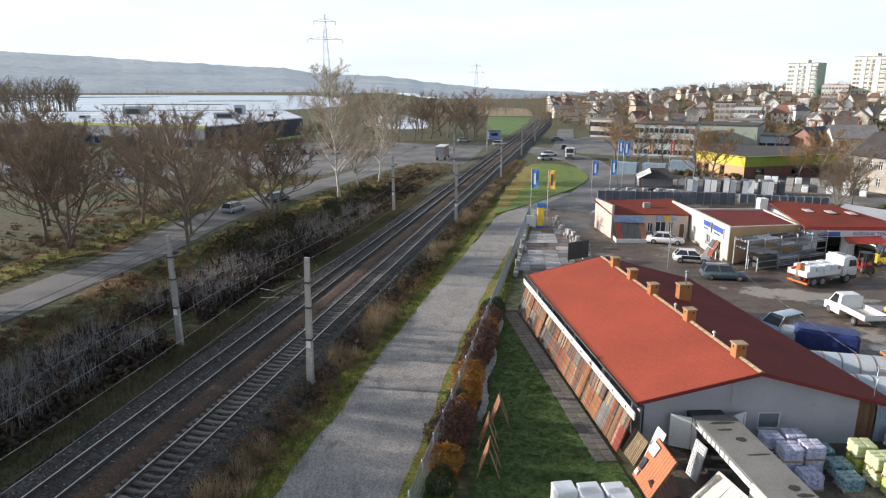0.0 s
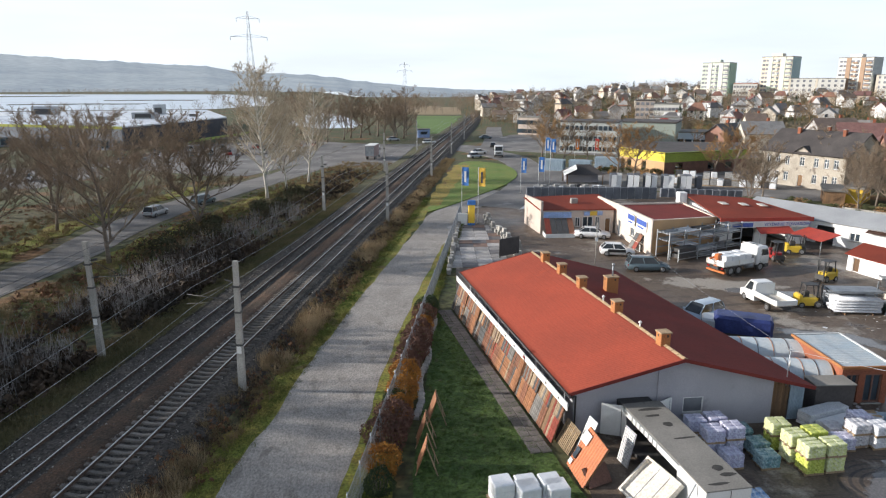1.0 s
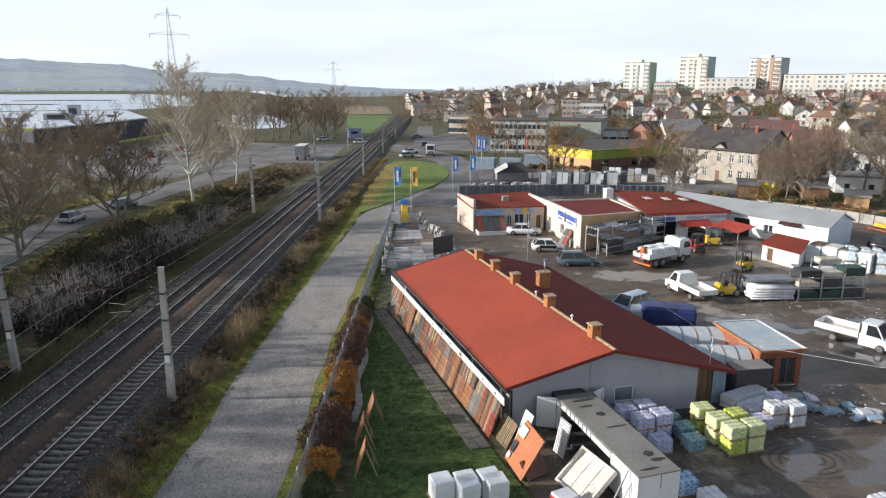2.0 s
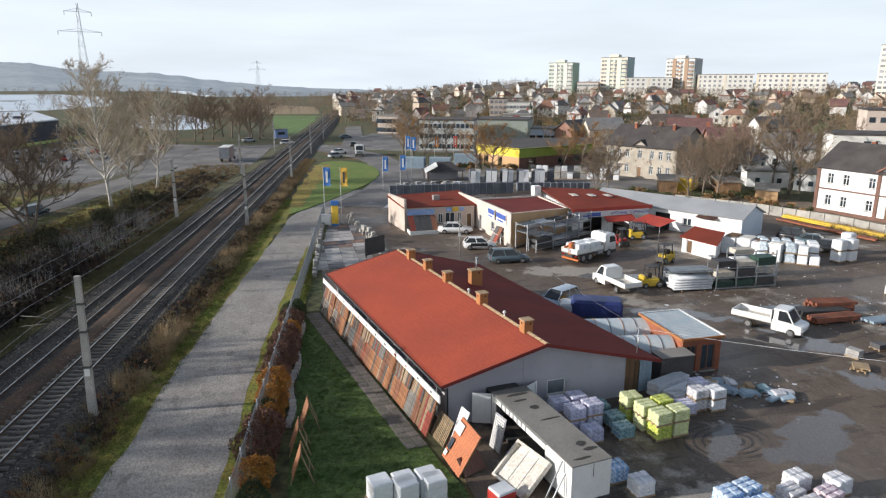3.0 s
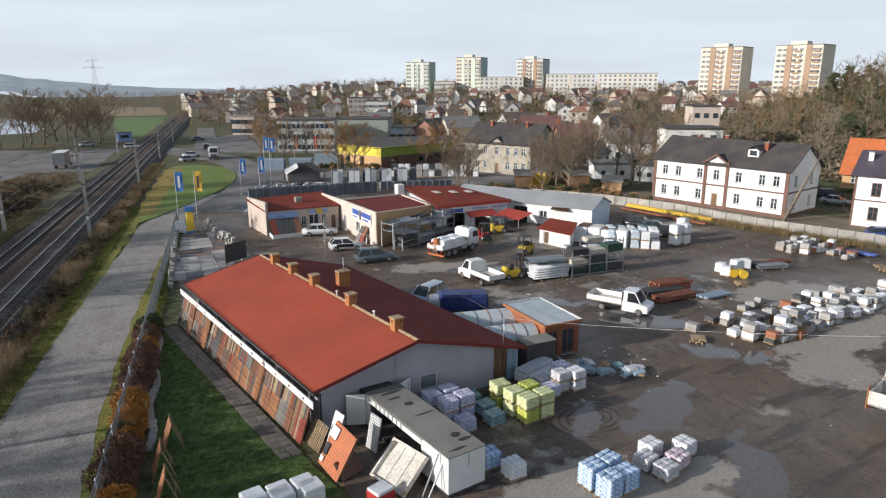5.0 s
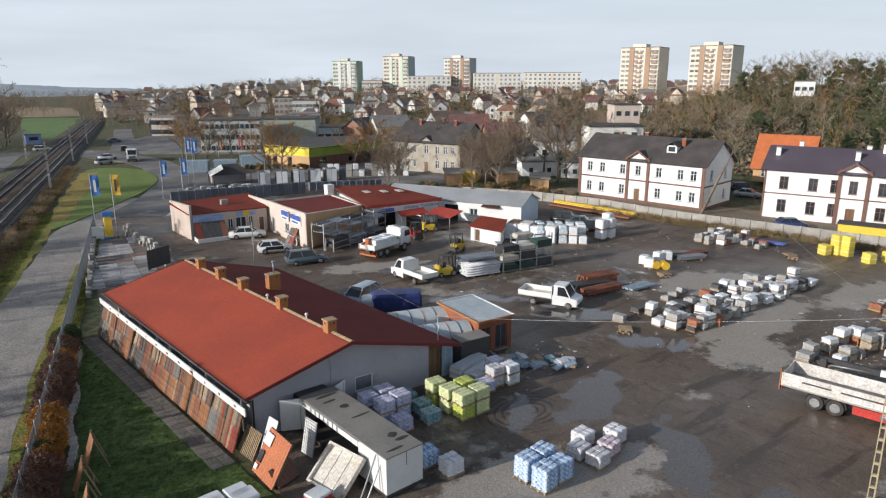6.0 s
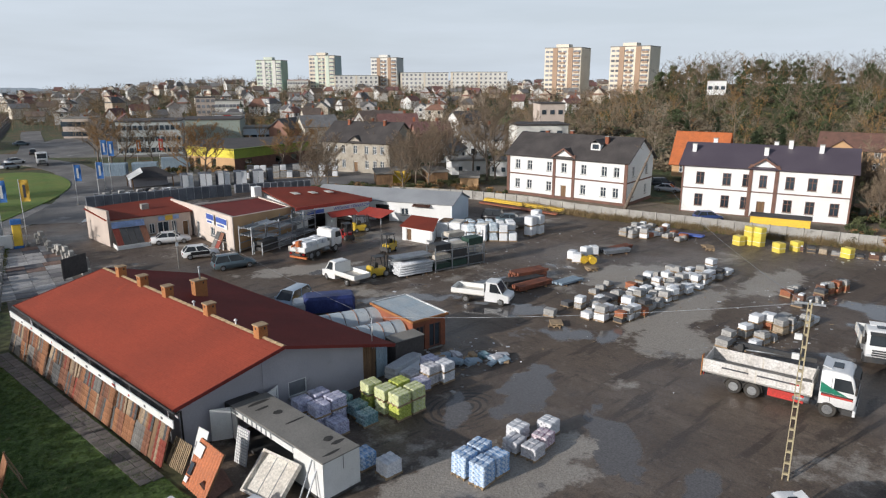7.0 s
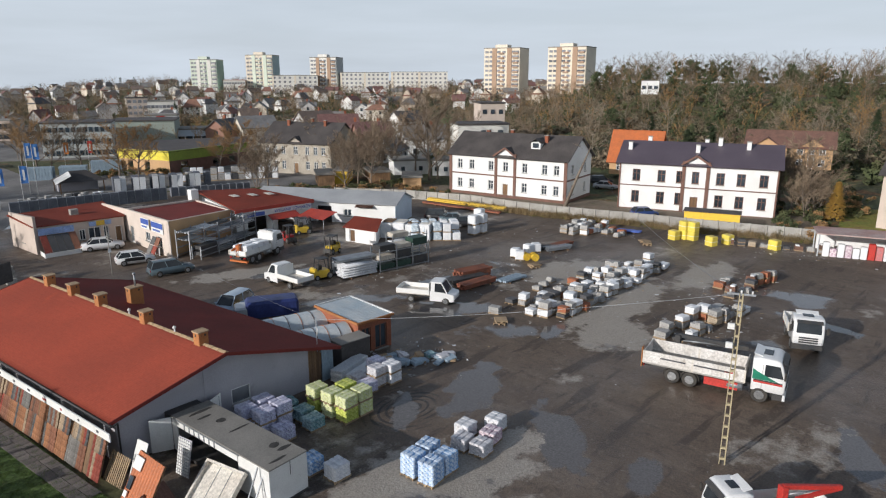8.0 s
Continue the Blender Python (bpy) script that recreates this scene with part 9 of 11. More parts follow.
for x, y, sx, sy, h in ((240, 203, 9, 4, 3.4), (425, 200, 4, 4, 4.0), (405, 212, 8, 4, 2.2), (330, 210, 3, 3, 1.2), (150, 212, 3, 3, 1.2), (480, 207, 3, 2, 1.0)):
    w_ = {240: (-131.36, 288.31), 425: (-86.69, 288.31), 405: (-81.97, 254.50), 330: (-93.80, 246.24), 150: (-135.34, 254.50), 480: (-68.29, 267.98)}[x]
    u_ = part("roof_unit", Geo().box(w_[0], w_[1], 7.0, sx, sy, h, ch=0.1), M["steel"], mart, "grey roof plant unit")
    part("louvre", Geo().box(w_[0], w_[1] - sy / 2 - 0.05, 7.4, sx * 0.7, 0.1, h * 0.6), M["dark_steel"], u_)
for k in range(12):
    a, b = Vector(MS[1]), Vector(MS[2])
    p = a.lerp(b, (k + 0.5) / 12)
    part("window", Geo().box(p.x, p.y - 0.2, 0.6, 2.8, 0.2, 2.4, rz=toward(MS[1], MS[2])), M["glass"], mart)
cp = thing("canopy", Matrix.Identity(4), "lime green sloping trolley canopy", "canopy")
a, b = (-52.17, 196.39), (-42.15, 228.17)
part("sheet", Geo().slab([(a[0], a[1], 3.0), (b[0], b[1], 3.0), (b[0] + 1, b[1] + 5, 3.6), (a[0] + 1, a[1] + 5, 3.6)], 0.1), GREENROOF, cp)
for p in (a, b):
    part("post", Geo().tube([(p[0], p[1], 0), (p[0], p[1], 3)], 0.08, 6), M["steel"], cp)
bs = thing("crossing_hut", pose((18.56, 246.86)[0], (18.56, 246.86)[1], 0, 0, 0, 10), "small blue and white crossing keeper's hut", "hut")
part("body", Geo().box(0, 0, 0, 4.5, 3, 3.0, ch=0.05), PALEBLUE, bs)
part("roof", Geo().box(0, 0, 3.0, 5.0, 3.5, 0.2), M["felt"], bs)
part("window", Geo().box(0, -1.52, 1.2, 2.6, 0.1, 1.0), M["glass"], bs)

# ---- trees, shrubs and grass ----
def lite_tree(seed, h, r, spread=0.45, limbs=8, subs=5, twigs=5, fine=3, tw=0.05):
    """A light bare tree in one Geo, for woods seen from afar."""
    rnd = random.Random(seed)
    g_ = Geo()
    top_ = Vector((rnd.uniform(-0.6, 0.6), rnd.uniform(-0.6, 0.6), h * 0.85))
    g_.tube([(0, 0, -0.3), top_ * 0.5, top_], [r, r * 0.6, 0.03], 4, cap=False)
    for k in range(limbs):
        f = 0.15 + 0.8 * (k + rnd.random()) / limbs
        a = k * 2.4 + rnd.uniform(-0.5, 0.5)
        p, d = top_ * f, Vector((math.cos(a), math.sin(a), rnd.uniform(0.5, 1.3))).normalized()
        ln_ = h * spread * (1.1 - 0.6 * f)
        e = p + d * ln_ + Vector((0, 0, ln_ * 0.15))
        g_.tube([p, p.lerp(e, 0.5) - Vector((0, 0, ln_ * 0.05)), e], [r * 0.4 * (1 - 0.7 * f) + 0.02, 0.03, 0.015], 3, cap=False)
        for s in range(subs):
            q0 = p.lerp(e, 0.25 + 0.75 * (s + rnd.random()) / subs)
            sd = (d + Vector((rnd.uniform(-1, 1), rnd.uniform(-1, 1), rnd.uniform(-0.2, 0.9)))).normalized() * ln_ * rnd.uniform(0.25, 0.5)
            w_ = sd.cross(Vector((rnd.uniform(-1, 1), rnd.uniform(-1, 1), 0.2))).normalized() * tw * 0.7
            g_.add([q0 - w_, q0 + w_, q0 + sd], [(0, 1, 2)])
            for _ in range(twigs):
                t0 = q0 + sd * rnd.uniform(0.2, 1.0)
                td = (sd.normalized() + Vector((rnd.uniform(-1, 1), rnd.uniform(-1, 1), rnd.uniform(-0.4, 0.9)))).normalized() * sd.length * rnd.uniform(0.35, 0.7)
                w_ = td.cross(Vector((rnd.uniform(-1, 1), rnd.uniform(-1, 1), 0.2))).normalized() * tw * 0.5
                g_.add([t0 - w_, t0 + w_, t0 + td], [(0, 1, 2)])
                for _f in range(fine):
                    u0 = t0 + td * rnd.uniform(0.3, 1.0)
                    ud = (td.normalized() + Vector((rnd.uniform(-1, 1), rnd.uniform(-1, 1), rnd.uniform(-0.4, 0.8)))).normalized() * td.length * rnd.uniform(0.4, 0.8)
                    w_ = ud.cross(Vector((rnd.uniform(-1, 1), rnd.uniform(-1, 1), 0.2))).normalized() * tw * 0.4
                    g_.add([u0 - w_, u0 + w_, u0 + ud], [(0, 1, 2)])
    return g_


def bare_tree(seed, h, r, spread=0.45, limbs=9, subs=6, twigs=6, fine=4, upward=0.55, clear=0.25, fork=False, tw=0.018):
    """Two Geos: trunk with limbs, and a crown of branches and twigs."""
    rnd = random.Random(seed)
    trunk, crown = Geo(), Geo()

    def bend(p, d, ln, n, wob, lift=0.0):
        pts = [p.copy()]
        for _ in range(n):
            d = (d + Vector((rnd.uniform(-wob, wob), rnd.uniform(-wob, wob), rnd.uniform(-wob, wob) + lift))).normalized()
            pts.append(pts[-1] + d * ln / n)
        return pts, d

    stems = [(Vector((0, 0, -0.2)), Vector((rnd.uniform(-0.08, 0.08), rnd.uniform(-0.08, 0.08), 1)), h * 0.8, r)]
    if fork:
        stems = [(Vector((0, 0, -0.2)), Vector((sx * 0.28, rnd.uniform(-0.1, 0.1), 1)).normalized(), h * rnd.uniform(0.7, 0.85), r * 0.75) for sx in (-1, 0.2, 1)]
    for base, d0, ln0, r0 in stems:
        pts, _ = bend(base, d0, ln0, 8, 0.10)
        trunk.tube(pts, [r0 * (1.25 if i == 0 else 1) * (1 - 0.85 * i / 8) + 0.012 for i in range(9)], 7)
        nl = limbs if not fork else max(4, limbs * 2 // 3)
        for k in range(nl):
            f = clear + (0.97 - clear) * (k + rnd.random()) / nl
            i = min(7, int(f * 8))
            p = pts[i].lerp(pts[i + 1], f * 8 - i)
            a = k * 2.4 + rnd.uniform(-0.5, 0.5)
            up = upward + rnd.uniform(-0.15, 0.25)
            d = Vector((math.cos(a), math.sin(a), up)).normalized()
            ln = h * spread * (1.05 - 0.62 * f) * rnd.uniform(0.8, 1.2)
            rb = r0 * (1 - 0.85 * f) * 0.55 + 0.012
            lp, ld = bend(p, d, ln, 5, 0.16, 0.06)
            trunk.tube(lp, [rb * (1 - 0.8 * j / 5) + 0.006 for j in range(6)], 5, cap=False)
            for s in range(subs):
                g = 0.25 + 0.75 * (s + rnd.random()) / subs
                j = min(4, int(g * 5))
                q0 = lp[j].lerp(lp[j + 1], g * 5 - j)
                sd = (ld + Vector((rnd.uniform(-1, 1), rnd.uniform(-1, 1), rnd.uniform(-0.3, 0.9)))).normalized()
                sl2 = ln * rnd.uniform(0.28, 0.5) * (1.15 - 0.5 * g)
                sp, sdd = bend(q0, sd, sl2, 3, 0.2, 0.05)
                crown.tube(sp, [rb * 0.34 * (1 - 0.7 * m / 3) + 0.006 for m in range(4)], 3, cap=False)
                for w in range(twigs):
                    gg = 0.2 + 0.8 * rnd.random()
                    m = min(2, int(gg * 3))
                    t0 = sp[m].lerp(sp[m + 1], gg * 3 - m)
                    td = (sdd + Vector((rnd.uniform(-1, 1), rnd.uniform(-1, 1), rnd.uniform(-0.4, 0.9)))).normalized()
                    tl = sl2 * rnd.uniform(0.3, 0.6)
                    crown.tube([t0, t0 + (td + Vector((0, 0, 0.25))).normalized() * tl], [tw, tw * 0.4], 3, cap=False)
                    for _ in range(fine):
                        u0 = t0 + td * tl * rnd.uniform(0.3, 1.0)
                        ud = (td + Vector((rnd.uniform(-1, 1), rnd.uniform(-1, 1), rnd.uniform(-0.5, 0.8)))).normalized() * tl * rnd.uniform(0.3, 0.6)
                        sdv = ud.cross(Vector((rnd.uniform(-1, 1), rnd.uniform(-1, 1), 0.3))).normalized() * tw * 0.8
                        crown.add([u0 - sdv, u0 + sdv, u0 + ud], [(0, 1, 2)])
    return trunk, crown


def leaves(seed, n, rad, flat=0.8, size=0.09, low=0.0):
    """A crown of many small leaf faces in clumps."""
    rnd = random.Random(seed)
    g_ = Geo()
    clumps = [Vector((rnd.gauss(0, 0.5), rnd.gauss(0, 0.5), rnd.gauss(0, 0.45) * flat)) * rad for _ in range(max(6, n // 60))]
    for _ in range(n):
        c = rnd.choice(clumps) + Vector((rnd.gauss(0, 1), rnd.gauss(0, 1), rnd.gauss(0, 1))) * rad * 0.16
        if c.z < low:
            c.z = low + abs(c.z - low) * 0.3
        a, b = Vector((rnd.uniform(-1, 1), rnd.uniform(-1, 1), rnd.uniform(-1, 1))).normalized(), Vector((rnd.uniform(-1, 1), rnd.uniform(-1, 1), rnd.uniform(-1, 1)))
        b = a.cross(b).normalized()
        s = size * rnd.uniform(0.6, 1.4)
        g_.add([c - a * s, c + b * s * 0.6, c + a * s, c - b * s * 0.6], [(0, 1, 2, 3)])
    return g_


def bush(seed, n, size, rx=0.85, rz=0.75):
    """A compact rounded bush: leaves in a lumpy shell, thinning inwards, flat at the foot."""
    rnd = random.Random(seed)
    g_ = Geo()
    for _ in range(n):
        d = Vector((rnd.gauss(0, 1), rnd.gauss(0, 1), rnd.gauss(0, 1))).normalized()
        lump = 1 + 0.28 * noise.noise(d * 1.7 + Vector((seed, 0, 0))) + 0.16 * noise.noise(d * 4.5 + Vector((0, seed, 0)))
        p = d * (1 - abs(rnd.gauss(0, 0.10))) * lump
        c = Vector((p.x * rx, p.y * rx, max(-0.78, p.z) * rz))
        a = Vector((rnd.uniform(-1, 1), rnd.uniform(-1, 1), rnd.uniform(-1, 1))).normalized()
        b = a.cross(Vector((rnd.uniform(-1, 1), rnd.uniform(-1, 1), rnd.uniform(-1, 1)))).normalized()
        s = size * rnd.uniform(0.6, 1.4)
        g_.add([c - a * s, c + b * s * 0.6, c + a * s, c - b * s * 0.6], [(0, 1, 2, 3)])
    return g_


def tree(name, m, tk, cr, mats, label, group="", leaf=None):
    t = thing(name, m, label, "tree", group)
    part("trunk", tk, None, t)
    part("crown", cr, None, t)
    if leaf:
        part("foliage", leaf, None, t)
    return t


M["rusty_twig"] = surf("twigs_with_rusty_leaf_remnants", (0.36, 0.215, 0.09), (0.25, 0.155, 0.075), 0.5, 6, 0.95, bump=0.0)
KIND = {}
for key, args, mt in (("a", dict(seed=1, h=11, r=0.15, spread=0.56, limbs=17, subs=8, twigs=8, fine=12, clear=0.17, upward=0.6, tw=0.013), ("bark", "twig")),
                      ("b", dict(seed=2, h=10, r=0.15, spread=0.52, limbs=15, subs=7, twigs=8, fine=12, clear=0.17, upward=0.62, fork=True, tw=0.013), ("bark", "twig")),
                      ("c", dict(seed=3, h=12, r=0.16, spread=0.5, limbs=18, subs=8, twigs=8, fine=11, clear=0.18, upward=0.66, tw=0.013), ("bark", "twig")),
                      ("birch", dict(seed=4, h=20, r=0.2, spread=0.34, limbs=36, subs=9, twigs=8, fine=9, clear=0.2, upward=0.85, tw=0.014), ("birch_bark", "birch_twig")),
                      ("far1", dict(seed=5, h=10, r=0.16, spread=0.46, limbs=15, subs=7, twigs=6, fine=6, clear=0.16, upward=0.75, tw=0.02), ("bark", "twig")),
                      ("rusty", dict(seed=7, h=10, r=0.17, spread=0.52, limbs=15, subs=7, twigs=7, fine=8, clear=0.18, upward=0.6, tw=0.02), ("bark", "rusty_twig")),
                      ("far2", dict(seed=6, h=11, r=0.16, spread=0.42, limbs=15, subs=7, twigs=6, fine=6, clear=0.18, upward=0.9, tw=0.02), ("bark", "twig"))):
    tk, cr = bare_tree(**args)
    KIND[key] = (tk.mesh("trunk", M[mt[0]]), cr.mesh("crown", M[mt[1]]), args["h"], tk, cr)


def plant(key, x, y, hh, rz, label, group="", z=None):
    if math.hypot(x, y) > 135 and key in "abc":
        key = "far2" if key == "b" else "far1"
    tk, cr, h0, _, _ = KIND[key]
    s = hh / h0 * (1.3 if key != "birch" else 1.14)
    return tree("tree", place(x, y, z, rz, s), tk, cr, None, label, group)


random.seed(51)
BT = "bare autumn tree with a broad crown of fine twigs"
# those nearer than y 60 stand unseen, added to shade the railway thicket
for key, x, y, hh in (("a", -29.5, 74.6, 13.6), ("b", -25.0, 96.0, 13.0), ("b", -45.5, 78.5, 13.5), ("c", -50.5, 82, 13), ("a", -56, 92, 13.5), ("c", -43, 93, 12), ("b", -62, 104, 14), ("a", -50, 108, 13), ("c", -46, 124, 12.5), ("a", -38, 128, 12), ("b", -72, 116, 14), ("c", -66, 86, 12), ("a", -33.5, 86, 9), ("b", -58, 74, 12),
                      ("c", -20, 150, 11), ("a", -56, 38, 15), ("b", -60, 46, 14), ("c", -54, 50, 14), ("b", -57, 30, 15), ("a", -63, 38, 15), ("c", -60, 57, 14), ("a", -66, 48, 15), ("c", -51, 44, 15), ("a", -52, 34, 15), ("b", -49, 55, 14), ("a", -8, 246, 15), ("b", 2, 252, 14), ("c", 11, 240, 16), ("a", 7.5, 232, 13), ("b", -18, 262, 14), ("a", -28, 270, 15), ("c", -34, 285, 14), ("b", -10, 275, 13)):
    plant(key, x, y, hh, random.uniform(0, 360), BT, "roadside trees across the railway")
plant("birch", *(-18.06, 114.16), 23, 20, "tall white-stemmed birch with thin hanging twigs", "birches")
plant("birch", *(-13.25, 135.69), 19, 140, "tall white-stemmed birch with thin hanging twigs", "birches")
plant("birch", *(-15.96, 124.02), 16, 250, "tall white-stemmed birch with thin hanging twigs", "birches")
for (x, y), hh, key in (((-21.36, 221.01), 12, "a"), ((-15.26, 229.48), 13, "b"), ((-10.15, 239.60), 12, "c"), ((-4.41, 246.10), 14, "a"), ((4.00, 233.34), 13, "b"), ((8.74, 245.05), 13, "c"), ((12.83, 253.36), 12, "a"), ((-31.83, 236.82), 11, "b"), ((-0.90, 259.44), 12, "c")):
    plant(key, x, y, hh, random.uniform(0, 360), "bare tree beside the crossing road", "trees beside the crossing")
# street and garden trees round the yard
M["gold_leaf"] = surf("yellow_autumn_leaves", (0.46, 0.29, 0.05), (0.36, 0.21, 0.04), 0.6, 5, 0.9, bump=0)
GT = "bare street tree beyond the yard"
for x8, dist, hh, key in ((205, 146, 10, "rusty"), (240, 144, 9.5, "rusty"), (420, 152, 9.5, "rusty"), (385, 156, 8, "rusty"), (60, 172, 10, "rusty"), (35, 182, 10, "c"), (85, 172, 9, "c"), (140, 176, 9, "a"), (632, 128, 9, "c"), (655, 124, 8, "a"), (668, 134, 10, "b"), (612, 130, 8, "a"), (760, 132, 14, "a"), (735, 140, 11, "b"), (775, 134, 10, "c"),
                          (450, 124, 7, "b"), (470, 128, 8, "a"), (610, 116, 8, "c"), (1440, 108, 6, "b"), (1415, 112, 7, "c"), (1390, 116, 7, "a"), (700, 150, 10, "a"), (670, 158, 11, "b"), (1435, 118, 9, "a"), (1460, 112, 6, "b"), (1330, 150, 8, "c"), (1280, 150, 9, "a"), (560, 150, 10, "c"), (520, 165, 9, "a"), (835, 170, 10, "b"), (815, 160, 11, "c"), (925, 165, 9, "a")):
    x, y = at_bearing(AZ8(x8), dist)
    plant(key, x, y, hh, random.uniform(0, 360), GT, "trees beyond the yard")
# a leaning bare pole-like tree before the first white house
x, y = 88.6, 56.4
q = Geo().tube([(0, 0, 0), (1.2, -1.4, 5), (2.6, -2.6, 9.5)], [0.28, 0.2, 0.08], 8)
lt = thing("tree", pose(x, y, 0), "leaning dark trunk beside the white house", "tree")
part("trunk", q, M["bark"], lt)
_, cr_ = bare_tree(77, 6, 0.1, limbs=6, subs=4, twigs=3, fine=2)
part("crown", cr_.mesh("crown", M["twig"]), None, lt, m=pose(2.2, -2.2, 7.0))
# conifers
def conifer(seed, h, r, n=900):
    rnd = random.Random(seed)
    g_ = Geo()
    for i in range(n):
        f = rnd.random() ** 0.8
        z = h * (0.1 + 0.9 * f)
        a, rr = rnd.uniform(0, 2 * math.pi), r * (1 - f) ** 0.8 * rnd.uniform(0.5, 1.05) + 0.05
        p = Vector((math.cos(a) * rr, math.sin(a) * rr, z - rr * 0.25))
        d = Vector((math.cos(a), math.sin(a), -0.2)) * r * 0.28
        s = Vector((-math.sin(a), math.cos(a), 0)) * r * 0.1
        g_.add([p - d * 0.4 - s, p - d * 0.4 + s, p + d + Vector((0, 0, rnd.uniform(-0.15, 0.1)))], [(0, 1, 2)])
    return g_


CON = [conifer(k, 10, 2.4) for k in (1, 2)]
FIR = [conifer(k, 10, 2.4, 260) for k in (3, 4)]
CONM = [g_.mesh("crown", M["conifer"]) for g_ in CON]
STEM = Geo().tube([(0, 0, -0.3), (0, 0, 9)], [0.18, 0.03], 6).mesh("trunk", M["bark"])
for x8, dist, hh in ((1215, 152, 9), (1258, 150, 10), (1100, 170, 9), (1150, 176, 9), (1545, 180, 11)):
    x, y = at_bearing(AZ8(x8), dist)
    tree("conifer", place(x, y, None, random.uniform(0, 360), hh / 10), STEM, random.choice(CONM), None, "dark green conifer on the wooded slope", "conifers on the slope")
LARCH = conifer(5, 10, 2.6, 1500).mesh("crown", M["gold_leaf"])
x, y = at_bearing(AZ8(1495), 108)
tree("larch", place(x, y, None, 40, 0.56), STEM, LARCH, None, "golden larch still holding its needles", "")
# woods on the slope and between the houses: one joined mass each
far_protos = [lite_tree(60 + k, 11, 0.13, limbs=8, subs=4, twigs=4, fine=2, tw=0.065) for k in range(5)]
random.seed(61)
spots = []
for _ in range(820):
    az, dist = random.uniform(50, 84), 150 + 210 * random.random() ** 0.8
    if az < 58 and dist < 200:
        continue
    x, y = at_bearing(az, dist)
    spots.append((random.randrange(5), place(x, y, None, random.uniform(0, 360), random.uniform(0.45, 0.85) * (1.3 if random.random() < 0.10 else 1) * (0.72 if az < 59 else 1))))
for _ in range(150):
    x, y = at_bearing(random.uniform(59.5, 84), random.uniform(300, 372))
    spots.insert(random.randrange(len(spots)), (random.randrange(5), place(x, y, None, random.uniform(0, 360), random.uniform(0.95, 1.5))))
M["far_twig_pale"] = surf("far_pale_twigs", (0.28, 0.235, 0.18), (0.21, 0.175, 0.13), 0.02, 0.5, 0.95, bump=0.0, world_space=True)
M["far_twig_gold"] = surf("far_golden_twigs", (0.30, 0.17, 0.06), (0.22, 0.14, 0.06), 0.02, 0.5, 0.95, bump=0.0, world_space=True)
M["far_pine"] = surf("far_pine_needles", (0.055, 0.075, 0.03), (0.085, 0.10, 0.045), 0.04, 0.6, 0.95, bump=0.0, world_space=True)
cut = [len(spots) * k // 100 for k in (48, 66, 81)]
M["wood_twig"] = surf("dark_wood_twigs", (0.17, 0.125, 0.08), (0.12, 0.09, 0.055), 0.02, 0.5, 0.95, bump=0.0, world_space=True)
scatter("hillside_woods", M["wood_twig"], far_protos, spots[:cut[0]], "dense bare brown woods on the slope", "woods")
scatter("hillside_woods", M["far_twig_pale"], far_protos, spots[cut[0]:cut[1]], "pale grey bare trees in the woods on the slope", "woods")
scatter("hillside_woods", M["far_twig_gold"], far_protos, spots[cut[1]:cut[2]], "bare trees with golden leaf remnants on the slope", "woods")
PINE = [leaves(300 + k, 330, 2.6, 0.95, 0.36, -1.4) for k in range(3)]
pines = []
for i, m_ in spots[cut[2]:]:
    for dx, dy, zz, ss in ((0, 0, 7.6, 0.8), (1.2, 0.7, 5.6, 1.0), (-1.1, -0.6, 4.2, 1.05)):
        pines.append((random.randrange(3), m_ @ pose(dx, dy, zz) @ Matrix.Scale(ss, 4)))
scatter("hillside_pines", M["far_pine"], PINE, pines, "dark green pines in the woods on the slope", "woods")
spots = []
for _ in range(2600):
    az = random.uniform(8, 58)
    dist = 190 + 520 * random.random() ** 0.8
    if dist < 300 and az < 14:
        continue
    x, y = at_bearing(az, dist)
    if any((x - p[0]) ** 2 + (y - p[1]) ** 2 < 36 for p in made):
        continue
    spots.append((random.randrange(5), place(x, y, None, random.uniform(0, 360), random.uniform(0.4, 0.85))))
for az, dist, n in ((51, 430, 60), (40, 500, 40), (16, 660, 40), (28, 690, 50)):
    for _ in range(n):
        x, y = at_bearing(az + random.uniform(-9, 9), dist + random.uniform(-60, 60))
        spots.append((random.randrange(5), place(x, y, None, random.uniform(0, 360), random.uniform(0.6, 1.05))))
for hx, hy in made:
    for _ in range(3 if math.hypot(hx, hy) > 330 else 2):
        k = 1 - random.uniform(9, 20) / math.hypot(hx, hy)
        x, y = hx * k + random.uniform(-7, 7), hy * k + random.uniform(-3, 3)
        spots.insert(random.randrange(len(spots)), (random.randrange(5), place(x, y, None, random.uniform(0, 360), random.uniform(0.38, 0.7))))
cut = len(spots) // 5
town_protos = [lite_tree(160 + k, 11, 0.13, limbs=7, subs=4, twigs=3, fine=1, tw=0.09) for k in range(5)]
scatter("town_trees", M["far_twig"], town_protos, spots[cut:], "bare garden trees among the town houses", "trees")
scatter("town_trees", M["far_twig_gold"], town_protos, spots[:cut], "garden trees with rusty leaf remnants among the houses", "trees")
firs = [(random.randrange(2), place(*at_bearing(random.uniform(9, 52), random.uniform(300, 690)), None, random.uniform(0, 360), random.uniform(0.55, 1.0))) for _ in range(150)]
scatter("town_firs", M["conifer"], FIR, firs, "dark garden firs among the town houses", "trees")
spots = []
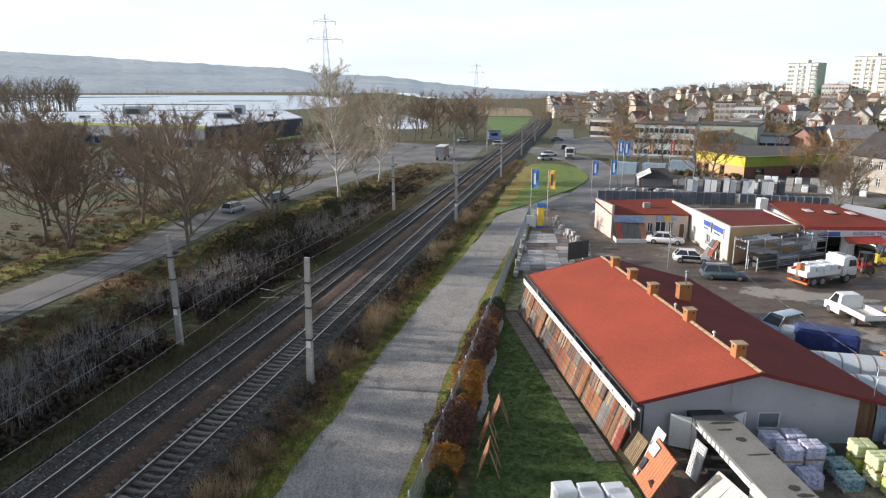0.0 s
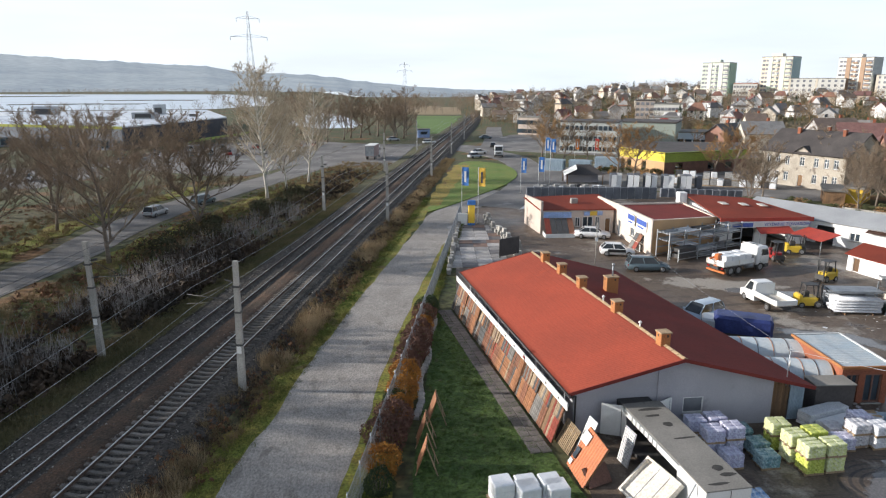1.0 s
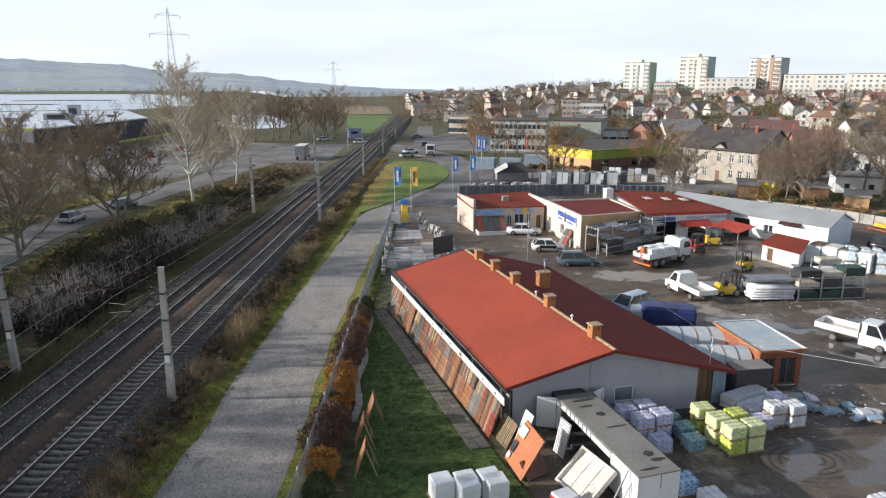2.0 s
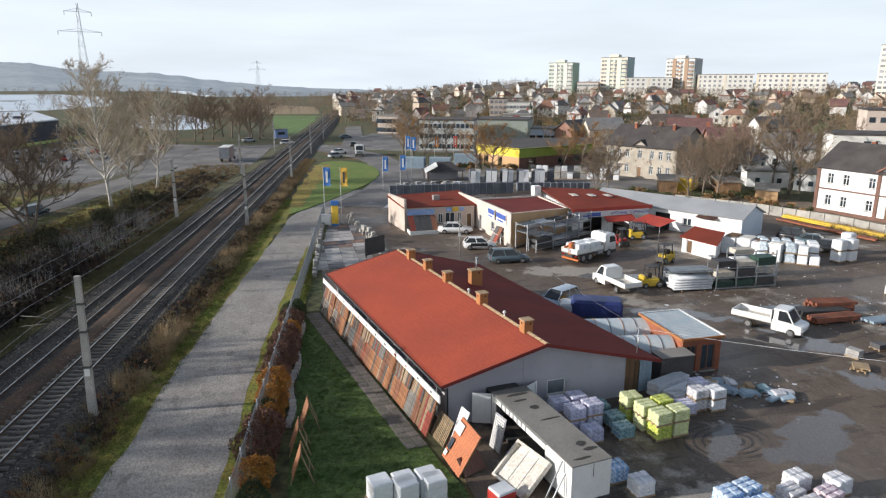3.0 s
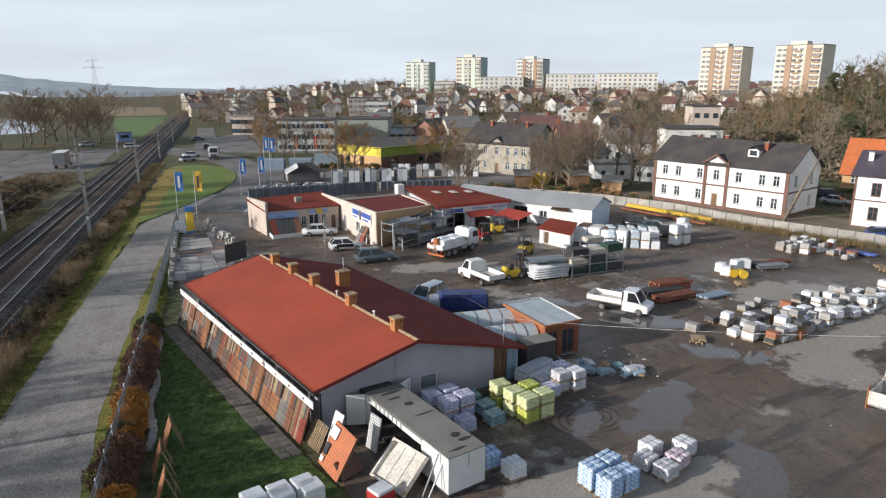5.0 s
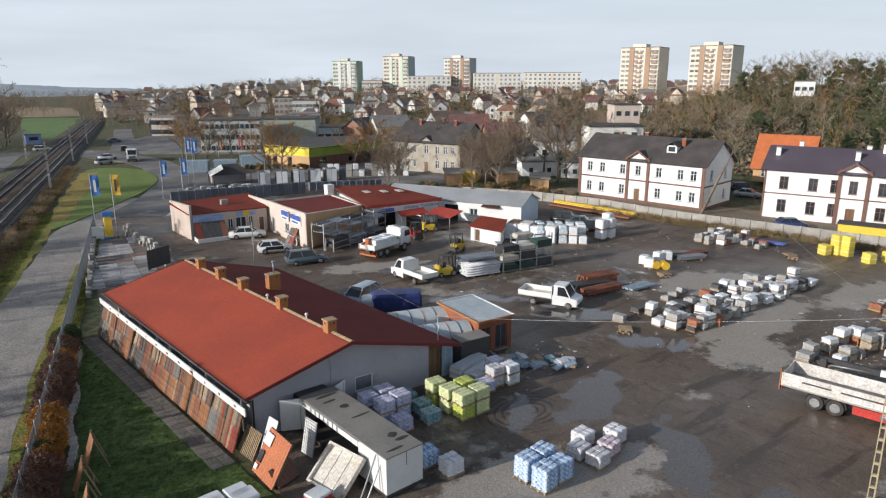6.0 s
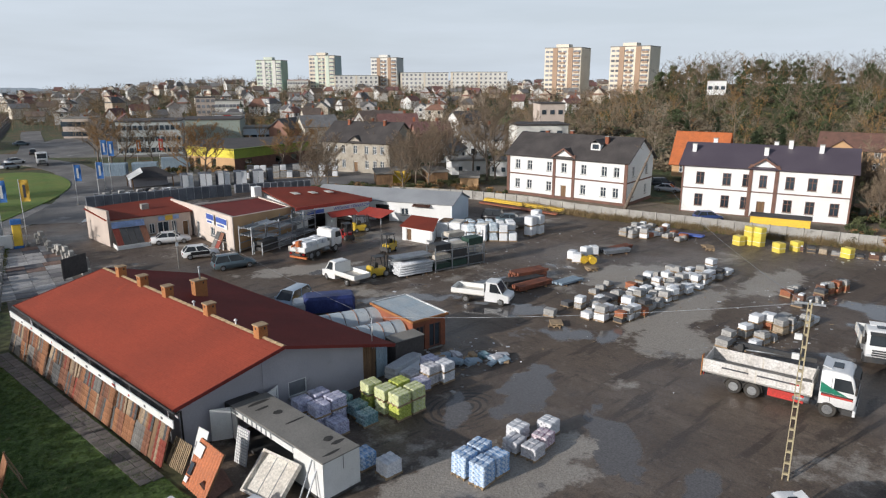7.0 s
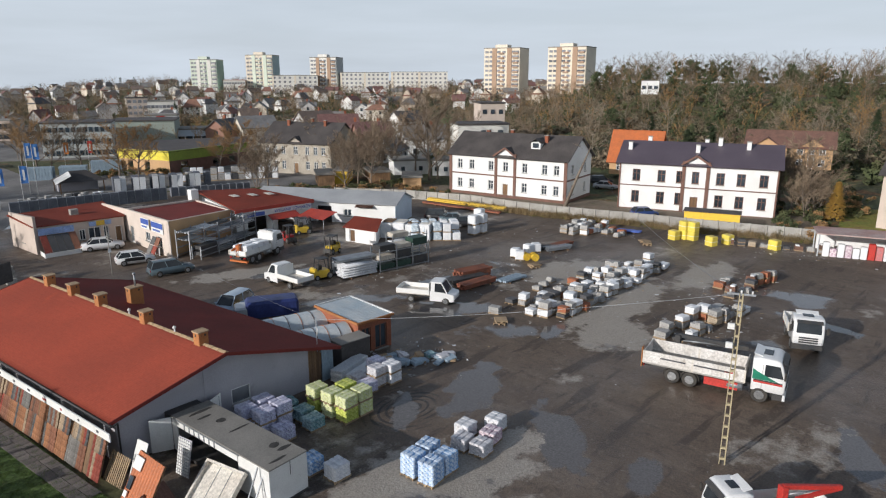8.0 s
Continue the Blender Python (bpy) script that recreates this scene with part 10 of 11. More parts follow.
for _ in range(330):
    az, dist = random.uniform(-40, 8), random.choice((random.uniform(440, 490), random.uniform(250, 480)))
    x, y = at_bearing(az, dist)
    low = az < -9
    if -42 < x < -5 and 300 < y < 470 or 14 < x < 62 and y < 440 or (dist < 430 and az < -9) or (low and random.random() < 0.45):
        continue
    spots.append((random.randrange(5), place(x, y, None, random.uniform(0, 360), random.uniform(0.4, 0.85) if low else random.uniform(0.45, 0.8))))
for _ in range(110):
    x, y = at_bearing(-31.7 + random.uniform(-3.4, 3.2), random.uniform(515, 575))
    spots.append((random.randrange(5), place(x, y, 0, random.uniform(0, 360), random.uniform(1.5, 2.3))))
for _ in range(260):
    x, y = at_bearing(random.uniform(-36, -9), random.choice((random.uniform(1240, 1330), random.uniform(1340, 1600))))
    spots.append((random.randrange(5), place(x, y, None, random.uniform(0, 360), random.uniform(0.5, 1.0))))
for _ in range(300):
    x, y = at_bearing(random.uniform(2.5, 14), random.uniform(235, 560))
    if not (14 < x < 56 and y < 425) and abs(x - (-14.6 + (y - 27) * 0.212)) > 14:
        spots.append((random.randrange(5), place(x, y, None, random.uniform(0, 360), random.uniform(0.5, 1.1))))
for _ in range(260):
    x, y = at_bearing(random.uniform(-13, 11), random.uniform(520, 1000))
    if abs(x - (-14.6 + (y - 27) * 0.212)) > 16:
        spots.append((random.randrange(5), place(x, y, None, random.uniform(0, 360), random.uniform(0.6, 1.0))))
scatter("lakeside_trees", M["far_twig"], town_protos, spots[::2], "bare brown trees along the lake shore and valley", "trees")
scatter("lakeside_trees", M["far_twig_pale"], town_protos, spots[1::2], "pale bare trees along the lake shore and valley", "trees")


# low scrub covering the slope and the gardens
random.seed(67)
SCRUB = [leaves(200 + k, 80, 1.6, 0.7, 0.27, -0.4) for k in range(3)]
# scrub brown made paler to stand for haze over the slope
M["scrub"] = surf("brown_scrub", (0.19, 0.15, 0.10), (0.13, 0.12, 0.07), 0.03, 0.6, 0.95, bump=0, world_space=True)
M["scrub_green"] = surf("evergreen_scrub", (0.07, 0.085, 0.035), (0.105, 0.11, 0.045), 0.05, 0.6, 0.95, bump=0, world_space=True)
sp1, sp2 = [], []
for _ in range(2600):
    az = random.uniform(10, 84)
    dist = (140 if az > 46 else 235) + (230 if az > 46 else 420) * random.random()
    x, y = at_bearing(az, dist)
    if az < 46 and any((x - p[0]) ** 2 + (y - p[1]) ** 2 < 30 for p in made) or (dist < 150 and az < 62) or (az < 24 and dist < 330):
        continue
    (sp2 if noise.noise(Vector((x * 0.02, y * 0.02, 5))) > 0.22 else sp1).append((random.randrange(3), place(x, y, height(x, y) + 0.6, random.uniform(0, 360), random.uniform(0.8, 2.0))))
scatter("scrub", M["scrub"], SCRUB, sp1, "brown scrub on the slope and in gardens", "shrubs")
scatter("scrub", M["scrub_green"], SCRUB, sp2, "dark green scrub on the slope", "shrubs")


# shrubs and undergrowth
def stems(seed, n, h, rad, w=0.014):
    rnd = random.Random(seed)
    g_ = Geo()
    for _ in range(n):
        a, rr = rnd.uniform(0, 6.28), rad * math.sqrt(rnd.random())
        p = Vector((math.cos(a) * rr, math.sin(a) * rr, 0))
        d = Vector((rnd.uniform(-0.25, 0.25), rnd.uniform(-0.25, 0.25), 1)).normalized() * h * rnd.uniform(0.5, 1.1)
        g_.tube([p, p + d * 0.55, p + d + Vector((rnd.uniform(-0.2, 0.2), rnd.uniform(-0.2, 0.2), 0))], [w, w * 0.8, w * 0.3], 3, cap=False)
        for _k in range(3):
            q0 = p + d * rnd.uniform(0.4, 0.95)
            e = Vector((rnd.uniform(-1, 1), rnd.uniform(-1, 1), rnd.uniform(0.2, 1.0))) * h * 0.16
            s = Vector((-e.y, e.x, 0)).normalized() * w * 0.6
            g_.add([q0 - s, q0 + s, q0 + e], [(0, 1, 2)])
    return g_


M["pale_stem"] = surf("pale_dry_stems", (0.34, 0.315, 0.29), (0.22, 0.20, 0.185), 0.6, 6, 0.95, bump=0)
M["brush"] = surf("dark_brown_brush", (0.035, 0.028, 0.021), (0.075, 0.05, 0.032), 0.25, 4, 0.95, bump=0, world_space=True)
M["dry_grass"] = surf("tan_dry_grass", (0.255, 0.182, 0.092), (0.165, 0.125, 0.06), 0.3, 4, 0.95, bump=0, world_space=True)
M["green_blade"] = surf("green_grass_blades", (0.085, 0.125, 0.02), (0.15, 0.14, 0.035), 0.3, 4, 0.95, bump=0, world_space=True)
M["rust_leaf"] = surf("rust_brown_leaves", (0.17, 0.085, 0.04), (0.10, 0.06, 0.035), 0.4, 4, 0.95, bump=0, world_space=True)


def blades(seed, n, h, rad, w=0.012):
    rnd = random.Random(seed)
    g_ = Geo()
    for _ in range(n):
        a, rr = rnd.uniform(0, 6.28), rad * math.sqrt(rnd.random())
        p = Vector((math.cos(a) * rr, math.sin(a) * rr, 0))
        d = Vector((rnd.uniform(-0.5, 0.5), rnd.uniform(-0.5, 0.5), 1)).normalized() * h * rnd.uniform(0.5, 1.2)
        s = Vector((rnd.uniform(-1, 1), rnd.uniform(-1, 1), 0)).normalized() * w
        g_.add([p - s, p + s, p + d], [(0, 1, 2)])
    return g_


STEMS = [stems(k, 9, 2.7, 0.9, 0.017) for k in (1, 2, 3)]
BRUSH = [leaves(20 + k, 64, 0.75, 0.8, 0.14, -0.2) for k in range(3)]
TUFT = [blades(30 + k, 34, 0.55, 0.3, 0.014) for k in range(3)]
SHORT = [blades(40 + k, 26, 0.2, 0.22, 0.012) for k in range(3)]
random.seed(71)


def band(n, s0, s1, n0, n1, protos, sc0, sc1, z=-0.05, keep=None):
    out = []
    for _ in range(n):
        s, nn = random.uniform(s0, s1), random.uniform(n0, n1)
        p = rail(s, nn)
        if keep and not keep(p):
            continue
        lift = float(np.interp(nn, (-10.5, -8.2, -6.6, -6.4, 2.0, 2.2, 3.4), (0, 0.38, 0.64, 0, 0, 0.45, 0)))
        out.append((random.randrange(len(protos)), pose(p.x, p.y, z + lift, random.uniform(-8, 8), random.uniform(-8, 8), random.uniform(0, 360)) @ Matrix.Scale(random.uniform(sc0, sc1), 4)))
    return out


def off_road(p):
    """Away from the side road."""
    return not any((p.x - a) ** 2 + (p.y - b) ** 2 < 5.2 ** 2 for a, b in ROADPTS)


ROADPTS = [tuple(v)[:2] for v in smoothed([(*p, 0) for p in ((-47, 20), (-42, 45), (-39.5, 57), (-35.7, 77.4), (-35, 92), (-31.5, 111), (-23.5, 134), (-15.6, 159), (-6.6, 198))], 8)]
clump = lambda p: noise.noise(Vector((p.x * 0.11, p.y * 0.11, 0))) > -0.42 and off_road(p)
scatter("thicket_stems", M["pale_stem"], STEMS, band(640, -16, 40, -16.5, -10.6, STEMS, 0.5, 1.2, keep=clump) + band(170, 40, 75, -17.5, -10.8, STEMS, 0.5, 1.0, keep=clump), "thicket of pale bare stems along the railway", "shrubs")
scatter("thicket_brush", M["brush"], BRUSH, band(1500, -18, 50, -16.5, -9.8, BRUSH, 0.7, 1.8, z=0.25, keep=clump) + band(420, 50, 125, -18, -10.5, BRUSH, 0.5, 1.1, z=0.1, keep=clump), "dark brown undergrowth along the railway", "shrubs")
BRAMBLE = [bush(400 + k, 420, 0.10, 1.0, 0.8) for k in range(3)]
M["bramble"] = surf("dark_green_bramble", (0.045, 0.05, 0.022), (0.085, 0.07, 0.036), 0.25, 4, 0.95, bump=0, world_space=True)
scatter("bramble", M["bramble"], BRAMBLE, band(130, 44, 94, -23.5, -15, BRAMBLE, 0.5, 1.7, z=0.3, keep=lambda p: off_road(p) and noise.noise(Vector((p.x * 0.13, p.y * 0.13, 3))) > -0.15), "dark green bramble thicket below the birches", "shrubs")
scatter("dry_grass", M["dry_grass"], TUFT, band(1900, -14, 150, 2.3, 4.9, TUFT, 0.5, 1.3) + band(2600, -14, 140, -26, -9.5, TUFT, 0.6, 1.6, keep=off_road) + band(1400, 0, 110, -50, -30, TUFT, 0.7, 1.8, keep=off_road), "tan dry grass tufts on the embankment", "grass")
REED = [blades(50 + k, 90, 1.25, 0.55, 0.016) for k in range(3)]
reed = lambda p: noise.noise(Vector((p.x * 0.16, p.y * 0.16, 8))) > 0.05
M["reed"] = surf("pale_tan_reed", (0.42, 0.32, 0.19), (0.30, 0.22, 0.12), 0.5, 4, 0.95, bump=0, world_space=True)
scatter("reed_clumps", M["reed"], REED, band(420, -4, 110, 2.8, 4.6, REED, 0.5, 1.1, keep=reed) + band(160, 0, 80, -25, -15, REED, 0.5, 1.0, keep=lambda p: reed(p) and off_road(p)), "pale tan reed clumps on the embankment", "grass")
scatter("dark_weeds", M["brush"], BRUSH, band(520, -14, 110, 2.2, 4.3, BRUSH, 0.25, 0.8, keep=lambda p: not reed(p)), "dark withered weeds beside the ballast", "weeds")
scatter("rust_weeds", M["rust_leaf"], BRUSH, band(520, -14, 120, 2.4, 4.8, BRUSH, 0.25, 0.75) + band(900, -14, 70, -27, -14.5, BRUSH, 0.3, 1.0, keep=off_road) + band(260, 70, 130, -24, -10, BRUSH, 0.3, 0.8, keep=off_road) + band(700, 5, 85, -60, -30, BRUSH, 0.25, 0.8, keep=off_road), "rust-brown withered weeds", "weeds")
scatter("verge_blades", M["green_blade"], SHORT, band(3600, -8, 90, 4.4, 6.0, SHORT, 0.7, 1.6) + band(3200, -10, 100, -40, -16, SHORT, 1.0, 2.4, keep=off_road), "green and yellow grass blades on the verges", "grass")
M["bank_blade"] = surf("olive_bank_grass", (0.11, 0.105, 0.045), (0.17, 0.14, 0.07), 0.4, 4, 0.95, bump=0, world_space=True)
scatter("bank_grass", M["bank_blade"], SHORT, band(4200, -12, 90, -10.2, -6.8, SHORT, 0.8, 2.2), "olive grass blades on the railway bank", "grass")
out = []
for _ in range(5200):
    x, y = random.uniform(0.8, 9.8), random.uniform(22, 54)
    if 1.6 + (y - 30) * 0.145 < x < 9.5 - max(0, y - 30) * 0.15:
        out.append((random.randrange(3), pose(x, y, 0.06, 0, 0, random.uniform(0, 360)) @ Matrix.Scale(random.uniform(0.35, 0.8), 4)))
M["lawn_blade"] = surf("lawn_blades", (0.07, 0.125, 0.026), (0.10, 0.145, 0.034), 0.4, 4, 0.95, bump=0, world_space=True)
scatter("lawn_blades", M["lawn_blade"], SHORT, out, "short green lawn blades", "grass")
out = []
for _ in range(900):
    u = random.random()
    x, y = -0.9 + 10.0 * u * 1.35 + random.uniform(-0.5, 0.25), 27 + 66 * u
    out.append((random.randrange(3), pose(x, y, 0.06, 0, 0, random.uniform(0, 360)) @ Matrix.Scale(random.uniform(0.8, 1.6), 4)))
scatter("fence_grass", M["green_blade"], SHORT, out, "long grass at the foot of the fence", "grass")
# weeds before the panel wall and on the slope behind
out, out2 = [], []
for _ in range(900):
    u = random.random()
    i = min(4, int(u * 5))
    p = Vector(FP[i + 2]).lerp(Vector(FP[i + 3]), u * 5 - i)
    (out if random.random() < 0.6 else out2).append((random.randrange(3), pose(p.x - random.uniform(0.3, 2.4), p.y, 0.0, 0, 0, random.uniform(0, 360)) @ Matrix.Scale(random.uniform(0.8, 2.0), 4)))
scatter("wall_weeds", M["dry_grass"], TUFT, out, "tan weeds at the foot of the wall", "weeds")
scatter("wall_weeds", M["green_blade"], SHORT, out2, "green weeds at the foot of the wall", "weeds")

# hedge of round bushes between fence and lawn
HEDGE = {"amber": surf("amber_bush_leaves", (0.36, 0.17, 0.025), (0.27, 0.11, 0.02), 1.5, 8, 0.9, bump=0), "brown": surf("brown_bush_leaves", (0.105, 0.055, 0.042), (0.15, 0.075, 0.05), 1.5, 8, 0.9, bump=0), "green": surf("dark_green_bush_leaves", (0.025, 0.045, 0.014), (0.04, 0.06, 0.02), 1.5, 8, 0.9, bump=0)}
HM = {k: [bush(80 + i, 3600, 0.045).mesh("foliage", m_) for i in range(2)] for k, m_ in HEDGE.items()}
HST = stems(99, 14, 1.1, 0.35, 0.018).mesh("stem_clump", M["bark"])
random.seed(81)
for x, y, key, s in ((-0.1, 28.6, "green", 0.75), (0.0, 30.3, "amber", 0.95), (0.3, 32.8, "brown", 1.15), (0.8, 34.6, "brown", 1.1), (1.2, 36.4, "amber", 0.8), (0.9, 37.2, "green", 0.75), (1.5, 38.4, "amber", 0.95), (1.7, 40.6, "amber", 1.0), (2.0, 42.5, "brown", 0.95), (2.5, 44.4, "brown", 1.1), (2.9, 46.4, "brown", 1.1), (3.2, 48.3, "brown", 1.05), (3.6, 50.2, "amber", 0.8), (3.9, 52.0, "brown", 1.0), (4.3, 54.0, "green", 0.95), (4.6, 55.3, "green", 0.8)):
    t = thing("bush", pose(x, y, 0.1, 0, 0, random.uniform(0, 360)), {"amber": "rounded bush with amber autumn leaves", "brown": "rounded bush with dull brown leaves", "green": "dark green evergreen bush"}[key] + " by the fence", "bush", "hedge along the fence")
    part("stem_clump", HST, None, t)
    part("foliage", HM[key][random.randrange(2)], None, t, m=pose(0, 0, 0.72 * s) @ Matrix.Scale(s * 1.22, 4))
random.seed(83)
GOLDB = leaves(95, 320, 0.9, 0.8, 0.10, -0.5)
gold, dull = [], []
for x0, x1, d0, d1, n_ in ((1395, 1480, 92, 118, 46), (1480, 1560, 108, 130, 26), (440, 650, 112, 124, 44), (150, 330, 150, 158, 30), (640, 800, 112, 126, 30)):
    for _ in range(n_):
        x, y = at_bearing(AZ8(random.uniform(x0, x1)), random.uniform(d0, d1))
        (gold if random.random() < 0.45 else dull).append((0, place(x, y, 0.5, random.uniform(0, 360), random.uniform(0.6, 1.5))))
scatter("garden_shrubs", M["rusty_twig"], [GOLDB], gold, "amber autumn shrubs beyond the yard", "shrubs")
scatter("garden_shrubs", M["scrub_green"], [GOLDB], dull, "dull green shrubs beyond the yard", "shrubs")

# ---- fence, poles, flags, pylons and other small things ----
fl = thing("mesh_fence", Matrix.Identity(4), "galvanised wire mesh fence on steel posts along the lane", "fence")
F0, F1 = Vector((-1.0, 28.2, 0)), Vector((13.1, 98.0, 0))
NP = 28
fd = (F1 - F0) / NP
pw = Geo().tube([(0, 0, 0), (0, 0, 2.15)], 0.035, 6)
PW_M = pw.mesh("post", M["steel"])
pg = Geo()
ln = fd.length
for i in range(1, 25):
    pg.box(ln * i / 25, 0, 0.15, 0.012, 0.012, 1.85)
for z in (0.15, 0.62, 1.1, 1.55, 1.99):
    pg.box(ln / 2, 0, z, ln, 0.018, 0.02)
PG_M = pg.mesh("mesh_panel", M["steel"])
frz = math.degrees(math.atan2(fd.y, fd.x))
for i in range(-9, NP + 1):
    p = F0 + fd * i
    part("post", PW_M, None, fl, m=pose(p.x, p.y, 0.02))
    if i < NP:
        part("mesh_panel", PG_M, None, fl, m=pose(p.x, p.y, 0.02, 0, 0, frz))
# stone edging of the hedge bed
edge = thing("edging", Matrix.Identity(4), "uneven pale stone edging between hedge and lawn", "edging", kind="structure")
em = Geo().box(0, 0, 0, 0.42, 0.62, 0.2, ch=0.05).mesh("stone", M["kerb"])
random.seed(13)
for i in range(34):
    part("stone", em, None, edge, m=pose(2.15 + 0.085 * i + 0.18 * math.sin(i * 0.5), 36 + 0.55 * i, 0.04, random.uniform(-3, 3), random.uniform(-3, 3), -8 + random.uniform(-14, 14)))


def trestle(x, y, rz, label):
    t = thing("sample_trestle", pose(x, y, 0.07, 0, 0, rz), label, "trestle", "sample trestles on the lawn")
    for s in (-0.55, 0.55):
        part("leg", Geo().beam((s, -0.55, 0), (s, 0.05, 1.75), 0.06), M["pallet_wood"], t)
        part("leg", Geo().beam((s, 0.6, 0), (s, 0.0, 1.75), 0.06), M["pallet_wood"], t)
    part("board", Geo().slab([(-0.6, -0.5, 0.25), (0.6, -0.5, 0.25), (0.6, 0.0, 1.7), (-0.6, 0.0, 1.7)], 0.05), TILES[0], t, "orange tile board")
    part("cross_bar", Geo().beam((-0.6, 0.4, 0.6), (0.6, 0.4, 0.6), 0.05), M["pallet_wood"], t)


trestle(2.35, 30.4, -97, "wooden trestle with an orange tile sample board")
trestle(2.5, 33.0, -95, "wooden trestle with an orange tile sample board")
trestle(3.3, 35.4, -92, "small wooden trestle with a tile sample")
# flags on tall poles
def flag(x, y, h, m_cloth, label, w=0.95, fh=2.6, rz=-20, marks=None):
    t = thing("flagpole", pose(x, y, 0.03, 0, 0, rz), label, "flag", "flags by the entrance")
    part("pole", Geo().tube([(0, 0, 0), (0, 0, h)], [0.05, 0.03], 8), M["frame_white"], t)
    q = Geo()
    n = 8
    v = []
    for k in range(n + 1):
        for j in range(5):
            v.append((0.04 + w * j / 4, 0.10 * math.sin(1.3 * j + 0.8 * k) * j / 4, h - 0.1 - fh * k / n))
    q.add(v, [(k * 5 + j, k * 5 + j + 1, k * 5 + j + 6, k * 5 + j + 5) for k in range(n) for j in range(4)], True)
    q.add([(a, b + 0.012, c) for a, b, c in v], [(k * 5 + j + 5, k * 5 + j + 6, k * 5 + j + 1, k * 5 + j) for k in range(n) for j in range(4)], True)
    part("cloth", q, m_cloth, t)
    part("mark", Geo().box(0.04 + w * 0.5, -0.14, h - fh * 0.85, w * 0.3, 0.03, fh * 0.6), marks or M["white_paint"], t)
    part("base", Geo().box(0, 0, -0.02, 0.4, 0.4, 0.25, ch=0.03), M["concrete"], t)


FB = surf("blue_flag_cloth", (0.05, 0.16, 0.45), (0.07, 0.2, 0.5), 1, 6, 0.8)
FY = surf("yellow_flag_cloth", (0.72, 0.45, 0.06), (0.62, 0.38, 0.06), 1, 6, 0.8)
FO = surf("orange_flag_cloth", (0.65, 0.22, 0.04), None, 1, 6, 0.8)
flag(12.5, 93.0, 8.0, FB, "blue advertising flag on a white pole")
flag(14.6, 91.3, 8.1, FY, "yellow advertising flag on a white pole", marks=bar_dark)
for (x, y), c, lab, h in (((26.44, 116.94), FB, "blue advertising flag on a white pole", 6.5), ((28.94, 114.01), FB, "blue advertising flag on a white pole", 7.0), ((34.40, 130.71), FB, "tall blue advertising flag on a pole", 9.0), ((34.72, 127.84), FB, "tall blue advertising flag on a pole", 9.0), ((50.55, 162.97), FO, "orange advertising flag on a pole", 6.0), ((53.55, 156.97), REDP, "red advertising flag on a pole", 6.5)):
    flag(x, y, h, c, lab)
tot = thing("sign_column", pose(13.6, 90.8, 0.03, 0, 0, -15), "yellow and blue advertising column by the gate", "sign")
part("column", Geo().box(0, 0, 0.3, 0.9, 0.6, 2.6, ch=0.08), YEL, tot, "yellow column")
part("foot", Geo().box(0, 0, 0, 1.0, 0.7, 0.3, ch=0.03), FB, tot)
part("crown", Geo().box(0, 0, 2.9, 1.1, 0.7, 0.6, ch=0.06), FB, tot, "blue head board")
part("box", Geo().box(-1.3, 0.1, 0, 1.4, 0.6, 1.6, ch=0.03), M["white_paint"], tot)
# concrete lattice pole in the yard and lamp poles
up_ = thing("utility_pole", pose(32.4, 10.35, 0.0, 0, 0, -68), "tall slotted concrete utility pole with lamps", "pole")
q = Geo()
for s in (-1, 1):
    v = [(s * w - 0.024, -0.08, z) for z, w in ((0, 0.13), (9.4, 0.07))] + [(s * w + 0.024, -0.08, z) for z, w in ((0, 0.14), (9.4, 0.08))]
    v += [(a, 0.08, c) for a, b, c in v]
    q.add(v, [(0, 2, 3, 1), (5, 7, 6, 4), (0, 1, 5, 4), (2, 6, 7, 3), (1, 3, 7, 5), (0, 4, 6, 2)])
M["ochre_concrete"] = surf("ochre_concrete", (0.42, 0.36, 0.22), (0.34, 0.29, 0.19), 0.8, 14, 0.9)
part("leg", q, M["ochre_concrete"], up_, "paired concrete legs")
for k in range(15):
    part("rung", Geo().box(0, 0, 0.3 + 0.62 * k, 0.28 - 0.011 * k, 0.14, 0.12), M["ochre_concrete"], up_)
part("crossarm", Geo().box(0, 0, 9.3, 1.3, 0.08, 0.1), M["steel"], up_)
for s in (-0.5, 0, 0.5):
    part("insulator", Geo().tube([(s, 0, 9.4), (s, 0, 9.55)], 0.05, 8), M["white_paint"], up_)
for z in (7.6, 6.6):
    part("floodlight", Geo().box(-0.3, -0.2, z, 0.34, 0.2, 0.28, ch=0.03), M["white_paint"], up_)
wire_line("overhead_wire", [(32.4, 10.35, 9.4), (23.6, 33.2, 4.6)], 0.0119, "sagging cable from the pole to the sales building")
wire_line("overhead_wire", [(23.6, 33.2, 4.6), (25.4, 66.5, 5.0)], 0.009, "thin cable over the roof")
wire_line("overhead_wire", [(32.4, 10.35, 9.2), (79.0, 44.0, 6.0)], 0.012, "sagging cable across the yard")
lp = thing("sign_post", pose(24.30, 68.93, 0.03), "thin grey post with small signs in the yard", "post")
part("post", Geo().tube([(0, 0, 0), (0, 0, 4.6)], 0.05, 8), M["concrete"], lp)
part("plate", Geo().box(0, -0.07, 2.53, 0.3, 0.03, 0.4), M["white_paint"], lp)


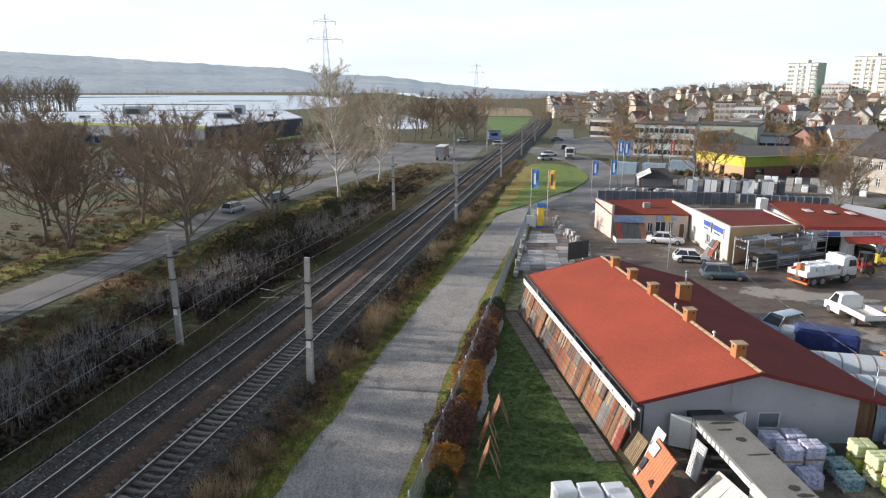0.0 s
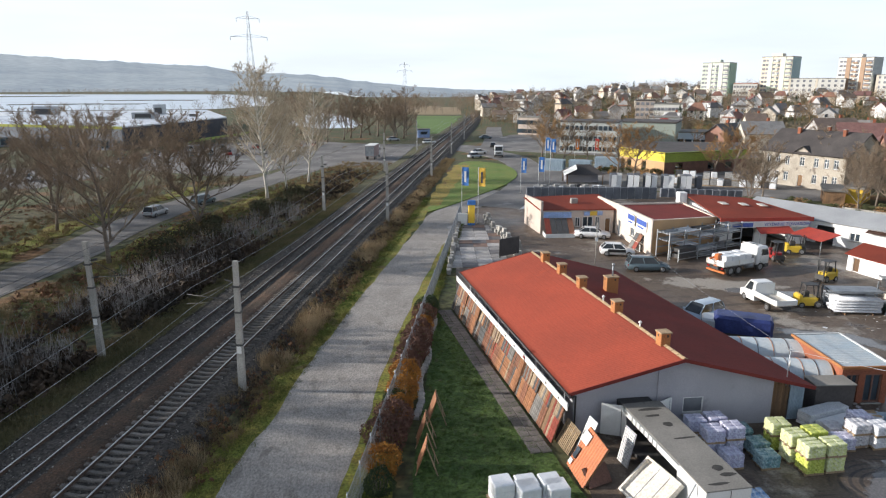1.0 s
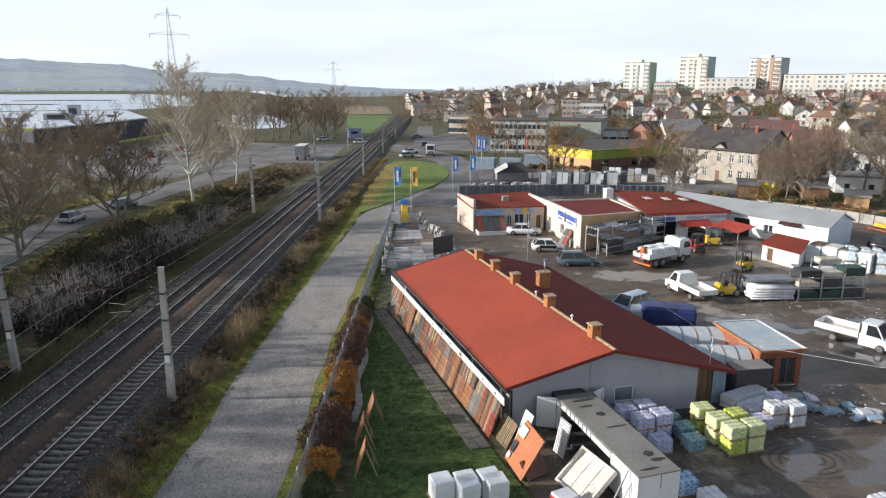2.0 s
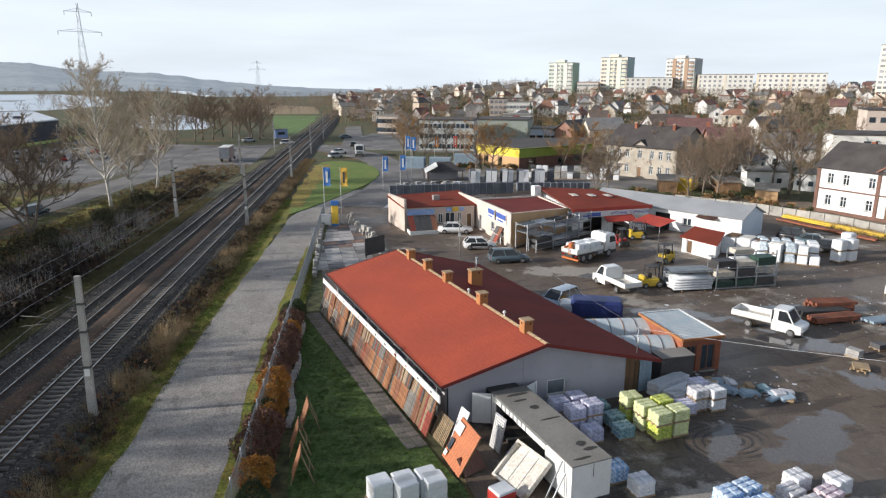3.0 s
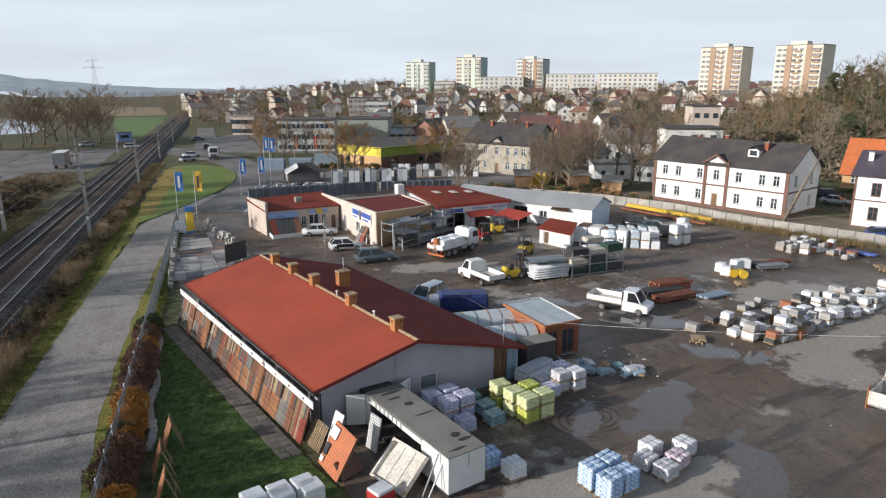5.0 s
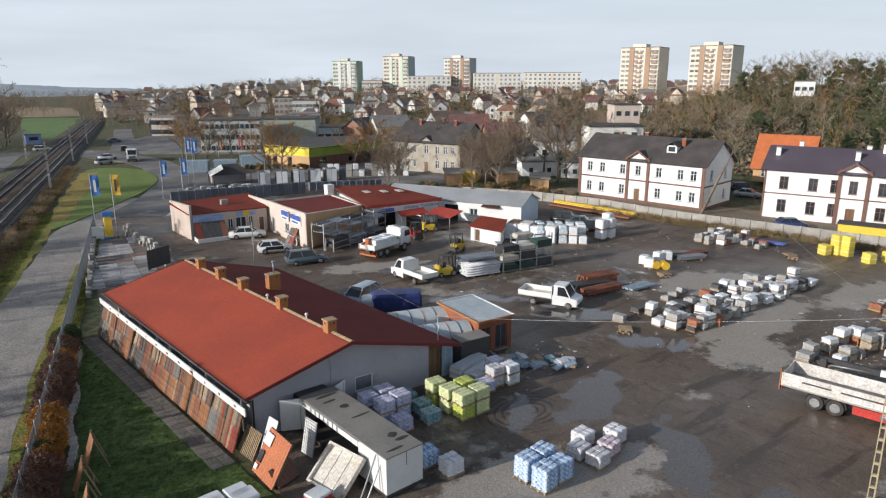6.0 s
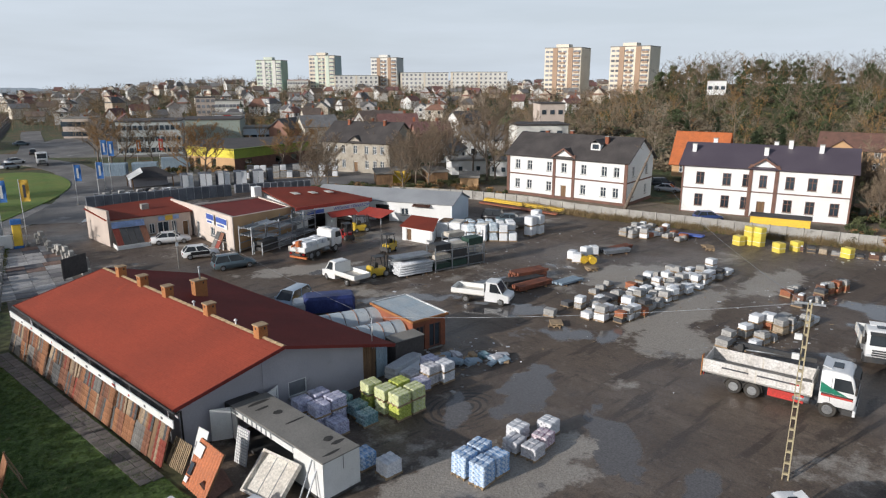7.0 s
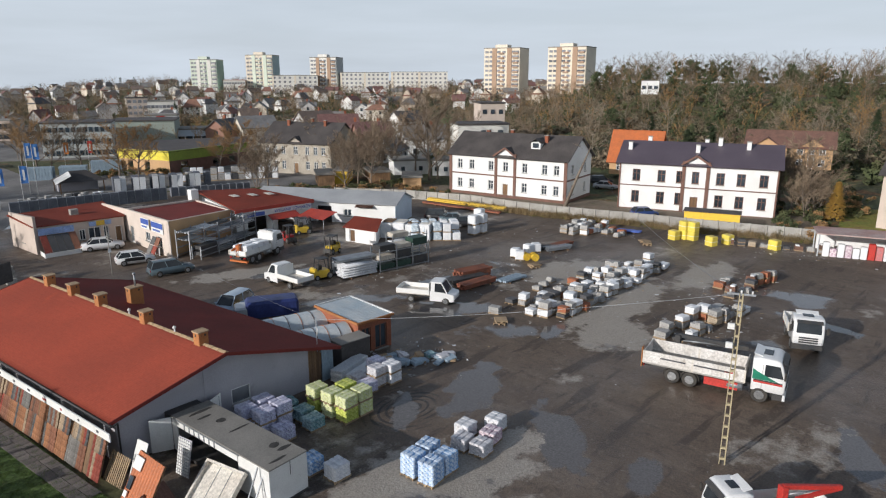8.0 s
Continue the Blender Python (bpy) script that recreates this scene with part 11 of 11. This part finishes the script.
def pylon(x, y, h, rz, label):
    t = thing("pylon", pose(x, y, 0, 0, 0, rz), label, "pylon", "power pylons")
    w = lambda z: 3.2 * (1 - z / h) ** 1.15 + 0.35
    for sx in (-1, 1):
        for sy in (-1, 1):
            part("leg", Geo().tube([(sx * w(z), sy * w(z), z) for z in [h * k / 8 for k in range(9)]], 0.10, 4), M["steel"], t)
    q = Geo()
    for k in range(10):
        z0, z1 = h * k / 10, h * (k + 1) / 10
        for s in (-1, 1):
            q.beam((-w(z0), s * w(z0), z0), (w(z1), s * w(z1), z1), 0.055).beam((w(z0), s * w(z0), z0), (-w(z1), s * w(z1), z1), 0.055)
            q.beam((s * w(z0), -w(z0), z0), (s * w(z1), w(z1), z1), 0.055).beam((s * w(z0), w(z0), z0), (s * w(z1), -w(z1), z1), 0.055)
    part("lattice", q, M["steel"], t)
    for z, a in ((h * 0.76, 10.5), (h * 0.93, 6.5)):
        part("crossarm", Geo().beam((-a, 0, z), (a, 0, z), 0.2).beam((-a, 0, z), (0, 0, z + 1.6), 0.14).beam((a, 0, z), (0, 0, z + 1.6), 0.14), M["steel"], t)
        for s in (-a, a):
            part("insulator", Geo().tube([(s, 0, z - 2), (s, 0, z)], 0.12, 6), M["dark_steel"], t)


pylon(-70.3, 414.1, 60, 20, "tall steel lattice power pylon behind the birches")
pylon(44, 900, 46, 20, "distant steel lattice power pylon")
# heaps of debris by the garage
random.seed(91)
for i in range(26):
    x, y = 28.6 + 0.17 * i + random.uniform(-0.7, 0.7), 33.6 - 0.16 * i + random.uniform(-0.8, 0.8)
    k = random.random()
    nm, lab, mt = ("plastic_sheet", "crumpled pale plastic sheet on a heap", BAG["grey"]) if k < 0.3 else (("bag", "filled sack lying on a heap", BAG["teal"]) if k < 0.45 else (("board", "loose board lying on a heap", M["pallet_wood"]) if k < 0.75 else ("blue_sheet", "scrap of faded blue sheeting on a heap", M["blue_sheet"])))
    q = Geo().box(0, 0, 0, random.uniform(0.5, 1.3), random.uniform(0.4, 0.8), random.uniform(0.1, 0.35), ch=0.05)
    solid(nm, Geo().add(q.v, q.f, False), mt, lab, "debris", "debris by the garage", m=pose(x, y, 0.03 + 0.1 * random.random(), random.uniform(-10, 10), random.uniform(-10, 10), random.uniform(0, 360)))
for i in range(2):
    t = thing("panel_pack", pose(26.0 + 0.5 * i, 33.0 - 0.95 * i, 0.03, 0, 0, 16), "long flat pack of white sheets on bearers", "stack", "white sheet packs")
    for xx in (-1.1, 1.1):
        part("bearer", Geo().box(xx, 0, 0, 0.12, 0.9, 0.12), M["pallet_wood"], t)
    for k in range(4 - i):
        part("sheet", Geo().box(0.04 * (k % 2), 0, 0.12 + 0.2 * k, 3.1, 0.9, 0.19, ch=0.02), M["white_pipe"] if k % 2 else M["wrap"], t)
# yellow and white rolls and sacks in the yard
for (x, y), c in (((58.21, 41.84), YEL), ((58.66, 41.01), YEL)):
    t = thing("hose_reel", pose(x, y, 0.03, 0, 0, 60), "yellow plastic hose reel", "reel", "reels in the yard")
    part("drum", Geo().tube([(-0.4, 0, 0.45), (0.4, 0, 0.45)], 0.34, 14), c, t)
    for s in (-0.4, 0.4):
        part("flange", Geo().tube([(s - 0.04, 0, 0.45), (s + 0.04, 0, 0.45)], 0.44, 16), YEL, t)
for (x, y) in ((58.60, 43.54), (57.97, 42.44), (61.05, 43.51), (62.07, 43.19)):
    wrapped(x, y, random.uniform(0, 90), 1, CUBE2, "white big bag of building material", s=0.95, group="white bags in the yard")
for (x, y) in ((56.59, 39.54), (40.84, 31.71), (74.84, 36.00), (74.01, 35.21)):
    for k in range(2):
        t = thing("wooden_pallet", pose(x + 0.1 * k, y, 0.03 + 0.15 * k, 0, 0, random.uniform(0, 90)), "empty weathered wooden pallet on the ground", "pallet", "empty pallets")
        part("pallet", PALLET, None, t)
pv = thing("pavilion", pose(41.8, 129.0, 0.0, 0, 0, -6), "small pavilion with a dark hipped roof", "pavilion")
part("roof", Geo().add([(-4, -3, 2.0), (4, -3, 2.0), (4, 3, 2.0), (-4, 3, 2.0), (-1.4, 0, 3.7), (1.4, 0, 3.7)], [(0, 1, 5, 4), (1, 2, 5), (2, 3, 4, 5), (3, 0, 4), (3, 2, 1, 0)]), M["dark_roof"], pv)
part("awning", Geo().slab([(-4.3, -3.1, 1.9), (-1.8, -3.3, 3.2), (-1.6, -0.6, 3.75), (-4.1, -0.4, 2.4)], 0.06), M["white_paint"], pv, "white sheet over one corner")
for sx in (-3.5, 3.5):
    for sy in (-2.5, 2.5):
        part("post", Geo().box(sx, sy, 0, 0.16, 0.16, 2.0), M["wood"], pv)
part("wall", Geo().box(0, 1.5, 0, 6.5, 2.0, 2.0), M["grey_wall"], pv)
for x, y, w_, rz in ((41.2, 149.5, 5.5, -28), (55.5, 152.5, 6.0, -26), (47.0, 147.0, 5.0, -27)):
    sc = thing("storage_container", pose(x, y, 0.02, 0, 0, rz), "blue-grey steel storage container beyond the shop", "container", "storage containers")
    part("body", Geo().box(0, 0, 0, w_, 2.4, 2.5, ch=0.03), M["blue_sheet"], sc)
    for k in range(10):
        part("rib", Geo().box(-w_ / 2 + w_ * (k + 0.5) / 10, -1.22, 0.15, 0.12, 0.05, 2.2), M["blue_sheet"], sc)
rb = thing("goods_box", pose(11.2, 25.5, 0.06, 0, 0, 15), "white and red wrapped goods on a pallet", "pallet")
part("pallet", PALLET, None, rb)
part("load", Geo().box(0, 0, 0.14, 1.05, 0.95, 0.5, ch=0.05), REDP, rb, "red film wrap")
part("top_sheet", Geo().box(0, 0, 0.64, 1.0, 0.9, 0.12, ch=0.04), M["wrap"], rb)

# scraps, chips and stones lying about the yard
random.seed(97)
CHIP = [Geo().box(0, 0, 0, a, b, c) for a, b, c in ((0.22, 0.12, 0.05), (0.4, 0.09, 0.03), (0.14, 0.13, 0.09), (0.5, 0.35, 0.02))]
scraps = {k: [] for k in ("white", "wood", "grey")}
for cx, cy, rx, ry, n_ in ((55, 30.5, 13, 4.5, 260), (52, 19.5, 9, 3.5, 160), (62, 21, 8, 3.5, 110), (47, 42, 6, 4, 110), (30.5, 32, 4, 3, 130), (60, 52, 14, 8, 80), (44, 50, 7, 5, 90), (77, 44, 4, 6, 120), (82, 22, 3, 8, 120), (56, 40, 14, 8, 60)):
    for _ in range(n_):
        x, y = cx + random.gauss(0, 0.5) * rx, cy + random.gauss(0, 0.5) * ry
        scraps[random.choice(("white", "wood", "grey", "grey"))].append((random.randrange(4), pose(x, y, 0.03, random.uniform(-8, 8), random.uniform(-8, 8), random.uniform(0, 360)) @ Matrix.Scale(random.uniform(0.3, 0.8), 4)))
for k, mt, lab in (("white", M["white_pipe"], "scattered white scraps of film and plaster in the yard"), ("wood", M["pallet_wood"], "scattered broken pallet slats in the yard"), ("grey", STOCK["grey"], "scattered grey stone chips in the yard")):
    scatter("yard_litter", mt, CHIP, scraps[k], lab, "litter")
